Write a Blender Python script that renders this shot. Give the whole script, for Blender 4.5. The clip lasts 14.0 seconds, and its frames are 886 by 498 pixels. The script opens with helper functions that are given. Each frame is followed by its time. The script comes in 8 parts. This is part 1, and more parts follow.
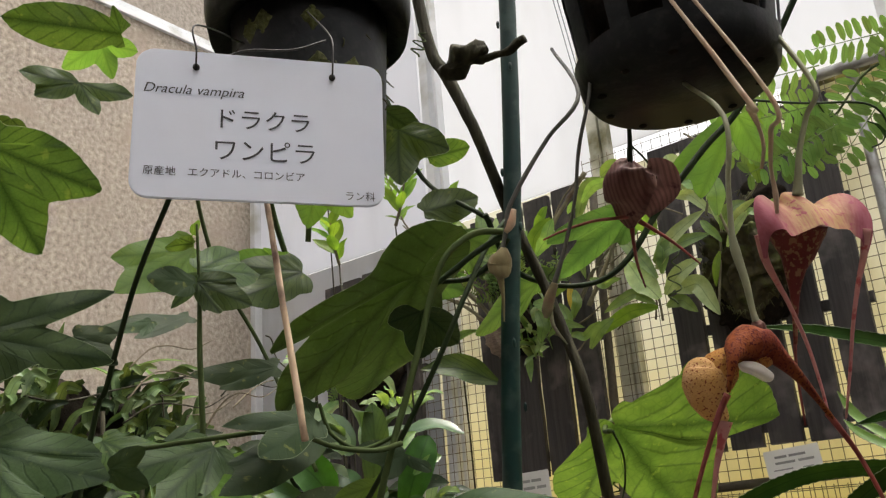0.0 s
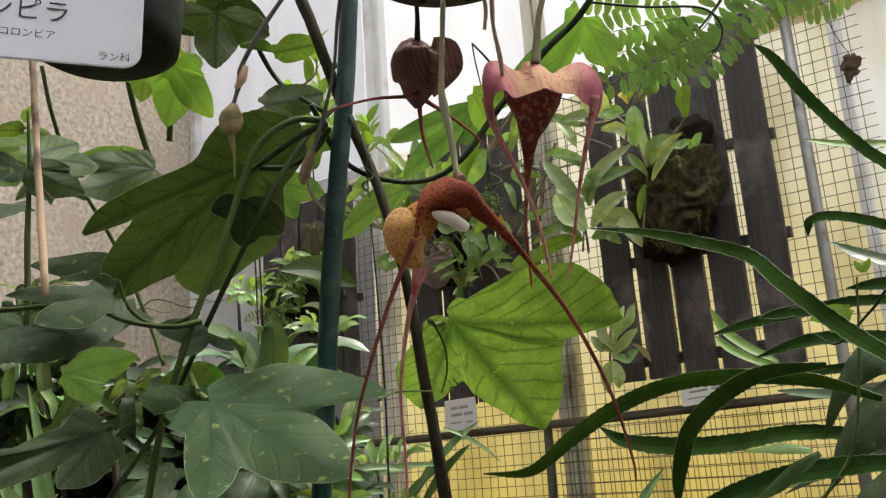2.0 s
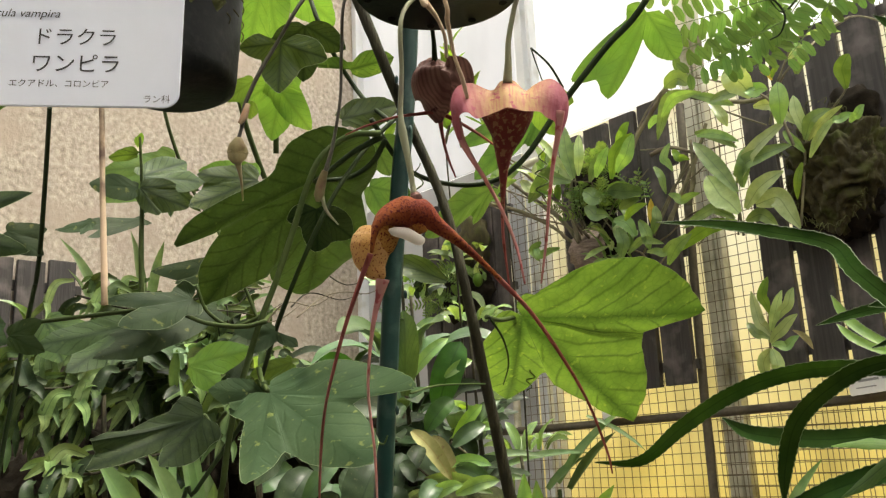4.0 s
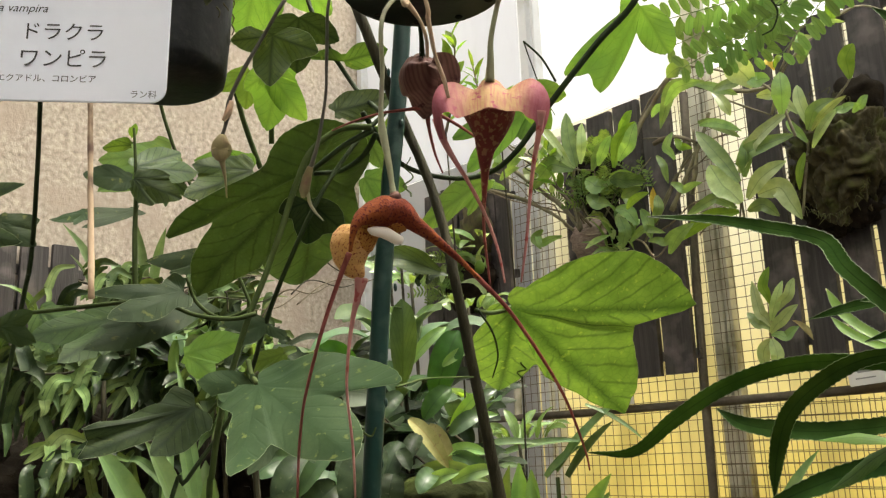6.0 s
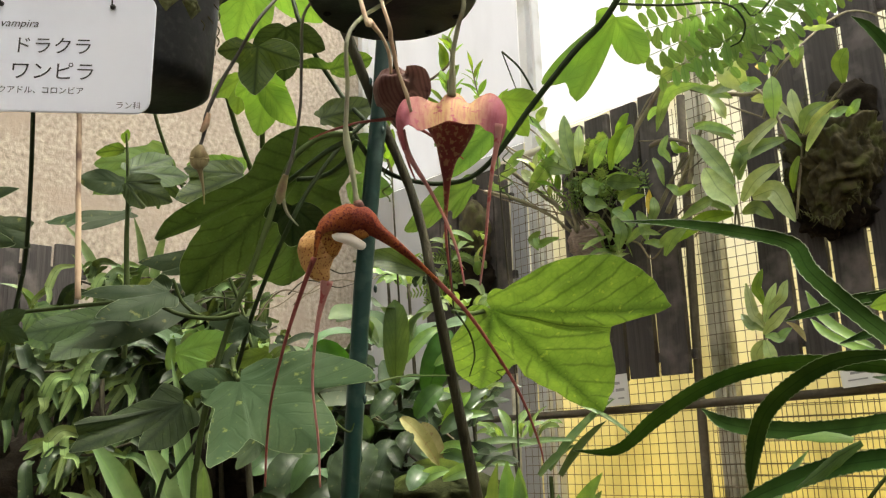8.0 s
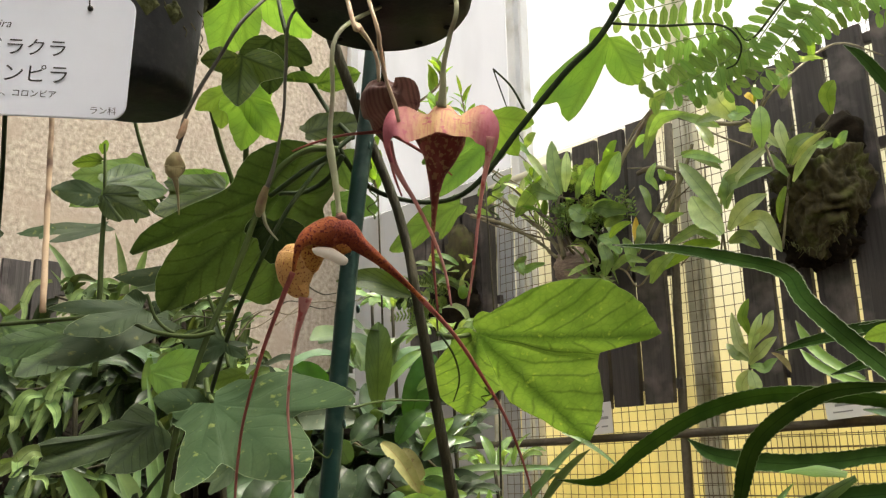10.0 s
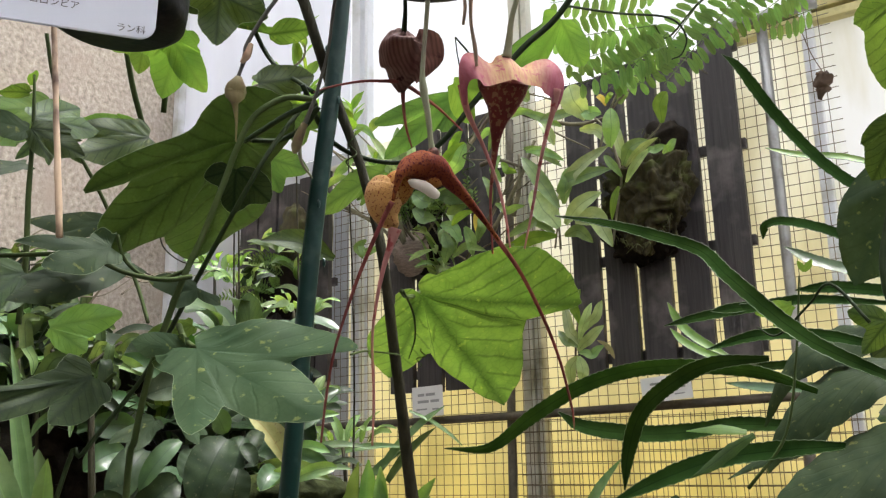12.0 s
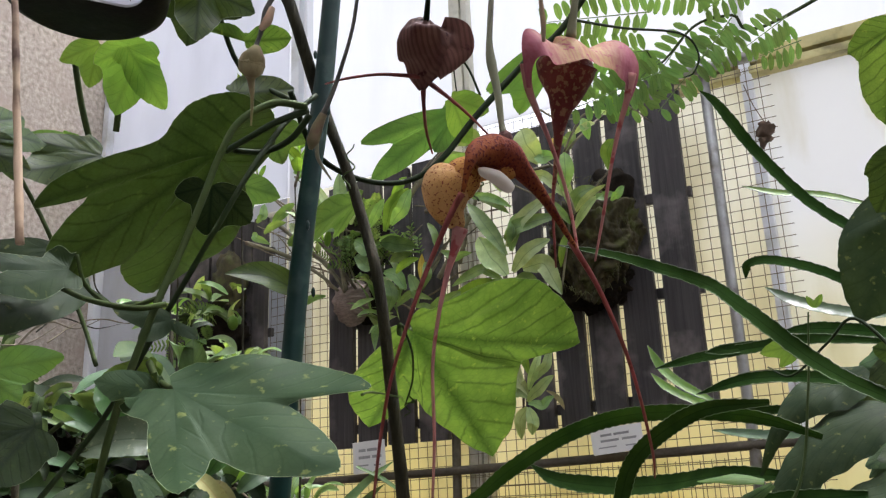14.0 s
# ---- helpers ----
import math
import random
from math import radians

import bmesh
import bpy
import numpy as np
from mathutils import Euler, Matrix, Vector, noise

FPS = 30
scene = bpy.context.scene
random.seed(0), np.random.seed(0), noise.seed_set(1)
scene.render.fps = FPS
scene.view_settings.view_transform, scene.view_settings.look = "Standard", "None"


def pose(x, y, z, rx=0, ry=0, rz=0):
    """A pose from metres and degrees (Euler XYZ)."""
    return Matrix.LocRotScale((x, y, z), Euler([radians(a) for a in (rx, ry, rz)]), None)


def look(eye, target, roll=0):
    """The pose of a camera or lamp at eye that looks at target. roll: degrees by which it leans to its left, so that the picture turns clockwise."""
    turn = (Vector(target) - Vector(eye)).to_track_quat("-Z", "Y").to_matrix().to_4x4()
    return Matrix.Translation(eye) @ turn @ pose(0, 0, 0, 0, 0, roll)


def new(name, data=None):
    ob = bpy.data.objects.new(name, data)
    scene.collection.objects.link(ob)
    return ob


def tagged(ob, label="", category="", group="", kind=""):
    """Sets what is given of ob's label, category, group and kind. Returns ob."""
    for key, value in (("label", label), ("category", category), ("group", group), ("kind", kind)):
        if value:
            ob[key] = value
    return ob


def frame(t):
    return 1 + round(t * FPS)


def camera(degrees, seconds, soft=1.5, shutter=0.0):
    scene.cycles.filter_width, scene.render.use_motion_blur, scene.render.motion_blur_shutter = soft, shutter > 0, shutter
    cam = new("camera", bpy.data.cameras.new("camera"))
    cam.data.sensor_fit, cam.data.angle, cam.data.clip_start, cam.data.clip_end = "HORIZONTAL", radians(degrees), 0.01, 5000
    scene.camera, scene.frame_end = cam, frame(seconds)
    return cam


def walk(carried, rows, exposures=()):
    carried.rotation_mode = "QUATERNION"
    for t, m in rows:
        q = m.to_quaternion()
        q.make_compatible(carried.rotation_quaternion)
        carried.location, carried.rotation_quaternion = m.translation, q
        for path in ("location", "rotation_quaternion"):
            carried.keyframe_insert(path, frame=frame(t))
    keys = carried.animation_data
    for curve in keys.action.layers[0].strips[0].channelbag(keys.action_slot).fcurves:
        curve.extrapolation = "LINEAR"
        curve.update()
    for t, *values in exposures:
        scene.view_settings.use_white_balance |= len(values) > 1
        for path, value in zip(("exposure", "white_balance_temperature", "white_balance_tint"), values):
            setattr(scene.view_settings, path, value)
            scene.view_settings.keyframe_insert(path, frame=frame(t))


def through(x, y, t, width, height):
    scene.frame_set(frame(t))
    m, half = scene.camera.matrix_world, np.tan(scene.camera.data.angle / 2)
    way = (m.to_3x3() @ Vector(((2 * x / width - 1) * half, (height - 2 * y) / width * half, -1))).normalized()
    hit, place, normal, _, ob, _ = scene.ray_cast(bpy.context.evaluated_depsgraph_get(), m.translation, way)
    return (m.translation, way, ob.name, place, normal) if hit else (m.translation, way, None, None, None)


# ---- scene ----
cam = camera(54.4, 14.0, soft=1.25)
PATH = [
    (0, (0.025, 0.068, 1.118), (-1.125, 1.579, 1.746), -4.6),
    (0.6, (0.043, 0.07, 1.101), (-1.059, 1.632, 1.689), -4.2),
    (1, (0.057, 0.076, 1.089), (-1.003, 1.679, 1.642), -4.1),
    (1.5, (0.076, 0.104, 1.085), (-0.991, 1.712, 1.609), -3.8),
    (2, (0.086, 0.119, 1.083), (-1.026, 1.708, 1.572), -4.0),
    (2.5, (0.107, 0.129, 1.074), (-1.055, 1.693, 1.527), -4.6),
    (3, (0.124, 0.154, 1.072), (-1.152, 1.633, 1.5), -3.7),
    (3.5, (0.145, 0.154, 1.078), (-1.247, 1.514, 1.536), -3.2),
    (4, (0.162, 0.145, 1.08), (-1.26, 1.466, 1.561), -2.7),
    (6.3, (0.175, 0.15, 1.084), (-1.262, 1.467, 1.532), -2.2),
    (6.5, (0.182, 0.149, 1.084), (-1.247, 1.471, 1.545), -2.7),
    (7, (0.198, 0.147, 1.082), (-1.237, 1.464, 1.537), -2.4),
    (9.5, (0.193, 0.157, 1.08), (-1.246, 1.465, 1.548), -1.3),
    (10, (0.184, 0.16, 1.082), (-1.225, 1.487, 1.586), -1.0),
    (10.5, (0.175, 0.153, 1.072), (-1.187, 1.527, 1.581), -0.3),
    (11, (0.158, 0.121, 1.071), (-1.133, 1.561, 1.583), -0.0),
    (11.5, (0.141, 0.097, 1.064), (-1.042, 1.625, 1.581), -0.5),
    (12, (0.109, 0.088, 1.062), (-0.96, 1.711, 1.535), -1.2),
    (12.5, (0.057, 0.093, 1.055), (-0.899, 1.799, 1.472), -1.5),
    (13, (0.02, 0.11, 1.059), (-0.864, 1.858, 1.465), -1.2),
    (13.4, (0.024, 0.12, 1.052), (-0.85, 1.851, 1.539), -1.6),
    (13.5, (0.027, 0.122, 1.056), (-0.848, 1.846, 1.566), -1.7),
    (14, (0.036, 0.118, 1.064), (-0.868, 1.802, 1.652), -2.4),
]
walk(cam, [(t, look(eye, target, roll)) for t, eye, target, roll in PATH], [(0, -0.25, 6500, 13), (1, -0.2, 6500, 13), (2.5, 0.02, 6400, 11), (4, 0.27, 6900, 8), (9.7, 0.27, 6900, 9), (11, 0.24, 6500, 12), (12.5, 0.2, 5850, 14), (13.4, 0.3, 5500, 16), (14, -0.08, 5850, 17)])
SKY_VEIL, SKY_STRENGTH, SUN_STRENGTH = 0.8, 0.19, 3.3
# ---- world and light ----
world = bpy.data.worlds.new("overcast_sky")
scene.world = world
world.use_nodes = True
wn, wl = world.node_tree.nodes, world.node_tree.links
sky = wn.new("ShaderNodeTexSky")
sky.sky_type, sky.sun_disc = "NISHITA", False
sky.sun_elevation, sky.sun_rotation = radians(76), radians(46)
sky.dust_density, sky.air_density = 4.0, 1.0
veil = wn.new("ShaderNodeMix")
veil.data_type = "RGBA"
veil.inputs["Factor"].default_value = SKY_VEIL
veil.inputs["B"].default_value = (10.9, 10.8, 10.4, 1)
wl.new(sky.outputs[0], veil.inputs["A"])
wl.new(veil.outputs["Result"], wn["Background"].inputs[0])
wn["Background"].inputs[1].default_value = SKY_STRENGTH

sun = new("sun", bpy.data.lights.new("sun", "SUN"))
sun.data.energy, sun.data.angle, sun.data.color = SUN_STRENGTH, radians(12), (1.0, 0.95, 0.86)
sun.matrix_world = look((0.25, 1.62, 4.6), (-0.35, 1.05, 1.2))

# ---- mesh helpers ----
CAM_MID = Vector((0.12, 0.12, 1.08))   # mean camera position, towards which leaves and petals are turned


def V(p):
    return Vector(p)


def thing(name, at, label, category, group="", kind=""):
    ob = new(name)
    ob.empty_display_size = 0.02
    ob.location = at
    return tagged(ob, label, category, group, kind)


def place(ob, parent):
    if parent is not None:
        ob.parent = parent
        if parent.parent is None:
            ob.matrix_parent_inverse = Matrix.Translation(-parent.location)
    return ob


def solid(name, verts, faces, material, parent=None, label="", smooth=True, uv=None):
    """One mesh object from vertices and faces in world coordinates."""
    me = bpy.data.meshes.new(name)
    me.from_pydata([tuple(v) for v in verts], [], faces)
    me.validate()
    if uv is not None:
        layer = me.uv_layers.new(name="uv")
        idx = np.empty(len(me.loops), dtype=np.int32)
        me.loops.foreach_get("vertex_index", idx)
        layer.data.foreach_set("uv", np.array(uv, dtype=np.float32)[idx].ravel())
    if smooth:
        me.polygons.foreach_set("use_smooth", [True] * len(me.polygons))
    me.materials.append(material)
    me.update()
    ob = place(new(name, me), parent)
    if label:
        ob["label"] = label
    return ob


def part(name, bm, material, parent=None, label="", smooth=False):
    me = bpy.data.meshes.new(name)
    bm.normal_update()
    bm.to_mesh(me)
    bm.free()
    if smooth:
        me.polygons.foreach_set("use_smooth", [True] * len(me.polygons))
    me.materials.append(material)
    ob = place(new(name, me), parent)
    if label:
        ob["label"] = label
    return ob


def box(x0, x1, y0, y1, z0, z1, bevel=0.0, m=None, rough=0.0):
    bm = bmesh.new()
    c = Matrix.Translation(((x0 + x1) / 2, (y0 + y1) / 2, (z0 + z1) / 2)) @ Matrix.Diagonal((x1 - x0, y1 - y0, z1 - z0, 1))
    bmesh.ops.create_cube(bm, size=1, matrix=c)
    if bevel:
        bmesh.ops.bevel(bm, geom=bm.edges[:], offset=bevel, segments=2, affect="EDGES", profile=0.6)
    if rough:
        for v in bm.verts:
            v.co += Vector((random.uniform(-1, 1), random.uniform(-1, 1), random.uniform(-1, 1))) * rough
    if m is not None:
        bm.transform(m)
    return bm


def spline(points, sub=6):
    """A smooth line through the points."""
    p = [Vector(q) for q in points]
    if len(p) < 3:
        return [p[0].lerp(p[-1], i / sub) for i in range(sub + 1)]
    e = [p[0] * 2 - p[1]] + p + [p[-1] * 2 - p[-2]]
    out = []
    for i in range(1, len(e) - 2):
        a, b, c, d = e[i - 1], e[i], e[i + 1], e[i + 2]
        for k in range(sub):
            t = k / sub
            out.append(0.5 * ((2 * b) + (c - a) * t + (2 * a - 5 * b + 4 * c - d) * t * t + (3 * b - a - 3 * c + d) * t ** 3))
    out.append(p[-1])
    return out


def widths_along(values, n):
    return list(np.interp(np.linspace(0, 1, n), np.linspace(0, 1, len(values)), values))


def tube_data(points, radii, n=8, sub=6, lump=0.0):
    c = spline(points, sub)
    r = widths_along(radii, len(c))
    verts, faces = [], []
    up = Vector((0.31, 0.2, 0.93))
    for i, p in enumerate(c):
        t = (c[min(i + 1, len(c) - 1)] - c[max(i - 1, 0)]).normalized()
        a = t.cross(up)
        a = a.normalized() if a.length > 1e-4 else t.orthogonal().normalized()
        b = t.cross(a)
        up = -b if up.dot(b) < 0 else b
        a = t.cross(up).normalized()
        b = t.cross(a)
        for k in range(n):
            w = 2 * math.pi * k / n
            rr = r[i] * (1 + lump * noise.noise(p * 90 + Vector((k * 3.1, 0, 0))))
            verts.append(p + (a * math.cos(w) + b * math.sin(w)) * rr)
    m = len(c)
    for i in range(m - 1):
        for k in range(n):
            k2 = (k + 1) % n
            faces.append((i * n + k, i * n + k2, (i + 1) * n + k2, (i + 1) * n + k))
    faces.append(tuple(range(n - 1, -1, -1)))
    faces.append(tuple((m - 1) * n + k for k in range(n)))
    return verts, faces


def tube(name, points, radii, material, parent=None, label="", n=8, sub=6, lump=0.0):
    v, f = tube_data(points, radii, n, sub, lump)
    return solid(name, v, f, material, parent, label)


def sheet_data(points, widths, face, cup=0.0, cols=6, sub=5, wave=0.0, teeth=0.0, seed=0.0):
    """A strip along a line: widths are half widths, face is the side it shows, cup lifts its edges."""
    c = spline(points, sub)
    n = len(c)
    w = widths_along(widths, n)
    face = Vector(face).normalized()
    verts, faces, uv = [], [], []
    side = None
    for i, p in enumerate(c):
        t = (c[min(i + 1, n - 1)] - c[max(i - 1, 0)]).normalized()
        s = t.cross(face)
        if s.length < 0.15 and side is not None:
            s = side
        s = (s - t * s.dot(t)).normalized()
        if side is not None and s.dot(side) < 0:
            s = -s
        side = s
        nn = s.cross(t)
        for k in range(cols + 1):
            q = 2 * k / cols - 1
            ww = w[i]
            if teeth and k in (0, cols):
                ww *= 1 + teeth * (1 if i % 2 else -1)
            lift = cup * (q * q) * w[i] + wave * w[i] * math.sin(i * 1.3 + q * 2 + seed) * abs(q)
            verts.append(p + s * (q * ww) + nn * lift)
            uv.append((i / (n - 1), q * 0.5 * w[i] / max(max(w), 1e-6)))
    for i in range(n - 1):
        for k in range(cols):
            a = i * (cols + 1) + k
            faces.append((a, a + 1, a + cols + 2, a + cols + 1))
    return verts, faces, uv


def sheet(name, points, widths, face, material, parent=None, label="", **kw):
    v, f, uv = sheet_data(points, widths, face, **kw)
    return solid(name, v, f, material, parent, label, True, uv)


def lobed_data(base, tips, width=0.3, sinus=0.36, ruffle=0.012, seed=0.0, back=120, n=150, m=10, heart=0.12, sides=None, blunt=0.78):
    """A lobed leaf blade: one ovate lobe to each tip, joined round the base by rounded bays.
    sides: half widths of each lobe as parts of its length, on its anticlockwise and its clockwise side."""
    base = Vector(base)
    tips = [Vector(t) for t in tips]
    if sides is None:
        sides, sinus = [(width * 0.84, width * 0.84)] * len(tips), sinus * 0.75
    mean = sum(((t - base) for t in tips), Vector()) / len(tips)
    normal = Vector()
    for a in range(len(tips)):
        for b in range(a + 1, len(tips)):
            cr = (tips[a] - base).cross(tips[b] - base)
            normal += cr if cr.dot(CAM_MID - base) > 0 else -cr
    if normal.length < 1e-7:
        normal = CAM_MID - base
    normal = (normal.normalized() + (CAM_MID - base).normalized() * 0.15).normalized()
    ax = (mean - normal * mean.dot(normal)).normalized()
    ay = normal.cross(ax)
    us = np.linspace(0.02, 0.9999, 120)
    form = us ** 0.62 * (1 - us) ** blunt
    form /= form.max()
    lobes = []
    for t, (w_left, w_right) in zip(tips, sides):
        d = t - base
        x, y = d.dot(ax), d.dot(ay)
        l = math.hypot(x, y)
        edge = []
        for w in (w_left, w_right):
            ang = np.arctan2(w * form, us)
            edge.append((ang[::-1], (l * np.hypot(us, w * form))[::-1]))
        lobes.append((math.atan2(y, x), l, d.dot(normal), edge))
    biggest = max(l[1] for l in lobes)
    angles = sorted(list(np.radians(np.linspace(-back, back, n + 1))) + [l[0] + e for l in lobes for e in (-0.012, 0.0, 0.012)])
    verts, uv, faces = [base], [(0, 0)], []
    for i, th in enumerate(angles):
        best, own, total = 0.0, None, 0.0
        for a, l, h, edge in lobes:
            q = math.atan2(math.sin(th - a), math.cos(th - a))
            ang, rad = edge[0 if q > 0 else 1]
            r = float(np.interp(abs(q), ang, rad, right=0.0))
            total += r ** 9
            if r > best:
                best, own = r, (a, l, h)
        floor_r = biggest * (heart + (sinus - heart) * max(0.0, min(1.0, (radians(back) - abs(th)) / radians(35))))
        rr = max((total + floor_r ** 9) ** (1 / 9), 1e-5)
        rr *= 1 + ruffle * math.sin(i * 0.31 + seed) + ruffle * 0.5 * math.sin(i * 0.83 + seed * 2) + 0.004 * (1 if i % 3 else -1)
        if own is None:
            own = min(lobes, key=lambda q: abs(math.atan2(math.sin(th - q[0]), math.cos(th - q[0]))))[:3]
        a, l, h = own
        for j in range(1, m + 1):
            r = rr * (j / m) ** 0.9
            x, y = r * math.cos(th), r * math.sin(th)
            u = r * math.cos(th - a) / l
            v = r * math.sin(th - a) / l
            quilt = 0.010 * l * math.sin(u * 30 - abs(v) * 34) * min(1, abs(v) * 6) * (1 - j / m)
            lift = h * u * max(0.0, u) - 0.10 * l * (abs(v) ** 1.2) + 0.035 * l * math.sin(u * 7 + seed) * min(1, abs(v) * 4) + 0.02 * l * noise.noise(Vector((x * 40, y * 40, seed))) + quilt
            verts.append(base + ax * x + ay * y + normal * lift)
            uv.append((u, v))
    for i in range(len(angles) - 1):
        a, b = 1 + i * m, 1 + (i + 1) * m
        faces.append((0, a, b))
        for j in range(m - 1):
            faces.append((a + j, a + j + 1, b + j + 1, b + j))
    return verts, faces, uv


def ball_data(center, radii, bumps=0.0, freq=40, seg=20, rings=12, m=None):
    verts, faces = [], []
    c = Vector(center)
    for i in range(rings + 1):
        a = math.pi * i / rings
        for k in range(seg):
            b = 2 * math.pi * k / seg
            d = Vector((math.sin(a) * math.cos(b) * radii[0], math.sin(a) * math.sin(b) * radii[1], math.cos(a) * radii[2]))
            if m is not None:
                d = m @ d
            d *= 1 + bumps * noise.fractal((c + d) * freq, 1.0, 2.0, 3)
            verts.append(c + d)
    for i in range(rings):
        for k in range(seg):
            k2 = (k + 1) % seg
            faces.append((i * seg + k, (i + 1) * seg + k, (i + 1) * seg + k2, i * seg + k2))
    return verts, faces


def lathe_data(center, profile, seg=40, skip=None):
    """profile: (radius, z) rows round a vertical axis."""
    c = Vector(center)
    verts, faces = [], []
    for r, z in profile:
        for k in range(seg):
            b = 2 * math.pi * k / seg
            verts.append(c + Vector((r * math.cos(b), r * math.sin(b), z)))
    for i in range(len(profile) - 1):
        for k in range(seg):
            if skip and skip(i, k):
                continue
            k2 = (k + 1) % seg
            faces.append((i * seg + k, i * seg + k2, (i + 1) * seg + k2, (i + 1) * seg + k))
    return verts, faces


# ---- materials ----
def nodes_of(name):
    m = bpy.data.materials.new(name)
    m.use_nodes = True
    nt = m.node_tree
    return m, nt.nodes, nt.links, nt.nodes["Principled BSDF"], nt.nodes["Material Output"]


def ramp(n, rows):
    r = n.new("ShaderNodeValToRGB")
    while len(r.color_ramp.elements) < len(rows):
        r.color_ramp.elements.new(0.5)
    for e, (p, c) in zip(r.color_ramp.elements, rows):
        e.position, e.color = p, (*c, 1)
    return r


def surface(name, c1, c2, scale=20, rough=0.6, bump=0.2, detail_scale=120, metal=0.0, stretch=(1, 1, 1), spec=0.5, vary=0.15, stain=None, stain_scale=3.0):
    """A matt or glossy solid: two-scale noise in colour, fine relief."""
    m, n, l, p, out = nodes_of(name)
    tc = n.new("ShaderNodeTexCoord")
    mp = n.new("ShaderNodeMapping")
    mp.inputs["Scale"].default_value = stretch
    l.new(tc.outputs["Object"], mp.inputs["Vector"])
    big = n.new("ShaderNodeTexNoise")
    big.inputs["Scale"].default_value, big.inputs["Detail"].default_value = scale, 6
    fine = n.new("ShaderNodeTexNoise")
    fine.inputs["Scale"].default_value, fine.inputs["Detail"].default_value = detail_scale, 8
    for t in (big, fine):
        l.new(mp.outputs[0], t.inputs["Vector"])
    r = ramp(n, [(0.3, c1), (0.7, c2)])
    mixf = n.new("ShaderNodeMath")
    mixf.operation = "MULTIPLY_ADD"
    mixf.inputs[1].default_value, mixf.inputs[2].default_value = 0.45, 0.28
    l.new(fine.outputs["Fac"], mixf.inputs[0])
    avg = n.new("ShaderNodeMix")
    avg.inputs["Factor"].default_value = 0.5
    l.new(big.outputs["Fac"], avg.inputs["A"])
    l.new(mixf.outputs[0], avg.inputs["B"])
    l.new(avg.outputs["Result"], r.inputs[0])
    col = r.outputs[0]
    if stain:
        st = n.new("ShaderNodeTexNoise")
        st.inputs["Scale"].default_value, st.inputs["Detail"].default_value = stain_scale, 9
        l.new(tc.outputs["Object"], st.inputs["Vector"])
        sr = ramp(n, [(0.52, (0, 0, 0)), (0.68, (1, 1, 1))])
        l.new(st.outputs["Fac"], sr.inputs[0])
        mx = n.new("ShaderNodeMix")
        mx.data_type = "RGBA"
        l.new(sr.outputs[0], mx.inputs["Factor"])
        l.new(col, mx.inputs["A"])
        mx.inputs["B"].default_value = (*stain, 1)
        col = mx.outputs["Result"]
    oi = n.new("ShaderNodeObjectInfo")
    hs = n.new("ShaderNodeHueSaturation")
    vm = n.new("ShaderNodeMapRange")
    vm.inputs["To Min"].default_value, vm.inputs["To Max"].default_value = 1 - vary, 1 + vary
    l.new(oi.outputs["Random"], vm.inputs["Value"])
    l.new(vm.outputs[0], hs.inputs["Value"])
    l.new(col, hs.inputs["Color"])
    l.new(hs.outputs[0], p.inputs["Base Color"])
    p.inputs["Roughness"].default_value, p.inputs["Metallic"].default_value = rough, metal
    p.inputs["Specular IOR Level"].default_value = spec
    b = n.new("ShaderNodeBump")
    b.inputs["Strength"].default_value, b.inputs["Distance"].default_value = bump, 0.004
    l.new(avg.outputs["Result"], b.inputs["Height"])
    l.new(b.outputs[0], p.inputs["Normal"])
    return m


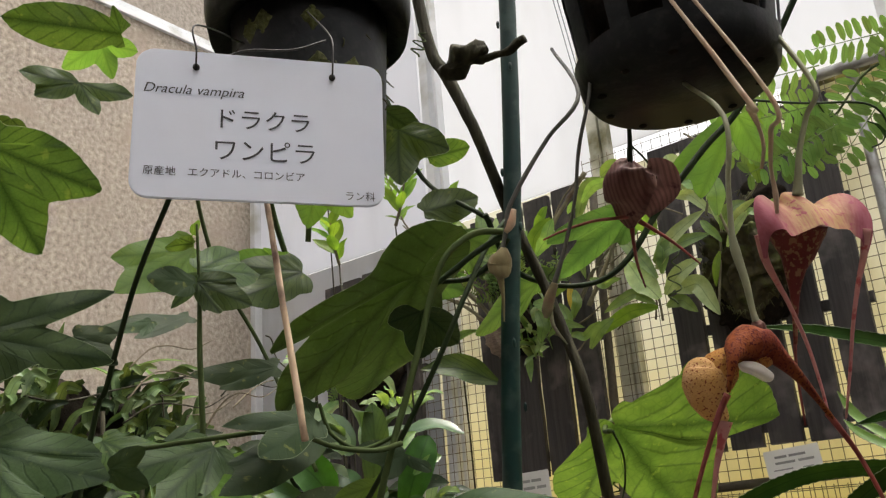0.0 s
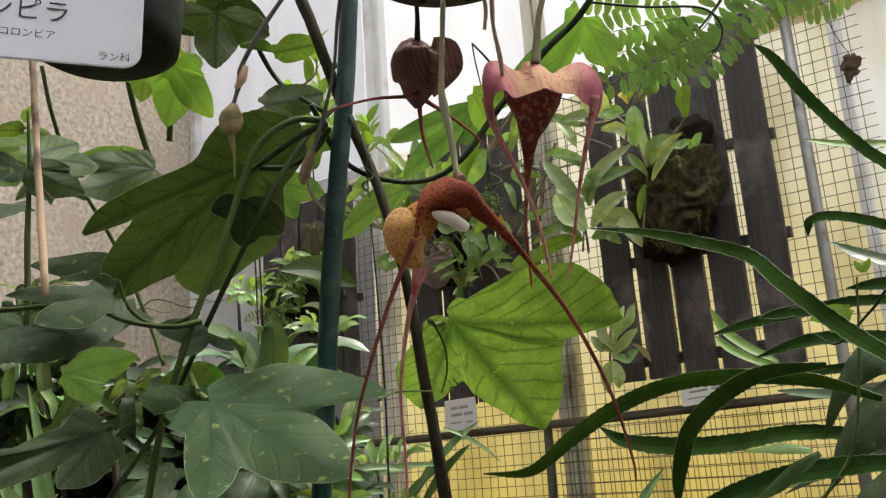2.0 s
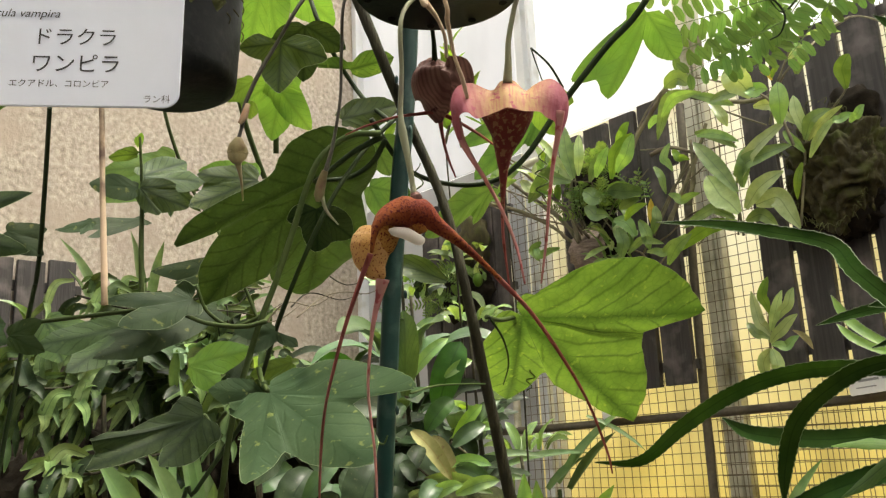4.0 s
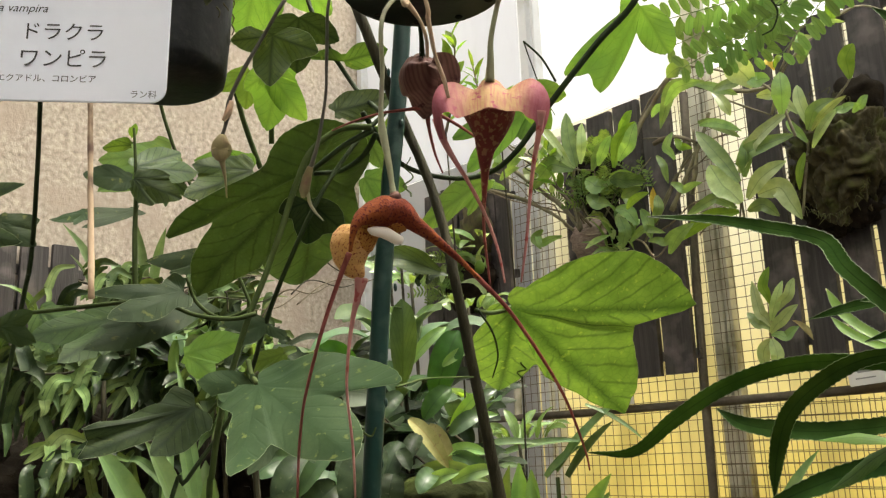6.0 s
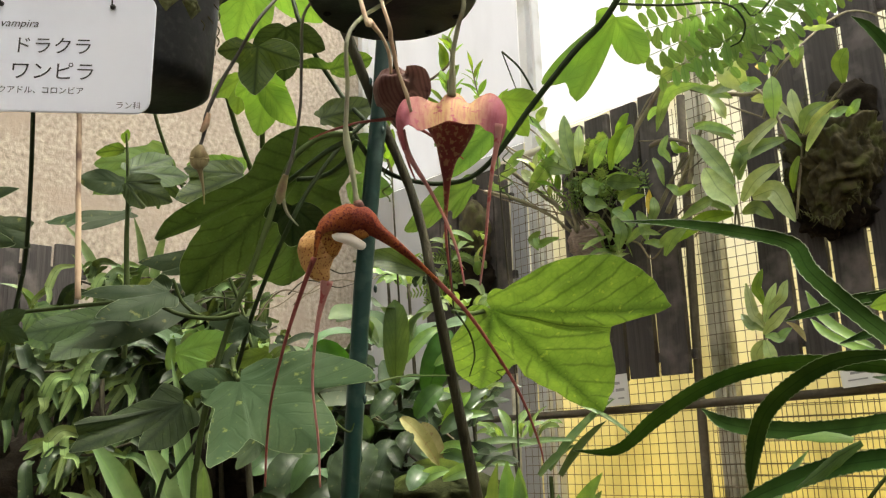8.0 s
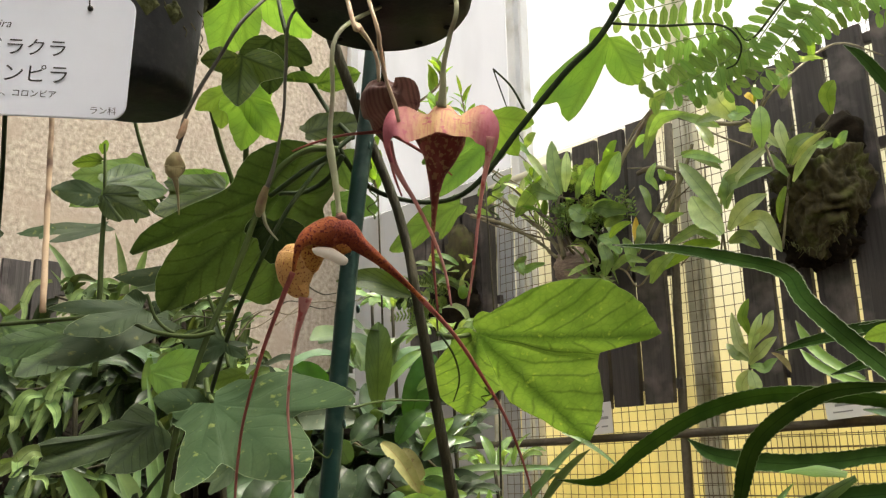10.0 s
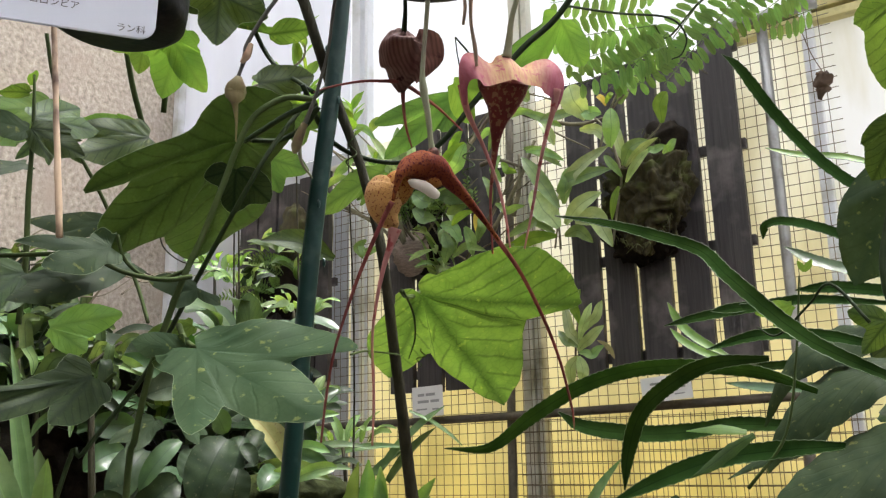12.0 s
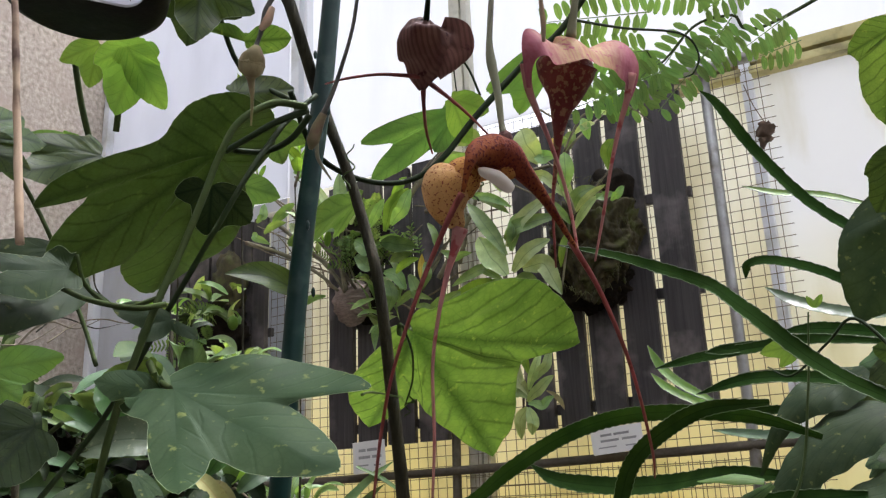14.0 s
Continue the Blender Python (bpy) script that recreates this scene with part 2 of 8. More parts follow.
def leaf_material(name, dark, light, vein, rough=0.5, through=0.35, glow=None, veins=6.5, vein_width=0.05, spots=0.0, spot_col=(0.35, 0.32, 0.1), vein_amount=0.75, spec=0.16):
    """A living leaf: midrib and side veins from its own coordinates, blotches, light passing through."""
    m, n, l, p, out = nodes_of(name)
    tc = n.new("ShaderNodeTexCoord")
    sep = n.new("ShaderNodeSeparateXYZ")
    l.new(tc.outputs["UV"], sep.inputs[0])

    def math_node(op, a, b=None, c=None):
        q = n.new("ShaderNodeMath")
        q.operation = op
        for i, val in enumerate((a, b, c)):
            if val is None:
                continue
            if isinstance(val, (int, float)):
                q.inputs[i].default_value = val
            else:
                l.new(val, q.inputs[i])
        return q.outputs[0]

    av = math_node("ABSOLUTE", sep.outputs[1])
    mid = math_node("SMOOTH_MIN", math_node("DIVIDE", av, vein_width), 1.0, 0.2)
    wob = n.new("ShaderNodeTexNoise")
    wob.inputs["Scale"].default_value, wob.inputs["Detail"].default_value = 3.2, 3
    l.new(tc.outputs["UV"], wob.inputs["Vector"])
    chev = math_node("SUBTRACT", sep.outputs[0], math_node("POWER", av, 0.85))
    chev = math_node("ADD", chev, math_node("MULTIPLY", wob.outputs["Fac"], 0.13))
    fr = math_node("FRACT", math_node("MULTIPLY", chev, veins))
    tri_w = math_node("ABSOLUTE", math_node("SUBTRACT", fr, 0.5))
    side = math_node("MINIMUM", math_node("DIVIDE", tri_w, 0.12), 1.0)
    side = math_node("ADD", math_node("MULTIPLY", side, 0.75), 0.25)
    v_all = math_node("MINIMUM", mid, side)
    tiny = n.new("ShaderNodeTexVoronoi")
    tiny.feature = "DISTANCE_TO_EDGE"
    tiny.inputs["Scale"].default_value = 26
    l.new(tc.outputs["UV"], tiny.inputs["Vector"])
    net = math_node("MINIMUM", math_node("MULTIPLY", tiny.outputs["Distance"], 9.0), 1.0)
    blot = n.new("ShaderNodeTexNoise")
    blot.inputs["Scale"].default_value, blot.inputs["Detail"].default_value = 45, 6
    l.new(tc.outputs["Object"], blot.inputs["Vector"])
    r = ramp(n, [(0.3, dark), (0.72, light)])
    l.new(blot.outputs["Fac"], r.inputs[0])
    mx = n.new("ShaderNodeMix")
    mx.data_type = "RGBA"
    inv = math_node("MULTIPLY", math_node("SUBTRACT", 1.0, v_all), vein_amount)
    inv = math_node("ADD", inv, math_node("MULTIPLY", math_node("SUBTRACT", 1.0, net), 0.22))
    l.new(inv, mx.inputs["Factor"])
    l.new(r.outputs[0], mx.inputs["A"])
    mx.inputs["B"].default_value = (*vein, 1)
    col = mx.outputs["Result"]
    if spots:
        sp = n.new("ShaderNodeTexNoise")
        sp.inputs["Scale"].default_value, sp.inputs["Detail"].default_value = 170, 5
        l.new(tc.outputs["Object"], sp.inputs["Vector"])
        sr = ramp(n, [(0.63, (0, 0, 0)), (0.70, (spots, spots, spots))])
        l.new(sp.outputs["Fac"], sr.inputs[0])
        m2 = n.new("ShaderNodeMix")
        m2.data_type = "RGBA"
        l.new(sr.outputs[0], m2.inputs["Factor"])
        l.new(col, m2.inputs["A"])
        m2.inputs["B"].default_value = (*spot_col, 1)
        col = m2.outputs["Result"]
    oi = n.new("ShaderNodeObjectInfo")
    hs = n.new("ShaderNodeHueSaturation")
    mr = n.new("ShaderNodeMapRange")
    mr.inputs["To Min"].default_value, mr.inputs["To Max"].default_value = 0.78, 1.28
    l.new(oi.outputs["Random"], mr.inputs["Value"])
    l.new(mr.outputs[0], hs.inputs["Value"])
    mh = n.new("ShaderNodeMapRange")
    mh.inputs["To Min"].default_value, mh.inputs["To Max"].default_value = 0.485, 0.512
    l.new(oi.outputs["Random"], mh.inputs["Value"])
    l.new(mh.outputs[0], hs.inputs["Hue"])
    l.new(col, hs.inputs["Color"])
    l.new(hs.outputs[0], p.inputs["Base Color"])
    p.inputs["Roughness"].default_value = rough
    p.inputs["Specular IOR Level"].default_value = spec
    b = n.new("ShaderNodeBump")
    b.inputs["Strength"].default_value, b.inputs["Distance"].default_value = 0.16, 0.0012
    l.new(v_all, b.inputs["Height"])
    l.new(b.outputs[0], p.inputs["Normal"])
    tr = n.new("ShaderNodeBsdfTranslucent")
    tint = n.new("ShaderNodeMix")
    tint.data_type, tint.blend_type = "RGBA", "MULTIPLY"
    tint.inputs["Factor"].default_value = 1
    l.new(hs.outputs[0], tint.inputs["A"])
    tint.inputs["B"].default_value = (*(glow or (3.4, 3.0, 1.2)), 1)
    l.new(tint.outputs["Result"], tr.inputs[0])
    ms = n.new("ShaderNodeMixShader")
    ms.inputs[0].default_value = through
    l.new(p.outputs[0], ms.inputs[1])
    l.new(tr.outputs[0], ms.inputs[2])
    l.new(ms.outputs[0], out.inputs[0])
    return m


def sheet_material(name, low, high, z0, z1, through=0.5, rough=0.45, stain=(0.55, 0.5, 0.25)):
    """A weathered plastic sheet that lets light through; its tint changes with height."""
    m, n, l, p, out = nodes_of(name)
    tc = n.new("ShaderNodeTexCoord")
    sep = n.new("ShaderNodeSeparateXYZ")
    l.new(tc.outputs["Object"], sep.inputs[0])
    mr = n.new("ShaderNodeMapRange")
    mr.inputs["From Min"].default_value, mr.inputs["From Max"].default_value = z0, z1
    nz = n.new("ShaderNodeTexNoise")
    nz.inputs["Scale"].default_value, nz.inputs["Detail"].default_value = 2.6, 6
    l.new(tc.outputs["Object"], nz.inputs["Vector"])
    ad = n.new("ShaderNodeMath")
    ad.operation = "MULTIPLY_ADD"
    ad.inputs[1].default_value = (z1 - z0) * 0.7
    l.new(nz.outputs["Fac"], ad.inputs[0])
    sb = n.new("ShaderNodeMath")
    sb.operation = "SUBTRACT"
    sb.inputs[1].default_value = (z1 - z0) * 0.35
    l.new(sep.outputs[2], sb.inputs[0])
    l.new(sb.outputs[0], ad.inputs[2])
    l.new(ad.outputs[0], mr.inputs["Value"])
    # low colour at the bottom blends to the high colour above
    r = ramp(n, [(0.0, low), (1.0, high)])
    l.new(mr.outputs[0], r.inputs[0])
    st = n.new("ShaderNodeTexNoise")
    st.inputs["Scale"].default_value, st.inputs["Detail"].default_value = 9, 10
    mp = n.new("ShaderNodeMapping")
    mp.inputs["Scale"].default_value = (1, 1, 0.25)
    l.new(tc.outputs["Object"], mp.inputs[0])
    l.new(mp.outputs[0], st.inputs["Vector"])
    sr = ramp(n, [(0.47, (0, 0, 0)), (0.78, (0.65, 0.65, 0.65))])
    l.new(st.outputs["Fac"], sr.inputs[0])
    mx = n.new("ShaderNodeMix")
    mx.data_type = "RGBA"
    l.new(sr.outputs[0], mx.inputs["Factor"])
    l.new(r.outputs[0], mx.inputs["A"])
    mx.inputs["B"].default_value = (*stain, 1)
    l.new(mx.outputs["Result"], p.inputs["Base Color"])
    p.inputs["Roughness"].default_value = rough
    tr = n.new("ShaderNodeBsdfTranslucent")
    l.new(mx.outputs["Result"], tr.inputs[0])
    ms = n.new("ShaderNodeMixShader")
    ms.inputs[0].default_value = through
    l.new(p.outputs[0], ms.inputs[1])
    l.new(tr.outputs[0], ms.inputs[2])
    l.new(ms.outputs[0], out.inputs[0])
    return m


def glass_material(name):
    m, n, l, p, out = nodes_of(name)
    p.inputs["Base Color"].default_value = (0.97, 0.98, 0.98, 1)
    p.inputs["Transmission Weight"].default_value = 1
    p.inputs["Roughness"].default_value = 0.0
    p.inputs["IOR"].default_value = 1.45
    return m


M_CONCRETE = surface("pebble_dash", (0.12, 0.095, 0.07), (0.72, 0.63, 0.53), scale=60, rough=0.9, bump=1.0, detail_scale=260, stain=(0.40, 0.33, 0.27), stain_scale=5)
M_SOIL = surface("damp_soil", (0.05, 0.04, 0.03), (0.12, 0.09, 0.06), scale=14, rough=0.95, bump=0.8)
M_BLOCK = surface("stained_timber", (0.07, 0.05, 0.035), (0.16, 0.12, 0.08), scale=6, rough=0.85, bump=0.5, stretch=(0.4, 1, 3))
M_SLAT = surface("dark_stained_board", (0.007, 0.006, 0.006), (0.058, 0.050, 0.048), scale=46, rough=0.55, spec=0.45, bump=1.0, stretch=(3, 3, 0.10), stain=(0.11, 0.095, 0.09), stain_scale=12)
M_WIRE = surface("rusty_wire", (0.10, 0.080, 0.05), (0.28, 0.23, 0.15), scale=60, rough=0.7, metal=0.15, bump=0.2)
M_PIPE = surface("galvanised_pipe", (0.33, 0.33, 0.32), (0.50, 0.50, 0.48), scale=24, rough=0.45, metal=0.7, bump=0.15, stain=(0.14, 0.12, 0.09), stain_scale=14)
M_RAIL = surface("weathered_pipe", (0.045, 0.038, 0.026), (0.13, 0.11, 0.075), scale=30, rough=0.75, bump=0.4)
M_POSTBROWN = surface("weathered_frame", (0.56, 0.55, 0.44), (0.76, 0.74, 0.62), scale=18, rough=0.7, bump=0.3, stain=(0.20, 0.19, 0.10), stain_scale=7)
M_WHITE = surface("white_painted_frame", (0.66, 0.68, 0.70), (0.80, 0.81, 0.82), scale=10, rough=0.45, bump=0.1, stain=(0.5, 0.5, 0.45), stain_scale=8)
M_BEAM = surface("yellowed_beam", (0.50, 0.44, 0.16), (0.66, 0.60, 0.30), scale=9, rough=0.6, bump=0.2, stain=(0.25, 0.22, 0.1), stain_scale=12)
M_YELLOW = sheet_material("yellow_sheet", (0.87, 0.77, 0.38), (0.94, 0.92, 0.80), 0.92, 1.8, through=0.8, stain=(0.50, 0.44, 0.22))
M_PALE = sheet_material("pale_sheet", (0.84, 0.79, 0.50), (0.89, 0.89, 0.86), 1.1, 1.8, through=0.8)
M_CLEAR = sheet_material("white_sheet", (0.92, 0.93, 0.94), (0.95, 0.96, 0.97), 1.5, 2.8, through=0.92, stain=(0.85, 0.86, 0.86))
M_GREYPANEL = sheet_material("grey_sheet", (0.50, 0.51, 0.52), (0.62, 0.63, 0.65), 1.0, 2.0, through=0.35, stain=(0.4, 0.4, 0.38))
M_INKPALE = surface("faded_ink", (0.22, 0.22, 0.22), (0.32, 0.32, 0.32), scale=60, rough=0.7, bump=0.0)
M_GLASS = glass_material("clear_glazing")
M_STAKE = surface("green_plastic_coat", (0.003, 0.020, 0.016), (0.006, 0.034, 0.027), scale=40, rough=0.42, spec=0.3, bump=0.15, stain=(0.03, 0.06, 0.05), stain_scale=60)
M_POT = surface("black_plastic", (0.003, 0.0035, 0.004), (0.009, 0.0095, 0.010), scale=90, rough=0.42, spec=0.18, bump=0.25, stain=(0.016, 0.016, 0.015), stain_scale=240)
M_MOSS = surface("sphagnum_moss", (0.018, 0.020, 0.007), (0.13, 0.14, 0.035), scale=160, rough=0.95, bump=1.0, detail_scale=400)
M_BARKMOSS = surface("mossy_fern_fibre", (0.006, 0.005, 0.003), (0.085, 0.070, 0.020), scale=34, rough=0.95, bump=1.0, detail_scale=180, stretch=(2.5, 1, 1), stain=(0.07, 0.08, 0.014), stain_scale=22)
# near-black fibre, also used for lumps that stand in for shade
M_FIBRE = surface("fern_fibre_and_shade", (0.004, 0.0035, 0.0025), (0.024, 0.018, 0.012), scale=70, rough=0.95, spec=0.1, bump=1.0, detail_scale=300)
M_STUMP = surface("mossy_stump", (0.004, 0.005, 0.002), (0.030, 0.036, 0.011), scale=50, rough=0.95, spec=0.1, bump=1.0, detail_scale=240, stain=(0.045, 0.060, 0.014), stain_scale=16)
M_SHIELD = surface("dry_shield_frond", (0.19, 0.14, 0.12), (0.50, 0.41, 0.36), scale=60, rough=0.85, spec=0.15, bump=0.8, stretch=(1, 1, 4))
M_VINE = surface("brown_vine_bark", (0.011, 0.010, 0.005), (0.044, 0.039, 0.017), scale=60, rough=0.8, spec=0.25, bump=0.9, stretch=(3, 3, 0.6))
M_STEM = surface("green_stem", (0.030, 0.050, 0.015), (0.074, 0.100, 0.034), scale=50, rough=0.65, spec=0.06, bump=0.25)
M_RIB = surface("pale_leaf_rib", (0.10, 0.16, 0.05), (0.18, 0.26, 0.09), scale=50, rough=0.6, spec=0.1, bump=0.1)
M_STEMDARK = surface("dark_green_stem", (0.011, 0.021, 0.007), (0.028, 0.042, 0.015), scale=50, rough=0.6, spec=0.10, bump=0.25)
M_DRY = surface("dry_flower_stem", (0.26, 0.18, 0.12), (0.50, 0.38, 0.26), scale=50, rough=0.7, bump=0.3, stain=(0.28, 0.15, 0.08), stain_scale=60)
M_PALESTEM = surface("pale_flower_stem", (0.14, 0.15, 0.085), (0.32, 0.32, 0.19), scale=45, rough=0.6, bump=0.25, stain=(0.16, 0.13, 0.09), stain_scale=50)
M_GREYSTEM = surface("grey_flower_stem", (0.035, 0.033, 0.027), (0.11, 0.105, 0.085), scale=45, rough=0.6, bump=0.3)
M_BUD = surface("orchid_bud", (0.12, 0.10, 0.05), (0.30, 0.25, 0.125), scale=90, rough=0.6, spec=0.25, bump=0.5, stretch=(2, 2, 0.4), stain=(0.16, 0.09, 0.06), stain_scale=90)
M_STICK = surface("split_bamboo", (0.44, 0.30, 0.18), (0.66, 0.50, 0.35), scale=30, rough=0.7, bump=0.3, stretch=(2, 2, 0.3), stain=(0.13, 0.07, 0.045), stain_scale=45)
M_LABEL = surface("white_plastic_label", (0.66, 0.69, 0.78), (0.71, 0.74, 0.83), scale=8, rough=0.35, bump=0.02, vary=0.02)
M_LABEL_SMALL = surface("weathered_plastic_label", (0.66, 0.66, 0.64), (0.76, 0.76, 0.74), scale=20, rough=0.5, bump=0.05)
M_INK = surface("printed_ink", (0.025, 0.025, 0.03), (0.05, 0.05, 0.055), scale=60, rough=0.6, bump=0.0)
M_WIREBLACK = surface("thin_black_wire", (0.02, 0.02, 0.018), (0.05, 0.045, 0.04), scale=60, rough=0.5, metal=0.4, bump=0.1)
M_TWIG = surface("orchid_cane", (0.08, 0.062, 0.038), (0.22, 0.18, 0.11), scale=40, rough=0.8, bump=0.4)
M_CANE = surface("grey_green_cane", (0.080, 0.078, 0.042), (0.25, 0.22, 0.13), scale=40, rough=0.75, bump=0.4, stain=(0.10, 0.07, 0.045), stain_scale=30)
M_DEAD = surface("dead_leaf", (0.07, 0.045, 0.03), (0.17, 0.11, 0.07), scale=50, rough=0.85, bump=0.5)
M_FLOORING = surface("greenhouse_floor", (0.05, 0.048, 0.042), (0.11, 0.105, 0.095), scale=8, rough=0.9, bump=0.4)

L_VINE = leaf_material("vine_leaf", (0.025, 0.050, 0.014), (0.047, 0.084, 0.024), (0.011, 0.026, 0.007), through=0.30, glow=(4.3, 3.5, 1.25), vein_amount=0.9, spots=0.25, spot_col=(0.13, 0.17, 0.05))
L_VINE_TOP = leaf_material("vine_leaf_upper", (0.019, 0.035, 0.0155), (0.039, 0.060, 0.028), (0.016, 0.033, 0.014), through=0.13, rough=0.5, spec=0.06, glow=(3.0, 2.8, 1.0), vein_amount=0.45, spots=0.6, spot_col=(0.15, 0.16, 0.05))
# bright copy for young leaves; for backlit ones the light is in its colour
L_YOUNG = leaf_material("young_and_backlit_vine_leaf", (0.07, 0.15, 0.04), (0.12, 0.22, 0.06), (0.06, 0.12, 0.03), through=0.4, glow=(2.7, 2.35, 0.8), vein_amount=0.7)
L_STRAP = leaf_material("strap_leaf", (0.009, 0.021, 0.005), (0.019, 0.040, 0.010), (0.006, 0.015, 0.004), rough=0.7, spec=0.0, through=0.12, veins=0.0, vein_width=0.05)
L_STRAPYOUNG = leaf_material("young_strap_leaf", (0.075, 0.145, 0.04), (0.14, 0.23, 0.07), (0.10, 0.18, 0.06), rough=0.4, through=0.3, veins=0.0, vein_width=0.05)
L_ORCHID = leaf_material("orchid_leaf", (0.028, 0.062, 0.022), (0.058, 0.112, 0.040), (0.022, 0.05, 0.018), rough=0.34, spec=0.45, through=0.12, veins=0.0, vein_width=0.035)
L_ORCHIDPALE = leaf_material("pale_orchid_leaf", (0.20, 0.29, 0.115), (0.33, 0.43, 0.20), (0.11, 0.18, 0.06), rough=0.32, spec=0.6, through=0.25, veins=0.0, vein_width=0.035)
L_BRIGHT = leaf_material("bright_new_leaf", (0.10, 0.20, 0.03), (0.18, 0.31, 0.05), (0.08, 0.16, 0.025), rough=0.4, through=0.4, glow=(2.2, 2.0, 0.8), veins=0.0)
L_FERN = leaf_material("fern_leaf", (0.070, 0.130, 0.040), (0.15, 0.23, 0.075), (0.035, 0.07, 0.022), rough=0.5, through=0.3, veins=0.0)
L_FINE = leaf_material("feathery_leaflet", (0.10, 0.19, 0.05), (0.16, 0.27, 0.085), (0.08, 0.15, 0.045), rough=0.5, through=0.35, glow=(2.2, 2.05, 1.1), veins=0.0)
L_YELLOWING = leaf_material("yellowing_leaf", (0.42, 0.30, 0.05), (0.60, 0.45, 0.10), (0.3, 0.2, 0.05), rough=0.6, through=0.3, glow=(1.5, 1.4, 1.0), veins=0.0)
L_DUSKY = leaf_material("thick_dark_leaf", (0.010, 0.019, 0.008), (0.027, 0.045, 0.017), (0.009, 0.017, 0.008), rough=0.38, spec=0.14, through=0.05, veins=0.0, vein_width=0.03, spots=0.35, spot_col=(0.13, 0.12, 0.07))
L_HANG = leaf_material("hanging_narrow_leaf", (0.020, 0.038, 0.013), (0.068, 0.105, 0.036), (0.016, 0.03, 0.012), rough=0.5, spec=0.08, through=0.15, veins=0.0, vein_width=0.05)
L_FROND = leaf_material("forked_frond", (0.048, 0.080, 0.026), (0.12, 0.17, 0.062), (0.03, 0.05, 0.02), rough=0.6, spec=0.06, through=0.2, veins=0.0, vein_width=0.05)
L_BROAD = leaf_material("broad_strap_leaf", (0.055, 0.105, 0.040), (0.115, 0.175, 0.080), (0.09, 0.16, 0.055), rough=0.38, spec=0.3, through=0.2, veins=0.0, vein_width=0.06)
L_GREYED = leaf_material("greyed_thick_leaf", (0.035, 0.052, 0.026), (0.075, 0.095, 0.060), (0.03, 0.045, 0.022), rough=0.45, spec=0.2, through=0.05, veins=0.0, vein_width=0.03, spots=0.5, spot_col=(0.16, 0.16, 0.10))
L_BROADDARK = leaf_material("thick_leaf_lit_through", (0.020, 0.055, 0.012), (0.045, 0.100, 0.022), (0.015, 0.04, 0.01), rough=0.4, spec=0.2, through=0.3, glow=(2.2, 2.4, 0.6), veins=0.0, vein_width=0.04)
L_WITHER = leaf_material("withered_tan_leaf", (0.17, 0.17, 0.06), (0.33, 0.30, 0.14), (0.22, 0.15, 0.06), rough=0.6, through=0.2, glow=(1.5, 1.4, 1.0), veins=0.0, spots=0.5, spot_col=(0.12, 0.05, 0.03))
M_EDGE = surface("strap_margin", (0.045, 0.075, 0.025), (0.11, 0.15, 0.06), scale=80, rough=0.5, bump=0.2)
M_MARGIN = surface("leaf_margin", (0.10, 0.14, 0.06), (0.20, 0.25, 0.12), scale=60, rough=0.6, bump=0.2)
L_WALL = leaf_material("mounted_orchid_leaf", (0.090, 0.175, 0.050), (0.175, 0.285, 0.090), (0.06, 0.11, 0.04), rough=0.34, spec=0.55, through=0.25, veins=0.0, vein_width=0.035)
# brighter copy of the vine leaf; light through it is put into the colour
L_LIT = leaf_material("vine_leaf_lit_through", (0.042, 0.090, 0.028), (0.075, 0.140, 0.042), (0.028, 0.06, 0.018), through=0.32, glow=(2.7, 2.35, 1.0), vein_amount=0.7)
# darker copy of the vine leaf, with shade put into its colour
L_VINEDEEP = leaf_material("shaded_vine_leaf", (0.020, 0.041, 0.013), (0.040, 0.071, 0.025), (0.007, 0.018, 0.005), through=0.14, rough=0.55, spec=0.10, glow=(2.9, 2.6, 1.0), vein_amount=0.7, spots=0.2, spot_col=(0.10, 0.14, 0.04))
M_CORNER = sheet_material("corner_white_sheet", (0.80, 0.81, 0.84), (0.84, 0.85, 0.88), 1.5, 2.8, through=0.75, stain=(0.72, 0.73, 0.75))
# ---- the greenhouse ----
NY = 2.19          # plane of the wire mesh on the north wall
WX = -2.6          # face of the rendered wall

# floor out of view; its dark colour cuts the light bouncing up
floor = part("floor", box(-3.2, 1.8, -2.2, 2.5, -0.1, 0.0), M_FLOORING)
tagged(floor, "unseen concrete floor, made dark to weaken light thrown upwards", "floor", kind="structure")
ground = part("ground", box(-60, 60, -60, 60, -0.3, -0.12), M_SOIL)
tagged(ground, "dark soil ground outside the greenhouse", "ground", kind="structure")
wall_west = part("wall_west", box(-2.85, WX, -2.2, 2.36, 0.0, 3.4), M_CONCRETE)
tagged(wall_west, "beige pebble-dash rendered house wall", "wall", kind="structure")
wall_base = part("wall_north_base", box(WX, 1.8, 2.20, 2.36, 0.0, 0.885, 0.004), M_BLOCK)
tagged(wall_base, "dark weathered timber base below the mesh wall", "wall", kind="structure")
sill = part("sill", box(WX, 1.8, 2.14, 2.205, 0.872, 0.905, 0.004, rough=0.002), M_BLOCK)
tagged(sill, "mossy brown timber sill below the mesh", "sill", kind="structure")

# sheets of the north wall, with the frames that hold them
XS = [WX, -1.70, -1.035, -0.21, 0.62, 1.8]
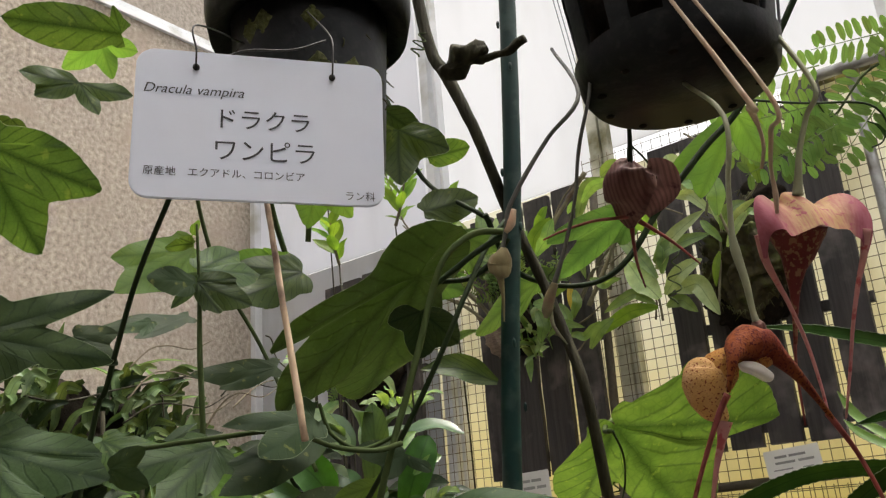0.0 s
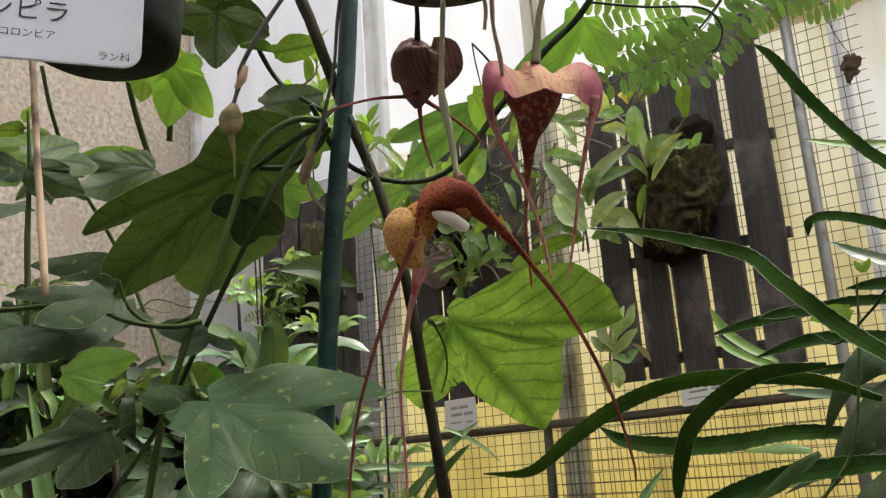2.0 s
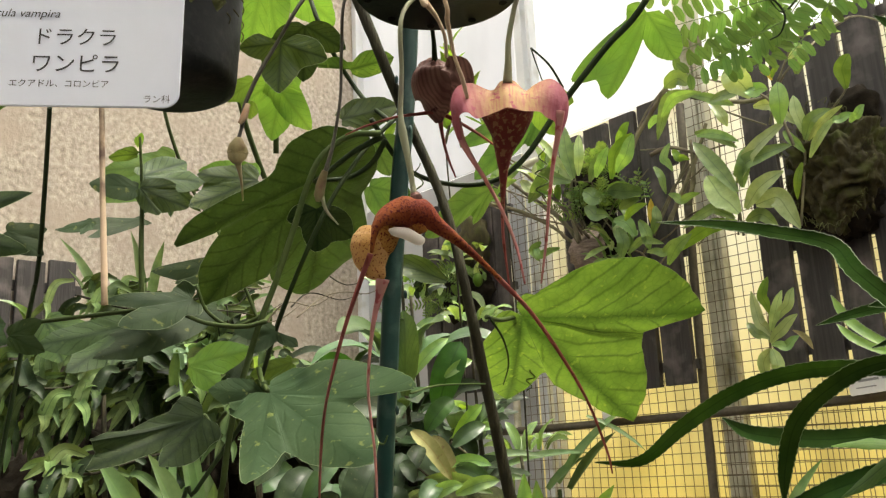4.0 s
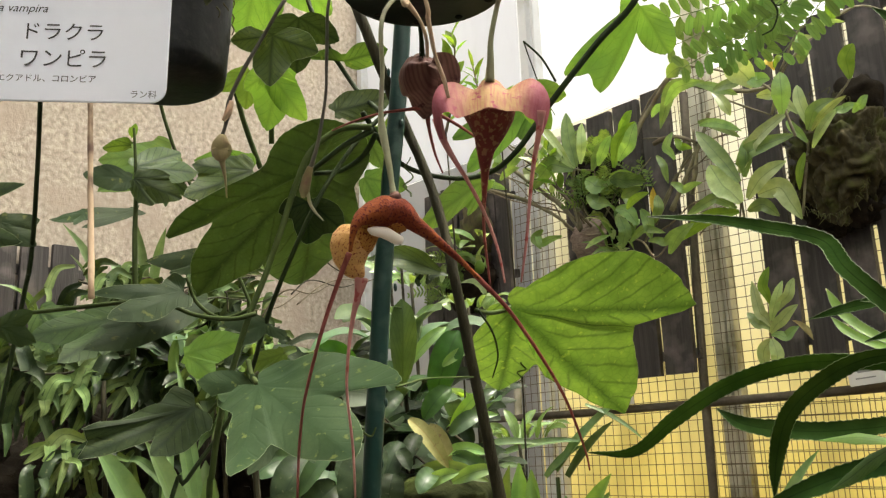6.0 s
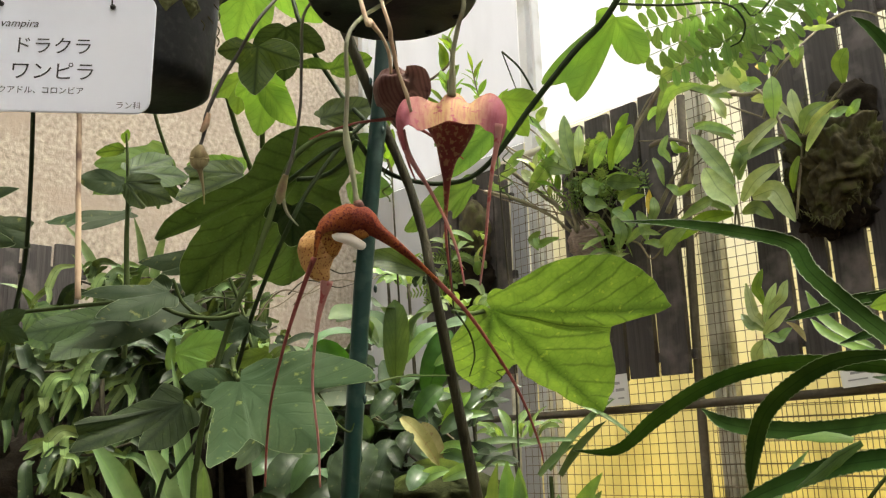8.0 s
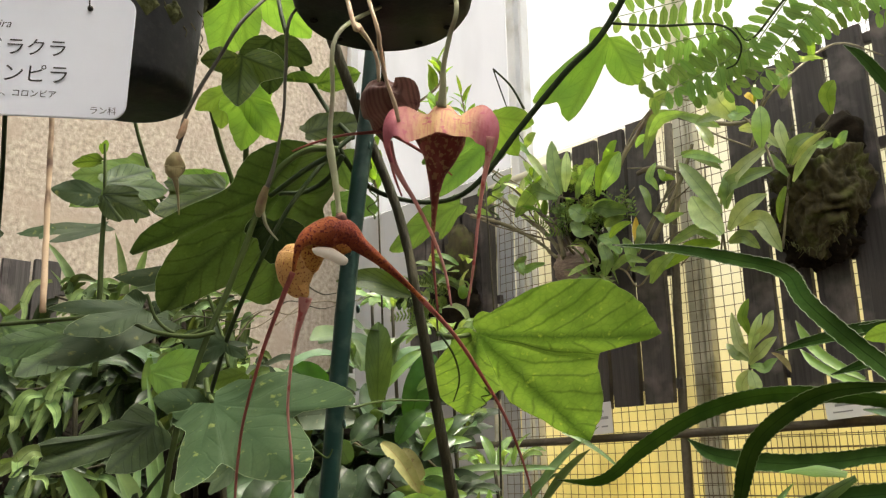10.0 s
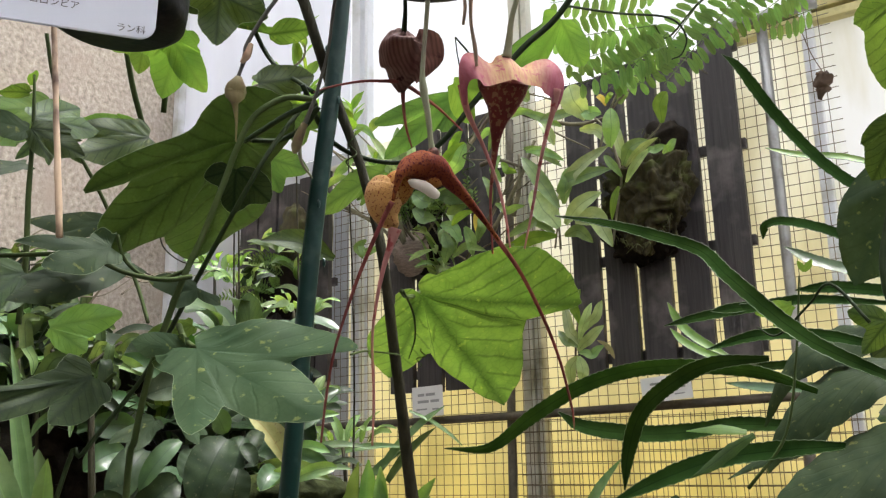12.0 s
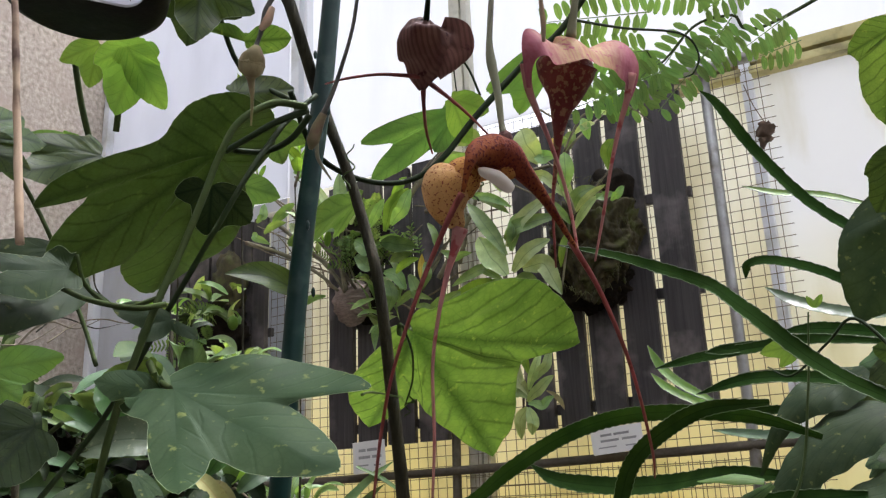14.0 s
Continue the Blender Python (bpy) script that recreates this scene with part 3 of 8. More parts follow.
for i, (a, b) in enumerate(zip(XS, XS[1:])):
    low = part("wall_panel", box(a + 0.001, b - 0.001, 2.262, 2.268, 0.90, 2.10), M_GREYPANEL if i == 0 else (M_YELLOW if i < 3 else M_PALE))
    tagged(low, "plain greyish-white plastic wall sheet" if i == 0 else "stained yellow translucent plastic wall sheet, paler towards the top", "wall panel", "wall sheets", "structure")
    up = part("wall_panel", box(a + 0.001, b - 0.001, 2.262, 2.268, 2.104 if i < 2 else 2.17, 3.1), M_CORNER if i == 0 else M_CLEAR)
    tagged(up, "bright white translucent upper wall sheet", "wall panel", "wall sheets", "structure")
beam = thing("eaves_beam", (0, 2.25, 2.13), "yellowed wooden beam across the north wall", "beam", kind="structure")
part("beam_face", box(-0.44, 1.8, 2.235, 2.275, 2.135, 2.168, 0.003), M_BEAM, beam)
part("beam_lip", box(-0.44, 1.8, 2.225, 2.260, 2.098, 2.120, 0.003), M_BEAM, beam)
# dark strip put in for the shade between beam face and lip
part("shadow_gap", box(-0.44, 1.8, 2.262, 2.275, 2.118, 2.136), M_SLAT, beam)
for i, (x, w) in enumerate([(-2.585, 0.03), (-1.645, 0.035), (-1.60, 0.014), (-1.024, 0.036), (-0.990, 0.020), (-0.205, 0.028), (0.62, 0.03), (1.78, 0.03)]):
    p = part("frame_post", box(x - w / 2, x + w / 2, 2.225, 2.262, 0.90, 3.1, 0.004), M_POSTBROWN if i in (3, 4) else M_WHITE)
    tagged(p, "white-painted upright frame post of the wall", "frame post", "wall posts", "structure")
# clear glazing of the roof and the east side; the panes cast no shadow
for i in range(4):
    a, b = -2.6 + 1.1 * i, -2.6 + 1.1 * (i + 1)
    pane = part("roof_pane", box(a + 0.015, b - 0.015, -2.2, 2.3, 3.12, 3.126), M_GLASS)
    pane.visible_shadow = False
    tagged(pane, "clear glass roof pane", "roof pane", "roof panes", "structure")
    bar = part("roof_bar", box(a - 0.015, a + 0.015, -2.2, 2.3, 3.10, 3.15, 0.003), M_WHITE)
    tagged(bar, "white roof glazing bar", "roof bar", "roof bars", "structure")
for i in range(4):
    a = -2.2 + 1.12 * i
    pane = part("wall_east_pane", box(1.794, 1.8, a + 0.02, a + 1.10, 1.9, 3.1), M_GLASS)
    pane.visible_shadow = False
    tagged(pane, "clear glass side pane", "wall pane", "side panes", "structure")
# dark walls out of view, added to cut fill light on the plants
low_s = part("wall_south", box(-2.6, 1.8, -2.25, -2.2, 0.0, 3.1), M_BLOCK)
tagged(low_s, "unseen dark side wall added to block light from the south", "wall", kind="structure")
low_e = part("wall_east", box(1.8, 1.85, -2.25, 2.36, 0.0, 1.9), M_BLOCK)
tagged(low_e, "unseen dark side wall added to block low light from the east", "wall", kind="structure")

# planting bed along the walls
bed = part("planting_bed", box(-2.58, 1.2, 1.15, 2.13, 0.0, 0.72, 0.01, rough=0.004), M_SOIL)
tagged(bed, "raised planting bed of dark damp soil", "planting bed", kind="structure")
bed2 = part("planting_bed", box(-2.58, -0.42, 0.1, 1.148, 0.0, 0.74, 0.01, rough=0.004), M_SOIL)
tagged(bed2, "raised planting bed of dark damp soil", "planting bed", kind="structure")

# ---- pipes and wire mesh ----
def pipe(name, points, r, material, label, group=""):
    v, f = tube_data(points, [r, r], 10, 4)
    ob = solid(name, v, f, material)
    return tagged(ob, label, "pipe", group, "structure")


pipe("mesh_post", [(-0.302, 2.165, 0.89), (-0.297, 2.165, 2.10)], 0.013, M_PIPE, "galvanised steel pipe post wired to the mesh")
pipe("mesh_post", [(-1.058, 2.172, 0.89), (-1.050, 2.172, 1.27), (-1.022, 2.172, 2.02)], 0.012, M_RAIL, "dull brown pipe post between the board panels")
pipe("mesh_post", [(-1.71, 2.165, 0.89), (-1.70, 2.165, 2.00)], 0.012, M_POSTBROWN, "weathered pipe post at the end of the mesh")
pipe("mesh_rail", [(-2.0, 2.16, 1.165), (-1.1, 2.16, 1.170), (-0.2, 2.16, 1.185), (-0.1, 2.16, 1.188)], 0.011, M_RAIL, "dark weathered pipe rail tied along the mesh")
pipe("mesh_rail", [(-0.40, 2.16, 2.118), (-0.165, 2.16, 2.112)], 0.015, M_PIPE, "galvanised pipe at the top of the mesh")
pipe("mesh_rail", [(-1.72, 2.16, 2.00), (-1.07, 2.16, 2.03)], 0.012, M_POSTBROWN, "weathered pipe along the top of the mesh")


def wire_grid(x0, x1, z0, z1, step, label, ragged=0.0):
    g = thing("wire_mesh", ((x0 + x1) / 2, NY, z0), label, "wire mesh", "mesh panels")
    nv, nh = int((x1 - x0) / step) + 1, int((z1 - z0) / step) + 1
    vmesh, hmesh = None, None
    for i in range(nv):
        x = x0 + i * step
        if vmesh is None:
            pts = [(0, 0.0016 * math.sin(k), (z1 - z0) * k / 8) for k in range(9)]
            v, f = tube_data(pts, [0.00105, 0.00105], 5, 3)
            ob = solid("vertical_wire", v, f, M_WIRE, g)
            vmesh = ob.data
        else:
            ob = place(new("vertical_wire", vmesh), g)
        ob.matrix_basis = pose(x + random.uniform(-1, 1) * 0.0015, NY, z0, 0, random.uniform(-0.15, 0.15), 0)
    for i in range(nh):
        z = z0 + i * step
        if hmesh is None:
            pts = [((x1 - x0 + ragged) * k / 8, 0.0016 * math.cos(k * 1.7), 0.001 * math.sin(k)) for k in range(9)]
            v, f = tube_data(pts, [0.00105, 0.00105], 5, 3)
            ob = solid("horizontal_wire", v, f, M_WIRE, g)
            hmesh = ob.data
        else:
            ob = place(new("horizontal_wire", hmesh), g)
        ob.matrix_basis = pose(x0, NY - 0.0026, z + random.uniform(-1, 1) * 0.001, 0, random.uniform(-0.12, 0.12), 0)
    return g


wire_grid(-1.0525, -0.165, 0.908, 2.13, 0.0275, "rusty welded wire mesh panel over the yellow wall", 0.02)
wire_grid(-1.70, -1.06, 0.908, 2.00, 0.0275, "rusty welded wire mesh panel over the yellow wall")
wire_grid(-1.035, -0.165, 0.905, 1.16, 0.0275 * 1.0, "second layer of wire mesh below the rail")

# ---- dark board panels ----
def slat_panel(edges, z0, tops, battens, label, y0=2.128, y1=2.146, axis=None):
    mid = (edges[0][0] + edges[-1][1]) / 2
    g = thing("board_panel", (mid, y1, z0), label, "board panel", "board panels")
    for k, (a, b) in enumerate(edges):
        bm = bmesh.new()
        zt = tops[k]
        lean = random.uniform(-0.003, 0.003)
        nseg = 10
        for s in range(nseg + 1):
            z = z0 + random.uniform(-0.003, 0.003) * (s == 0) + (zt - z0) * s / nseg
            w = random.uniform(-0.0012, 0.0012)
            for xx, yy in ((a + w + lean * s / nseg, y0), (b + w + lean * s / nseg, y0), (b + w + lean * s / nseg, y1), (a + w + lean * s / nseg, y1)):
                bm.verts.new((xx, yy, z))
        bm.verts.ensure_lookup_table()
        for s in range(nseg):
            for q in range(4):
                q2 = (q + 1) % 4
                bm.faces.new([bm.verts[s * 4 + q], bm.verts[s * 4 + q2], bm.verts[s * 4 + 4 + q2], bm.verts[s * 4 + 4 + q]])
        bm.faces.new([bm.verts[q] for q in (3, 2, 1, 0)])
        bm.faces.new([bm.verts[nseg * 4 + q] for q in range(4)])
        bmesh.ops.bevel(bm, geom=[e for e in bm.edges if abs(e.verts[0].co.z - e.verts[1].co.z) > 0.02], offset=0.002, segments=1, affect="EDGES")
        part("board", bm, M_SLAT, g)
    for z in battens:
        part("batten", box(edges[0][0] - 0.008, edges[-1][1] + 0.010, y1 + 0.0005, y1 + 0.016, z - 0.013, z + 0.013, 0.002), M_SLAT, g)
    return g


slat_panel([(-0.825, -0.750), (-0.735, -0.658), (-0.644, -0.567), (-0.553, -0.472), (-0.452, -0.370)], 1.255, [2.05, 2.06, 2.075, 2.088, 2.108],
           (1.30, 1.552, 1.795, 2.055), "tall dark-stained slatted board panel hung on the mesh")
slat_panel([(-1.430, -1.347), (-1.332, -1.248), (-1.236, -1.151), (-1.136, -1.049)], 1.248, [2.025, 2.03, 2.035, 2.041],
           (1.30, 1.60, 1.86), "dark-stained slatted board panel carrying ferns")
slat_panel([(-2.08, -2.0), (-1.99, -1.91), (-1.90, -1.82), (-1.805, -1.73), (-1.722, -1.672)], 1.30, [1.965, 1.97, 1.975, 1.985, 1.99],
           (1.36, 1.62, 1.88), "small dark-stained slatted board panel in the corner")

left_panel = thing("board_panel", (-2.57, 0.85, 0.76), "dark-stained slatted board panel against the rendered wall", "board panel", "board panels")
for k in range(7):
    y0 = 0.46 + k * 0.092
    part("board", box(-2.575, -2.555, y0, y0 + 0.080, 0.76, 1.74 + random.uniform(-0.01, 0.015), 0.002), M_SLAT, left_panel)
for z in (0.95, 1.35, 1.66):
    part("batten", box(-2.595, -2.5755, 0.44, 1.12, z - 0.015, z + 0.015, 0.002), M_SLAT, left_panel)

# ---- stake, vine and stems ----
stake = tube("support_stake", [(-0.222, 0.502, 1.62), (-0.238, 0.494, 1.35), (-0.260, 0.478, 1.05), (-0.31, 0.44, 0.0)], [0.0058, 0.0058, 0.0058, 0.0058], M_STAKE, n=10, sub=24, lump=0.06)
tagged(stake, "dark green plastic-coated garden stake with nubs", "garden stake")
for q in range(24):
    z = 1.58 - q * 0.036
    t = (1.62 - z) / 0.90
    c = V((-0.222, 0.502, 1.62)).lerp(V((-0.275, 0.466, 0.72)), t)
    w = q * 2.4
    v, f = ball_data(c + V((math.cos(w) * 0.0056, math.sin(w) * 0.0056, 0)), (0.0013, 0.0013, 0.003), seg=6, rings=4)
    solid("nub", v, f, M_STAKE, stake)

vine = thing("passion_vine", (-0.24, 0.64, 0.0), "climbing vine with brown woody stems and lobed leaves", "vine")
tube("main_stem", [(-0.30, 0.462, 1.62), (-0.280, 0.468, 1.44), (-0.267, 0.471, 1.400), (-0.253, 0.479, 1.354), (-0.249, 0.497, 1.310), (-0.238, 0.513, 1.260), (-0.229, 0.518, 1.222), (-0.221, 0.518, 1.189), (-0.226, 0.541, 1.11), (-0.233, 0.565, 1.037), (-0.236, 0.60, 0.9), (-0.24, 0.63, 0.6), (-0.24, 0.64, 0.0)],
            [0.0044, 0.0040, 0.0043, 0.0036, 0.0035, 0.0033, 0.0033, 0.0034, 0.0036, 0.0042, 0.005, 0.005, 0.006], M_VINE, vine, "ridged brown woody stem", n=9, lump=0.12)
tube("knot", [(-0.254, 0.45, 1.386), (-0.24, 0.45, 1.39), (-0.227, 0.45, 1.393), (-0.222, 0.452, 1.395)], [0.004, 0.0078, 0.0058, 0.0025], M_VINE, vine, "dry broken side shoot", n=14, sub=10, lump=1.1)
tube("side_stem", [(-0.24, 0.45, 1.39), (-0.214, 0.456, 1.388), (-0.198, 0.457, 1.391)], [0.003, 0.0022, 0.0026], M_VINE, vine, n=9, sub=10, lump=0.7)
# branch that leaves towards the right and climbs
tube("branch", [(-0.243, 0.464, 1.295), (-0.25, 0.497, 1.271), (-0.241, 0.529, 1.263), (-0.221, 0.551, 1.264), (-0.202, 0.563, 1.278), (-0.182, 0.579, 1.311), (-0.153, 0.596, 1.348), (-0.124, 0.611, 1.38), (-0.07, 0.62, 1.46), (0.0, 0.66, 1.62)],
     [0.0018, 0.0017, 0.0017, 0.0018, 0.002, 0.0022, 0.0023, 0.0023, 0.0023, 0.0023], M_STEMDARK, vine, n=7)
# hanging green stems in front of the large leaf
tube("branch", [(-0.2277, 0.4589, 1.2791), (-0.2369, 0.4425, 1.2768), (-0.2475, 0.4283, 1.2630), (-0.2538, 0.4215, 1.2428), (-0.2586, 0.4155, 1.2177), (-0.2643, 0.4078, 1.1884), (-0.2685, 0.3997, 1.1640), (-0.2738, 0.3937, 1.1379), (-0.2788, 0.3890, 1.1123), (-0.2865, 0.3875, 1.0768), (-0.2926, 0.3886, 1.0341), (-0.2926, 0.3886, 0.7500)], [0.0021, 0.0020, 0.0019, 0.0018, 0.0018, 0.0018, 0.0018, 0.0018, 0.0018, 0.0018, 0.0018], M_STEM, vine, "grey-green hanging stem", n=9)
tube("branch", [(-0.234, 0.476, 1.295), (-0.239, 0.457, 1.273), (-0.242, 0.434, 1.239), (-0.254, 0.422, 1.205), (-0.282, 0.42, 1.167), (-0.341, 0.434, 1.118), (-0.362, 0.409, 1.07), (-0.369, 0.398, 1.044), (-0.36, 0.32, 0.75)],
     [0.0015] * 9, M_STEMDARK, vine, n=7)
tube("branch", [(-0.342, 0.297, 1.166), (-0.322, 0.328, 1.17), (-0.3, 0.356, 1.172), (-0.284, 0.373, 1.163), (-0.271, 0.389, 1.16), (-0.264, 0.401, 1.163)], [0.0012, 0.0013, 0.0013, 0.0013, 0.0014, 0.0015], M_STEM, vine, n=7)
tube("branch", [(-0.297, 0.286, 1.276), (-0.348, 0.302, 1.25), (-0.39, 0.314, 1.206), (-0.41, 0.313, 1.15), (-0.45, 0.28, 0.75)], [0.0013, 0.0014, 0.0015, 0.0015, 0.0015], M_STEMDARK, vine, n=7)
tube("branch", [(-0.42, 0.52, 1.56), (-0.33, 0.482, 1.413), (-0.333, 0.521, 1.364), (-0.268, 0.501, 1.31)], [0.0018, 0.0018, 0.0018, 0.0018], M_STEMDARK, vine, n=6)
tube("branch", [(-0.482, 0.501, 1.409), (-0.489, 0.517, 1.376), (-0.493, 0.536, 1.339)], [0.0022, 0.0024, 0.0024], M_STEM, vine, n=6)
tube("branch", [(-0.443, 0.514, 1.411), (-0.455, 0.524, 1.379), (-0.464, 0.53, 1.353)], [0.0022, 0.0024, 0.0024], M_STEM, vine, n=6)
tube("branch", [(-0.476, 0.427, 1.387), (-0.484, 0.441, 1.356), (-0.489, 0.462, 1.317), (-0.478, 0.49, 1.266), (-0.458, 0.509, 1.202), (-0.44, 0.509, 1.168)], [0.0015] * 6, M_STEM, vine, n=6)
tube("branch", [(-0.413, 0.385, 1.319), (-0.415, 0.389, 1.279), (-0.415, 0.39, 1.236), (-0.414, 0.392, 1.19), (-0.419, 0.394, 1.151)], [0.0009, 0.0014, 0.0019, 0.002, 0.002], M_STEM, vine, "young green shoot", n=6)
# petioles near the fork
tube("petiole", [(-0.2285, 0.4610, 1.2780), (-0.2380, 0.4465, 1.2677), (-0.2492, 0.4369, 1.2573), (-0.2576, 0.4295, 1.2492)], [0.0020, 0.0018, 0.0017, 0.0016], M_STEMDARK, vine, n=8)
tube("petiole", [(-0.2294, 0.4643, 1.2768), (-0.2399, 0.4615, 1.2642), (-0.2505, 0.4518, 1.2555), (-0.2580, 0.4366, 1.2525)], [0.0019, 0.0018, 0.0017, 0.0016], M_STEMDARK, vine, n=8)
tube("petiole", [(-0.215, 0.53, 1.168), (-0.237, 0.565, 1.172), (-0.251, 0.593, 1.178), (-0.254, 0.61, 1.184)], [0.0016, 0.0016, 0.0017, 0.0018], M_STEM, vine, "pale green leaf stalk", n=6)
tube("petiole", [(-0.274, 0.402, 1.137), (-0.265, 0.399, 1.128), (-0.252, 0.395, 1.122)], [0.0017, 0.0016, 0.0015], M_STEM, vine, n=6)
tube("petiole", [(-0.268, 0.403, 1.168), (-0.282, 0.39, 1.162), (-0.291, 0.378, 1.171), (-0.291, 0.371, 1.185)], [0.0012, 0.0012, 0.0012, 0.0010], M_STEM, vine, "pale green leaf stalk", n=6)
tube("petiole", [(-0.376, 0.437, 1.12), (-0.399, 0.44, 1.113), (-0.411, 0.439, 1.121)], [0.0014, 0.0014, 0.0012], M_STEM, vine, n=6)


def coil(start, end, turns, r, parent, rad=0.0006, material=None):
    a, b = V(start), V(end)
    d = (b - a)
    s = d.orthogonal().normalized()
    t = d.normalized().cross(s)
    pts = []
    for i in range(turns * 8 + 1):
        q = i / (turns * 8)
        w = q * turns * 2 * math.pi
        pts.append(a + d * q + (s * math.cos(w) + t * math.sin(w)) * r * (0.4 + 0.6 * math.sin(math.pi * min(1, q + 0.1))))
    return tube("tendril", pts, [rad, rad * 0.6], material or M_STEM, parent, n=5, sub=2)


tube("tendril", [(-0.182, 0.585, 1.327), (-0.184, 0.574, 1.342), (-0.189, 0.562, 1.353)], [0.0009, 0.0008, 0.0007], M_STEMDARK, vine, n=5)
tube("tendril", [(-0.189, 0.562, 1.353), (-0.196, 0.576, 1.345), (-0.203, 0.596, 1.327), (-0.201, 0.605, 1.313)], [0.0005, 0.0005, 0.0004, 0.0003], M_STEMDARK, vine, n=5)
tube("tendril", [(-0.124, 0.612, 1.379), (-0.093, 0.625, 1.369), (-0.059, 0.637, 1.36), (-0.051, 0.648, 1.348), (-0.056, 0.651, 1.337), (-0.063, 0.649, 1.334)], [0.0010, 0.0009, 0.0008, 0.0007, 0.0006, 0.0005], M_STEMDARK, vine, n=5)
coil((-0.165, 0.533, 1.234), (-0.156, 0.526, 1.262), 3, 0.004, vine)
coil((-0.212, 0.474, 1.233), (-0.205, 0.469, 1.255), 2, 0.003, vine)
coil((-0.252, 0.42, 1.388), (-0.243, 0.418, 1.399), 3, 0.004, vine)
coil((-0.37, 0.445, 1.113), (-0.37, 0.448, 1.093), 4, 0.003, vine)
coil((-0.266, 0.627, 1.143), (-0.27, 0.625, 1.128), 2, 0.003, vine)
tube("tendril", [(-0.214, 0.531, 1.168), (-0.217, 0.546, 1.155), (-0.223, 0.556, 1.141), (-0.227, 0.554, 1.127)], [0.0008, 0.0007, 0.0006, 0.0004], M_STEMDARK, vine, n=5)
tube("tendril", [(-0.224, 0.43, 1.115), (-0.237, 0.449, 1.1), (-0.24, 0.463, 1.092), (-0.238, 0.466, 1.097)], [0.0008, 0.0008, 0.0007, 0.0005], M_STEM, vine, n=5)
tube("tendril", [(-0.175, 0.431, 1.115), (-0.195, 0.47, 1.122), (-0.207, 0.517, 1.125)], [0.0007, 0.0006, 0.0005], M_STEM, vine, n=5)


def vine_leaf(base, tips, material=None, label="", stalk=None, **kw):
    v, f, uv = lobed_data(base, tips, seed=random.uniform(0, 9), **kw)
    ob = solid("leaf", v, f, material or L_VINE, vine, label, True, uv)
    if label:
        rim = [v[q] for q in range(10, len(v), 10)]
        tube("margin", rim, [0.00013] * len(rim), M_MARGIN, ob, "thin pale leaf edge", n=4, sub=1)
    if stalk:
        tube("leaf_stalk", stalk, [0.0012, 0.0011], M_STEM, ob, n=5, sub=4)
    return ob


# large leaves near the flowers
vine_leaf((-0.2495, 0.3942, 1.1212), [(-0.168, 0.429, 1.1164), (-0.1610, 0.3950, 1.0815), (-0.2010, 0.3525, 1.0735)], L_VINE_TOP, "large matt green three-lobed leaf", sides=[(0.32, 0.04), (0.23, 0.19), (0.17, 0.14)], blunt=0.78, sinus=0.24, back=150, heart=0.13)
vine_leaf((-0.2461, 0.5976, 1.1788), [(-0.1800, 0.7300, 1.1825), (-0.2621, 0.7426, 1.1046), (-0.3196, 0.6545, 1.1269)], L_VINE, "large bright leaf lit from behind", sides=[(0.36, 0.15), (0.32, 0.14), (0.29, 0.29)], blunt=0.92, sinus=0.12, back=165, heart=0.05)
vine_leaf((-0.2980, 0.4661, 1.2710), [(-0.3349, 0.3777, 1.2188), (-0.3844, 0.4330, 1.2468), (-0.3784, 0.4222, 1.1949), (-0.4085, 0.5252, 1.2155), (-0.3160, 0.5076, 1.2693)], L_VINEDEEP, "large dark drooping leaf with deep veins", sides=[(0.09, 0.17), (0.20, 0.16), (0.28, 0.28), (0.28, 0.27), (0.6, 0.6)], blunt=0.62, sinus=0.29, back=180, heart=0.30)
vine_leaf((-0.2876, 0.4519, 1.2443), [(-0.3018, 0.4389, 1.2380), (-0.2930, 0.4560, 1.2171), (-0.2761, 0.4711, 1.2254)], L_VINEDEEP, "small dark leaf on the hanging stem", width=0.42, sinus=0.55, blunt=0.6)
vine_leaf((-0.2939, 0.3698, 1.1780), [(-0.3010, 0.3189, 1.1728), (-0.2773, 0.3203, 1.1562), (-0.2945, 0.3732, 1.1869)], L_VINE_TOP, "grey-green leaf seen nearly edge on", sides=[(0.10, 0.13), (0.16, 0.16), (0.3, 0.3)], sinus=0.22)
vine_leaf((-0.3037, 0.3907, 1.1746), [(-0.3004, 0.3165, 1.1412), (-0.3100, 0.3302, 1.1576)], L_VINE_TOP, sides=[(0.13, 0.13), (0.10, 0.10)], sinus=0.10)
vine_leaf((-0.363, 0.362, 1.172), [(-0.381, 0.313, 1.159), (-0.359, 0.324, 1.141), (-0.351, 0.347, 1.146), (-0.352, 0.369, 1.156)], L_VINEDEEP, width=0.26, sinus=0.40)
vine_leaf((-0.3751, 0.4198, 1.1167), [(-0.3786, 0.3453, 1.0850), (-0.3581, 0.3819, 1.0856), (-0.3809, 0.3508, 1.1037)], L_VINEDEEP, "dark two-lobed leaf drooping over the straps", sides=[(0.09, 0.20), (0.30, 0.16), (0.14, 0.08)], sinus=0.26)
vine_leaf((-0.335, 0.463, 1.150), [(-0.357, 0.444, 1.143), (-0.347, 0.452, 1.136)], L_YOUNG, width=0.26, sinus=0.26)
vine_leaf((-0.336, 0.285, 1.157), [(-0.333, 0.303, 1.149), (-0.331, 0.3, 1.166)], L_VINE_TOP, width=0.34, sinus=0.4)
vine_leaf((-0.392, 0.295, 1.23), [(-0.386, 0.317, 1.233), (-0.381, 0.314, 1.215)], L_VINE_TOP, width=0.34, sinus=0.4)
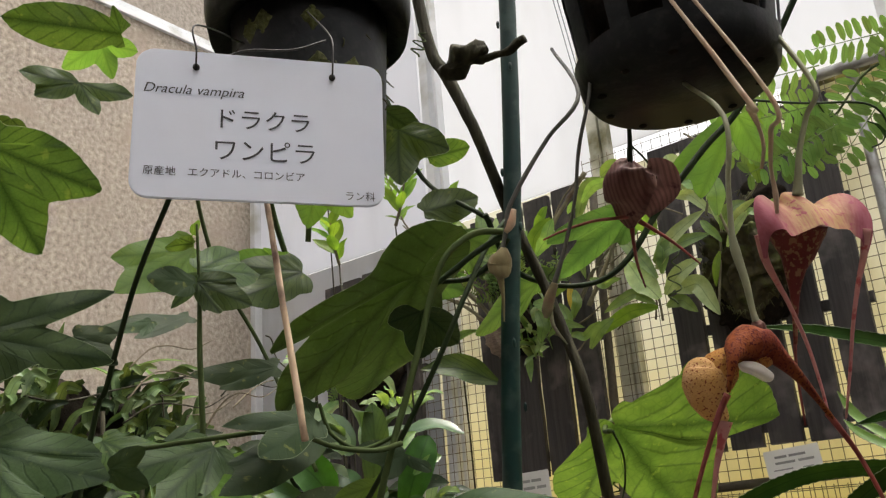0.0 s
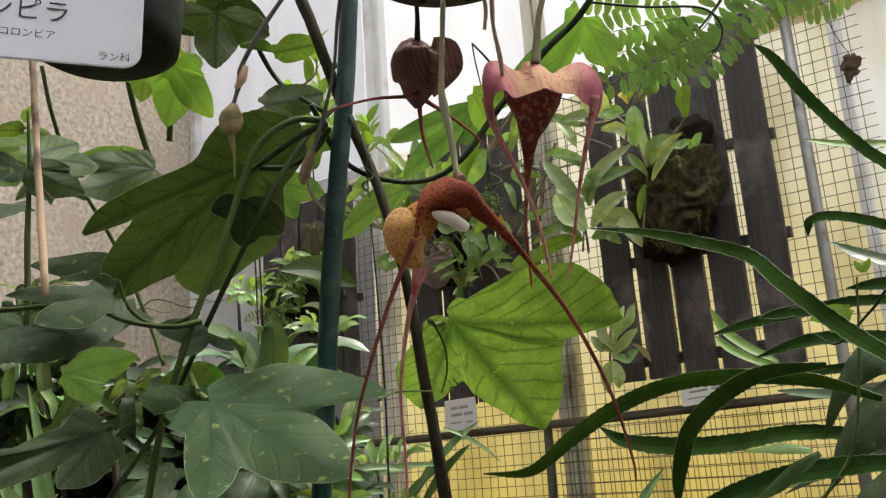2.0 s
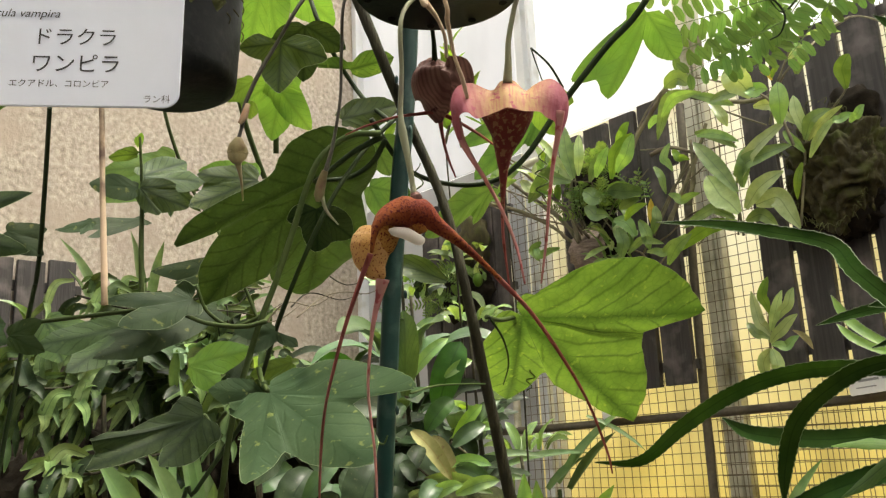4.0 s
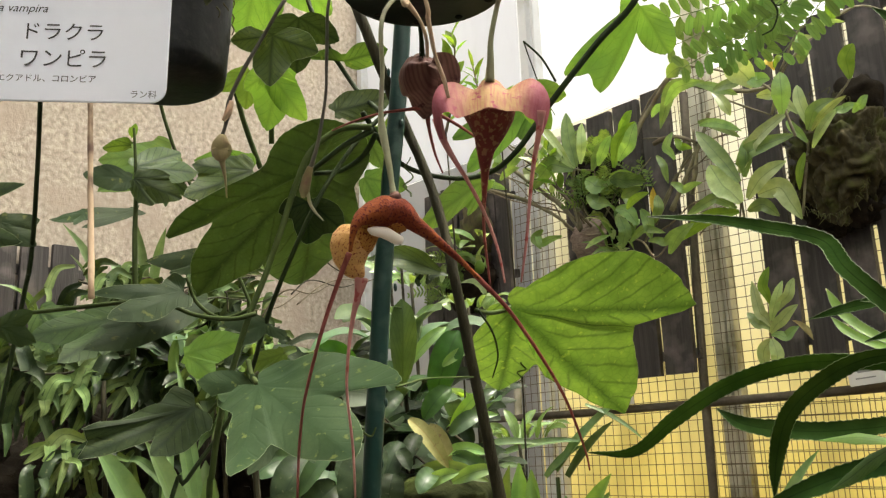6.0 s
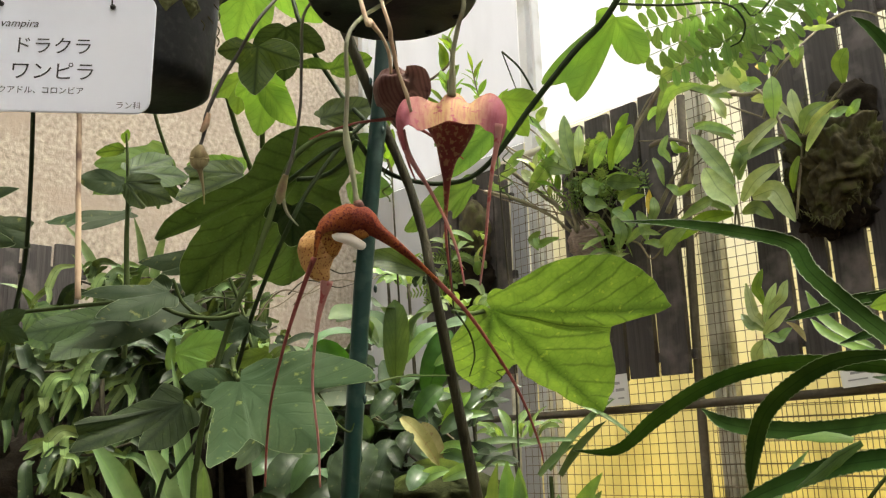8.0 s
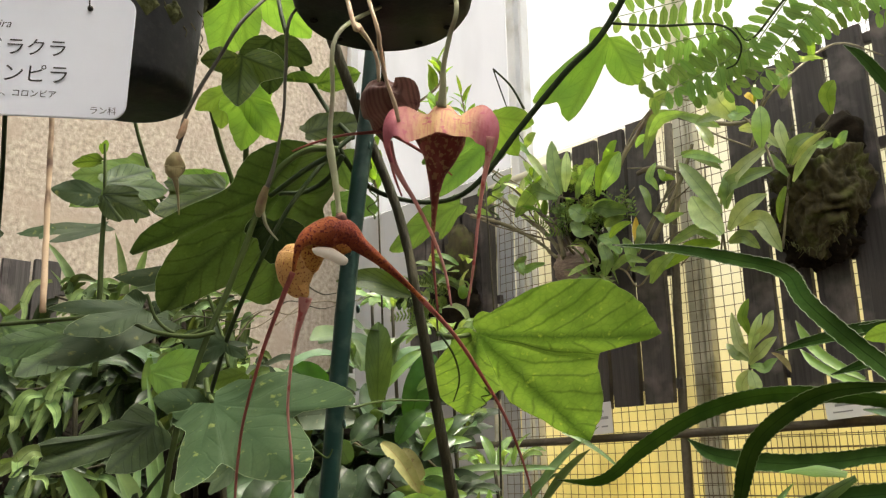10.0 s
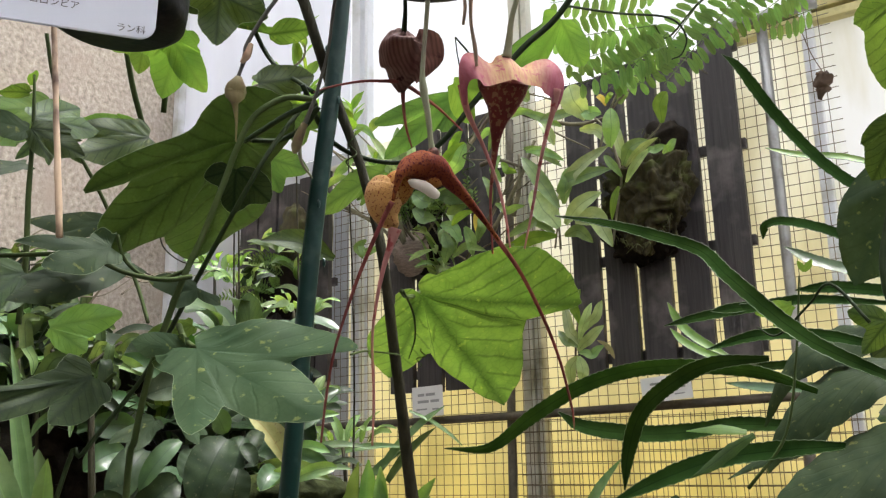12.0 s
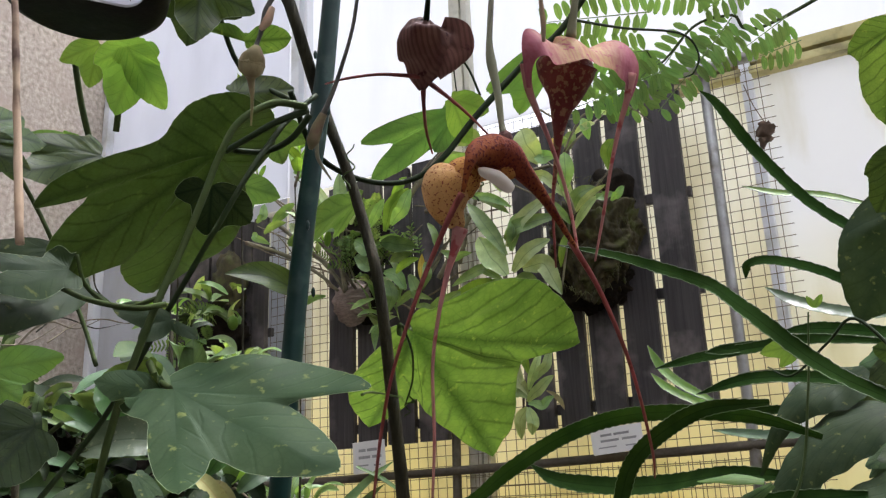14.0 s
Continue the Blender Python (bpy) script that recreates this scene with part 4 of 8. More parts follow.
vine_leaf((-0.413, 0.354, 1.251), [(-0.421, 0.336, 1.243), (-0.408, 0.345, 1.239)], L_VINE_TOP, width=0.28, sinus=0.3)
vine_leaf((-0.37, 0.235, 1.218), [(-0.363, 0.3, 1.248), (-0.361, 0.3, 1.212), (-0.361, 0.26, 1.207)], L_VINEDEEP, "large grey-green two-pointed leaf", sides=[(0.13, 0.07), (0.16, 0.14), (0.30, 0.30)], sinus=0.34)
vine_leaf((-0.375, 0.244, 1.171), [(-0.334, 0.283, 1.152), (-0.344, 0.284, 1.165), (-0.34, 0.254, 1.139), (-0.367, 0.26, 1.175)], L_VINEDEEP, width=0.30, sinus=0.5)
vine_leaf((-0.528, 0.466, 1.351), [(-0.564, 0.416, 1.342), (-0.553, 0.413, 1.311), (-0.53, 0.445, 1.317)], L_YOUNG, "bright leaf lit from behind", width=0.30, sinus=0.40)
vine_leaf((-0.483, 0.442, 1.313), [(-0.498, 0.423, 1.308), (-0.493, 0.422, 1.287), (-0.48, 0.441, 1.284), (-0.474, 0.464, 1.291), (-0.471, 0.461, 1.308)], L_VINE, width=0.18, sinus=0.4)
vine_leaf((-0.471, 0.515, 1.328), [(-0.501, 0.475, 1.337), (-0.491, 0.486, 1.306), (-0.479, 0.498, 1.344)], L_YOUNG, width=0.30, sinus=0.40)
vine_leaf((-0.448, 0.405, 1.269), [(-0.465, 0.347, 1.256), (-0.445, 0.363, 1.248)], L_VINE_TOP, width=0.16, sinus=0.16)
vine_leaf((-0.433, 0.468, 1.238), [(-0.47, 0.422, 1.234), (-0.452, 0.434, 1.223)], L_VINE_TOP, width=0.20, sinus=0.2)
vine_leaf((-0.444, 0.523, 1.095), [(-0.456, 0.493, 1.078), (-0.44, 0.497, 1.069), (-0.44, 0.512, 1.082)], L_VINE_TOP, width=0.24, sinus=0.36)
vine_leaf((-0.429, 0.538, 1.098), [(-0.417, 0.552, 1.084), (-0.414, 0.541, 1.076)], L_VINE_TOP, width=0.3, sinus=0.36)
vine_leaf((-0.271, 0.411, 1.159), [(-0.261, 0.42, 1.149), (-0.275, 0.396, 1.146), (-0.287, 0.39, 1.162)], L_VINE_TOP, width=0.31, sinus=0.28)
vine_leaf((-0.26, 0.398, 1.121), [(-0.269, 0.368, 1.124), (-0.256, 0.374, 1.114), (-0.257, 0.39, 1.129)], L_VINE_TOP, width=0.31, sinus=0.31)
vine_leaf((-0.416, 0.388, 1.29), [(-0.412, 0.436, 1.294), (-0.422, 0.426, 1.311)], L_VINE, width=0.31, sinus=0.28)
vine_leaf((-0.414, 0.387, 1.281), [(-0.396, 0.415, 1.266), (-0.405, 0.397, 1.26), (-0.404, 0.409, 1.285)], L_VINE, width=0.34, sinus=0.31)
vine_leaf((-0.415, 0.386, 1.281), [(-0.416, 0.352, 1.278), (-0.413, 0.371, 1.27)], L_VINE_TOP, width=0.34, sinus=0.25)
vine_leaf((-0.417, 0.385, 1.307), [(-0.416, 0.364, 1.3), (-0.411, 0.371, 1.306)], L_VINE, width=0.34, sinus=0.18)
vine_leaf((-0.419, 0.387, 1.314), [(-0.411, 0.385, 1.322), (-0.414, 0.382, 1.319)], L_YOUNG, width=0.28, sinus=0.18)
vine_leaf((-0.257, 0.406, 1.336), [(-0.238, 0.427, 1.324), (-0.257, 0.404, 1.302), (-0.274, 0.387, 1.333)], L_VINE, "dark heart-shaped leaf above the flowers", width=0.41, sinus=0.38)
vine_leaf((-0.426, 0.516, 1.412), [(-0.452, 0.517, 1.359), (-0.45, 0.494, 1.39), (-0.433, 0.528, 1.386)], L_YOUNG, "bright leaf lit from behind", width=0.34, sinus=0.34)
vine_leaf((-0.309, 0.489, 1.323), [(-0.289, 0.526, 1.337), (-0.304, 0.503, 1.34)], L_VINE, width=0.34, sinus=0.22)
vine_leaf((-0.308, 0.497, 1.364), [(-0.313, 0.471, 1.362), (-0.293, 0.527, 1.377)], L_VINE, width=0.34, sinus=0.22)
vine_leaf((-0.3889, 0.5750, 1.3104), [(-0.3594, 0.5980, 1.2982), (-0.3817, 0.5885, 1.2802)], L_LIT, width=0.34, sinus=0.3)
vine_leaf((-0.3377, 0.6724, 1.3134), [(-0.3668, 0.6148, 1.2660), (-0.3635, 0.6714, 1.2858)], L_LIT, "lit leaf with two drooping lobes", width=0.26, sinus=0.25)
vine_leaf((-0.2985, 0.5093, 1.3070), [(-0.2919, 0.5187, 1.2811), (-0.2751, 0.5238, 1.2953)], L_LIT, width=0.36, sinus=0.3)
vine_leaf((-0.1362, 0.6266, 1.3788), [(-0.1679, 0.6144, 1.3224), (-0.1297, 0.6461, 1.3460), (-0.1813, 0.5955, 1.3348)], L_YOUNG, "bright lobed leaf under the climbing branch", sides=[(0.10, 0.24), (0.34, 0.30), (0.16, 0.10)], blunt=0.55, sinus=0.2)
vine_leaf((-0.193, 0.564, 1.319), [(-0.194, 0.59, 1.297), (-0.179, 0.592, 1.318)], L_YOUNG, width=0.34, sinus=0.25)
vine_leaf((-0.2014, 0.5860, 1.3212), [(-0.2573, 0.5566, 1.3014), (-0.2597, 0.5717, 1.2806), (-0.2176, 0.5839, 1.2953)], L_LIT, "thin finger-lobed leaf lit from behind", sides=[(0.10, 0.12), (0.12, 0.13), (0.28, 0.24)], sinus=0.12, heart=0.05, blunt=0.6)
sheet("leaf", [(-0.3632, 0.6356, 1.2299), (-0.3801, 0.6088, 1.2413), (-0.3970, 0.5819, 1.2407)], [0.0025, 0.0105, 0.0125, 0.0085, 0.0006], (0.35, -0.9, 0.35), L_VINE, vine, "narrow leaf lit from behind", cup=0.3, cols=8, sub=7, wave=0.05)
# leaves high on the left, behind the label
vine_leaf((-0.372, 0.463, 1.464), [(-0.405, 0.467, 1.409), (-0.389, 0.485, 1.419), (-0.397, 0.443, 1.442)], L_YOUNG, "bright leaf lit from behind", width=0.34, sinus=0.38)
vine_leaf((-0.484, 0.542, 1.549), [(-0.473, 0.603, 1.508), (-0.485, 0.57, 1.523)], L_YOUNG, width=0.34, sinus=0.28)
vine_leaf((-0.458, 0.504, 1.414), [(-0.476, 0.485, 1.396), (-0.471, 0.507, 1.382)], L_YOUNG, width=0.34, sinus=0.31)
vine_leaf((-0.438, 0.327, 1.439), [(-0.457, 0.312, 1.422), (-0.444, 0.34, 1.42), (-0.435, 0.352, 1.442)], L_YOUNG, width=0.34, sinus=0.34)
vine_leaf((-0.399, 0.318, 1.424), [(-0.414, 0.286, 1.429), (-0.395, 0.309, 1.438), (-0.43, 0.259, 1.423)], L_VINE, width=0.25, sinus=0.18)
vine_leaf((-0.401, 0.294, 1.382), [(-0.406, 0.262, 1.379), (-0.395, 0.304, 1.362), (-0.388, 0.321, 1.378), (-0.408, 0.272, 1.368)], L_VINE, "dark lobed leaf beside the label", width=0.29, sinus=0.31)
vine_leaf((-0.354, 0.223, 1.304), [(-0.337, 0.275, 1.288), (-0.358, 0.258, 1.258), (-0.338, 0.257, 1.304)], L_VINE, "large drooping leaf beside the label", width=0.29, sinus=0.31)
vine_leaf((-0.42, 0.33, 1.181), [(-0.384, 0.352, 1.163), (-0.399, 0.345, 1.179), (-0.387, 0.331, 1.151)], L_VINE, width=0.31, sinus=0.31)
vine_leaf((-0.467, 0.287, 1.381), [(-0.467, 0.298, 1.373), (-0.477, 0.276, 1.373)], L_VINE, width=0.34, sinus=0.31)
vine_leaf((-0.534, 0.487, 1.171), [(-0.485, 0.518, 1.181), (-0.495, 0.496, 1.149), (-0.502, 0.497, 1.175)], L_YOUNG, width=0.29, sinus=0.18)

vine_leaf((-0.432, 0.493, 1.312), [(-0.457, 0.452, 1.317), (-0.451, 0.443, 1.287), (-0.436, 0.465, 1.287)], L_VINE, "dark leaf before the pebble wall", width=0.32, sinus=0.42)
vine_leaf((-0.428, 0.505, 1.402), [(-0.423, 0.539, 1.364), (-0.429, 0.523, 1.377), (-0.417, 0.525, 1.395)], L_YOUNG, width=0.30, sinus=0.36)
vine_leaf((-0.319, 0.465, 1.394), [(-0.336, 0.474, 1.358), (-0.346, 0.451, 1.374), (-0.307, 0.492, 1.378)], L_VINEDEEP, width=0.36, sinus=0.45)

# ---- second vine at the right edge of the bed ----
vine2 = thing("passion_vine", (0.14, 1.0, 0.0), "climbing vine with large dull green leaves", "vine")
tube("main_stem", [(0.14, 1.0, 0.0), (0.12, 0.97, 0.72), (0.11, 0.93, 1.0), (0.036, 0.834, 1.161), (0.046, 0.868, 1.285), (0.10, 0.90, 1.55)], [0.003, 0.003, 0.0028, 0.0026, 0.0024], M_STEMDARK, vine2, n=7)
tube("side_stem", [(0.032, 0.716, 1.144), (0.009, 0.73, 1.175), (-0.011, 0.751, 1.165), (-0.039, 0.772, 1.148), (-0.057, 0.789, 1.158)], [0.0013, 0.0012, 0.001, 0.0009, 0.0006], M_STEMDARK, vine2, n=5)
tube("side_stem", [(-0.083, 0.813, 1.034), (-0.051, 0.817, 1.075), (-0.035, 0.814, 1.14), (-0.025, 0.806, 1.198)], [0.0015, 0.0013, 0.0011, 0.0007], M_STEM, vine2, "young green shoot", n=5)


def vine2_leaf(base, tips, material=None, label="", **kw):
    v, f, uv = lobed_data(base, tips, seed=random.uniform(0, 9), **kw)
    return solid("leaf", v, f, material or L_VINE_TOP, vine2, label, True, uv)


vine2_leaf((0.066, 0.879, 1.313), [(0.007, 0.868, 1.197), (0.057, 0.862, 1.225), (0.028, 0.871, 1.274)], L_VINE_TOP, "large dull green pointed leaf", width=0.34, sinus=0.25)
vine2_leaf((0.076, 0.831, 1.424), [(0.052, 0.882, 1.362), (0.035, 0.856, 1.421), (0.091, 0.853, 1.376)], L_VINE, width=0.40, sinus=0.34)
vine2_leaf((0.063, 0.824, 1.318), [(0.03, 0.83, 1.304), (0.033, 0.84, 1.274)], L_VINE, width=0.34, sinus=0.31)
vine2_leaf((0.041, 0.735, 1.146), [(0.015, 0.744, 1.157), (0.022, 0.738, 1.126)], L_VINE, width=0.34, sinus=0.31)
vine2_leaf((-0.02, 0.802, 1.2), [(-0.013, 0.801, 1.209), (-0.024, 0.8, 1.209)], L_YOUNG, width=0.28, sinus=0.18)
vine2_leaf((-0.037, 0.825, 1.178), [(-0.066, 0.822, 1.174), (-0.053, 0.826, 1.162)], L_YOUNG, width=0.28, sinus=0.18)


def vine2_blade(pts, widths, material=None, label=""):
    face = (CAM_MID - V(pts[0])).normalized() * 0.8 + V((0, 0, 0.9))
    return sheet("leaf", pts, widths, face, material or L_VINE_TOP, vine2, label, cup=-0.18, cols=10, sub=8, wave=0.04, seed=random.uniform(0, 6))


vine2_blade([(-0.0012, 0.9877, 1.1756), (-0.0260, 0.9781, 1.1633), (-0.0556, 0.9663, 1.1496), (-0.0806, 0.9597, 1.1234), (-0.1003, 0.9586, 1.0853)], [0.0057, 0.0255, 0.0284, 0.0212, 0.0113, 0.0063, 0.0014], L_VINE_TOP, "drooping grey-green leaf over the straps")
vine2_blade([(0.0343, 0.9682, 1.1397), (-0.0071, 0.9502, 1.1274), (-0.0454, 0.9363, 1.1038), (-0.0743, 0.9281, 1.0761), (-0.0944, 0.9255, 1.0434)], [0.0068, 0.0255, 0.0309, 0.0282, 0.0201, 0.0108, 0.0014], L_VINE_TOP, "long drooping grey-green leaf")
vine2_blade([(0.0396, 0.9158, 1.0813), (0.0041, 0.9034, 1.0574), (-0.0354, 0.8890, 1.0335), (-0.0666, 0.8783, 1.0117), (-0.0918, 0.8712, 0.9875)], [0.0149, 0.0359, 0.0409, 0.0397, 0.0323, 0.0186, 0.0024], L_VINE_TOP, "broad dull leaf in the corner")
vine2_blade([(0.0416, 0.9053, 1.0325), (0.0118, 0.8941, 1.0157), (-0.0182, 0.8834, 0.9967), (-0.0442, 0.8746, 0.9776)], [0.0144, 0.0338, 0.0373, 0.0240, 0.0024], L_VINE_TOP)
vine2_blade([(0.0422, 1.0487, 1.2047), (0.0220, 1.0446, 1.1782), (0.0064, 1.0436, 1.1488), (-0.0001, 1.0434, 1.1355)], [0.0074, 0.0223, 0.0282, 0.0193, 0.0023], L_VINE)
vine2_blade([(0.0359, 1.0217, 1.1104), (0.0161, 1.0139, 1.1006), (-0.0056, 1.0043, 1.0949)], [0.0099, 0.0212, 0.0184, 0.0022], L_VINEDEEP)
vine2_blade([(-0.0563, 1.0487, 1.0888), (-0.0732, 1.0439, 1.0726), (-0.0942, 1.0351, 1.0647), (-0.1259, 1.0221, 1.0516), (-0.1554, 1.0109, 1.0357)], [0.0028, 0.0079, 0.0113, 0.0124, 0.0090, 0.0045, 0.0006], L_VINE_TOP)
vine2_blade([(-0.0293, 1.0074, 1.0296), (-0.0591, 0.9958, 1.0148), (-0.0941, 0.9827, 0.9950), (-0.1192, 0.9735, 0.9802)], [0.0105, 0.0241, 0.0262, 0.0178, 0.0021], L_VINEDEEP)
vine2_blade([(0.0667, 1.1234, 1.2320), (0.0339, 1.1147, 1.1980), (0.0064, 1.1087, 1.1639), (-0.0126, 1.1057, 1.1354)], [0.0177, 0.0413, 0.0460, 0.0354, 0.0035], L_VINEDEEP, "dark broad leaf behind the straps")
vine2_blade([(0.0625, 1.1652, 1.1413), (0.0222, 1.1502, 1.1185), (-0.0237, 1.1329, 1.0929)], [0.0145, 0.0314, 0.0290, 0.0030], L_VINEDEEP)
vine2_leaf((-0.115, 0.712, 1.001), [(-0.095, 0.718, 1.021), (-0.112, 0.725, 1.033), (-0.126, 0.712, 1.024)], L_VINE_TOP, width=0.37, sinus=0.5)
vine2_blade([(-0.062, 0.765, 1.075), (-0.079, 0.762, 1.065), (-0.094, 0.76, 1.054), (-0.11, 0.757, 1.044)], [0.003, 0.007, 0.006, 0.0005], L_VINE)
vine2_blade([(-0.067, 0.764, 1.077), (-0.086, 0.761, 1.08), (-0.111, 0.757, 1.079)], [0.003, 0.006, 0.0005], L_YOUNG)
vine2_blade([(-0.0008, 1.1563, 1.1896), (-0.0198, 1.1367, 1.1834), (-0.0389, 1.1171, 1.1772), (-0.0606, 1.1147, 1.1651), (-0.0823, 1.1122, 1.1530)], [0.0038, 0.0122, 0.0153, 0.0145, 0.0110, 0.0061, 0.0008], L_VINE_TOP, "drooping dull green leaf beside the straps")
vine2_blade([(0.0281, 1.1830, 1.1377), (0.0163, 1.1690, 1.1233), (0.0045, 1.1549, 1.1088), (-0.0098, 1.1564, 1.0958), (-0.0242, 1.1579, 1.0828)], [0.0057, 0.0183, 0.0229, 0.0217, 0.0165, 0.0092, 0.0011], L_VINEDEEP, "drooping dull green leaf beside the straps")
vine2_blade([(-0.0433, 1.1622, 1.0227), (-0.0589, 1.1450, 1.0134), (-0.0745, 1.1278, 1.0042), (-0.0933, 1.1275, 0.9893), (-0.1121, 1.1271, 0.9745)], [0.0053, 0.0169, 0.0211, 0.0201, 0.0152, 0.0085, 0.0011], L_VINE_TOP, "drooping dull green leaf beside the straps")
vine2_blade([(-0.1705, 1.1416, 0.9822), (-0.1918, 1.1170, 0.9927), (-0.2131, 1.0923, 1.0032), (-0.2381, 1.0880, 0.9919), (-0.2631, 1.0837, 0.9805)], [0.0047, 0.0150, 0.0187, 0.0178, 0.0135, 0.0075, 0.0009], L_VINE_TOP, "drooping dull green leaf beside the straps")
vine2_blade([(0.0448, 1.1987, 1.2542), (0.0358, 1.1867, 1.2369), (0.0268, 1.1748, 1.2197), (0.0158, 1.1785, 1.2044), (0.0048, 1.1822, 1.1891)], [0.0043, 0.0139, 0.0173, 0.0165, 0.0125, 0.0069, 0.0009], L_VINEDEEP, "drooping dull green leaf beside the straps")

# ---- strap-leaved cactus ----
straps = thing("strap_cactus", (0.12, 0.92, 0.015), "leaf cactus with long dark green notched straps", "cactus")


def strap(points, w, face, material=None, label="", **kw):
    """A long strap with a thick middle line and a thin notched margin on both sides."""
    w *= 0.88
    wide = [w * 0.35, w * 0.8, w, w, w, w, w * 0.7, w * 0.06][::-1]
    v, f, uv = sheet_data(points, wide, face, cols=6, sub=14, cup=0.18, wave=0.05, teeth=0.05, seed=random.uniform(0, 6), **kw)
    ob = solid("strap", v, f, material or L_STRAP, straps, label, True, uv)
    for k in (0, 6):
        tube("margin", v[k::7], [0.0003] * len(v[k::7]), M_MARGIN if material else M_EDGE, ob, n=4, sub=1)
    return ob


TOCAM = (0.35, -0.85, 0.45)
strap([(-0.158, 0.644, 1.234), (-0.136, 0.684, 1.233), (-0.112, 0.718, 1.227), (-0.083, 0.741, 1.215), (-0.053, 0.703, 1.184), (-0.015, 0.694, 1.144), (0.02, 0.679, 1.118), (0.09, 0.72, 1.08)], 0.0070, TOCAM, label="long dark strap arching across the view")
strap([(-0.428, 0.898, 1.073), (-0.374, 0.905, 1.073), (-0.323, 0.906, 1.103), (-0.272, 0.914, 1.13), (-0.225, 0.929, 1.145), (-0.169, 0.924, 1.146), (-0.092, 0.909, 1.134), (-0.038, 0.897, 1.112)], 0.0085, (0.2, -0.9, -0.3), label="long dark strap arching down to a pale tip")
strap([(-0.375, 1.075, 1.116), (-0.343, 1.083, 1.096), (-0.28, 1.105, 1.086), (-0.224, 1.121, 1.087), (-0.154, 1.085, 1.092), (-0.068, 1.067, 1.084)], 0.0125, TOCAM)
strap([(-0.216, 0.884, 1.03), (-0.211, 0.886, 1.063), (-0.197, 0.889, 1.1), (-0.168, 0.895, 1.126), (-0.13, 0.901, 1.143), (-0.074, 0.891, 1.143)], 0.0085, (0.5, -0.8, 0.1))
strap([(-0.199, 0.805, 1.022), (-0.151, 0.819, 1.043), (-0.108, 0.829, 1.057), (-0.056, 0.817, 1.063), (-0.006, 0.801, 1.065)], 0.0095, TOCAM)
strap([(-0.116, 1.008, 1.498), (-0.099, 1.01, 1.476), (-0.071, 1.016, 1.42), (-0.029, 1.012, 1.353), (0.021, 0.989, 1.296), (0.058, 0.957, 1.257)], 0.0080, TOCAM, label="upright strap with a bright green tip")
strap([(-0.1, 1.035, 1.286), (-0.094, 1.032, 1.3), (-0.07, 1.025, 1.298), (-0.028, 1.013, 1.278), (0.014, 1.002, 1.247), (0.052, 0.988, 1.213)], 0.0075, TOCAM)
strap([(-0.089, 1.088, 1.286), (-0.059, 1.086, 1.265), (-0.011, 1.073, 1.244), (0.045, 1.056, 1.231)], 0.0085, TOCAM, L_ORCHID)
strap([(-0.167, 0.888, 1.181), (-0.132, 0.895, 1.187), (-0.083, 0.893, 1.19), (-0.036, 0.888, 1.191), (0.031, 0.872, 1.178)], 0.0065, TOCAM)
strap([(-0.095, 1.074, 1.401), (-0.06, 1.073, 1.385), (-0.016, 1.07, 1.372), (0.03, 1.058, 1.347)], 0.0055, TOCAM, L_STRAPYOUNG)
strap([(-0.208, 1.026, 1.228), (-0.195, 1.024, 1.202), (-0.175, 1.021, 1.182), (-0.145, 1.02, 1.162)], 0.0060, TOCAM, L_STRAPYOUNG, "pale young strap")
strap([(-0.209, 1.031, 1.199), (-0.192, 1.028, 1.181), (-0.163, 1.026, 1.164), (-0.13, 1.023, 1.152)], 0.0055, TOCAM, L_STRAPYOUNG, "pale young strap")
strap([(-0.147, 1.051, 1.146), (-0.112, 1.047, 1.15), (-0.067, 1.033, 1.148), (-0.016, 1.017, 1.14)], 0.0065, TOCAM)
strap([(-0.146, 0.947, 1.162), (-0.093, 0.945, 1.171), (-0.036, 0.942, 1.165), (0.012, 0.937, 1.15)], 0.0075, TOCAM)
strap([(-0.076, 1.05, 1.229), (-0.037, 1.044, 1.226), (0.003, 1.038, 1.217), (0.051, 1.03, 1.205)], 0.0090, TOCAM)
strap([(-0.151, 1.021, 1.134), (-0.093, 1.011, 1.124), (-0.036, 0.997, 1.124)], 0.0060, TOCAM, L_ORCHID)
strap([(-0.12, 0.885, 1.19), (-0.094, 0.895, 1.192), (-0.07, 0.904, 1.194)], 0.006, TOCAM)
tube("stalk", [(0.14, 0.95, 0.0), (0.135, 0.94, 0.5), (0.13, 0.93, 0.72), (0.12, 0.91, 0.9)], [0.007, 0.007, 0.006, 0.003], M_STEMDARK, straps, n=7)

# ---- bipinnate feathery leaves ----
acacia = thing("feathery_shrub", (0.36, 1.0, 0.0), "shrub with fresh green feathery leaves", "shrub")
tube("main_stem", [(0.36, 1.0, 0.0), (0.36, 1.0, 0.72), (0.34, 0.98, 1.2), (0.30, 0.92, 1.55), (0.2, 0.85, 1.66)], [0.005, 0.0045, 0.004, 0.002], M_VINE, acacia, n=7)


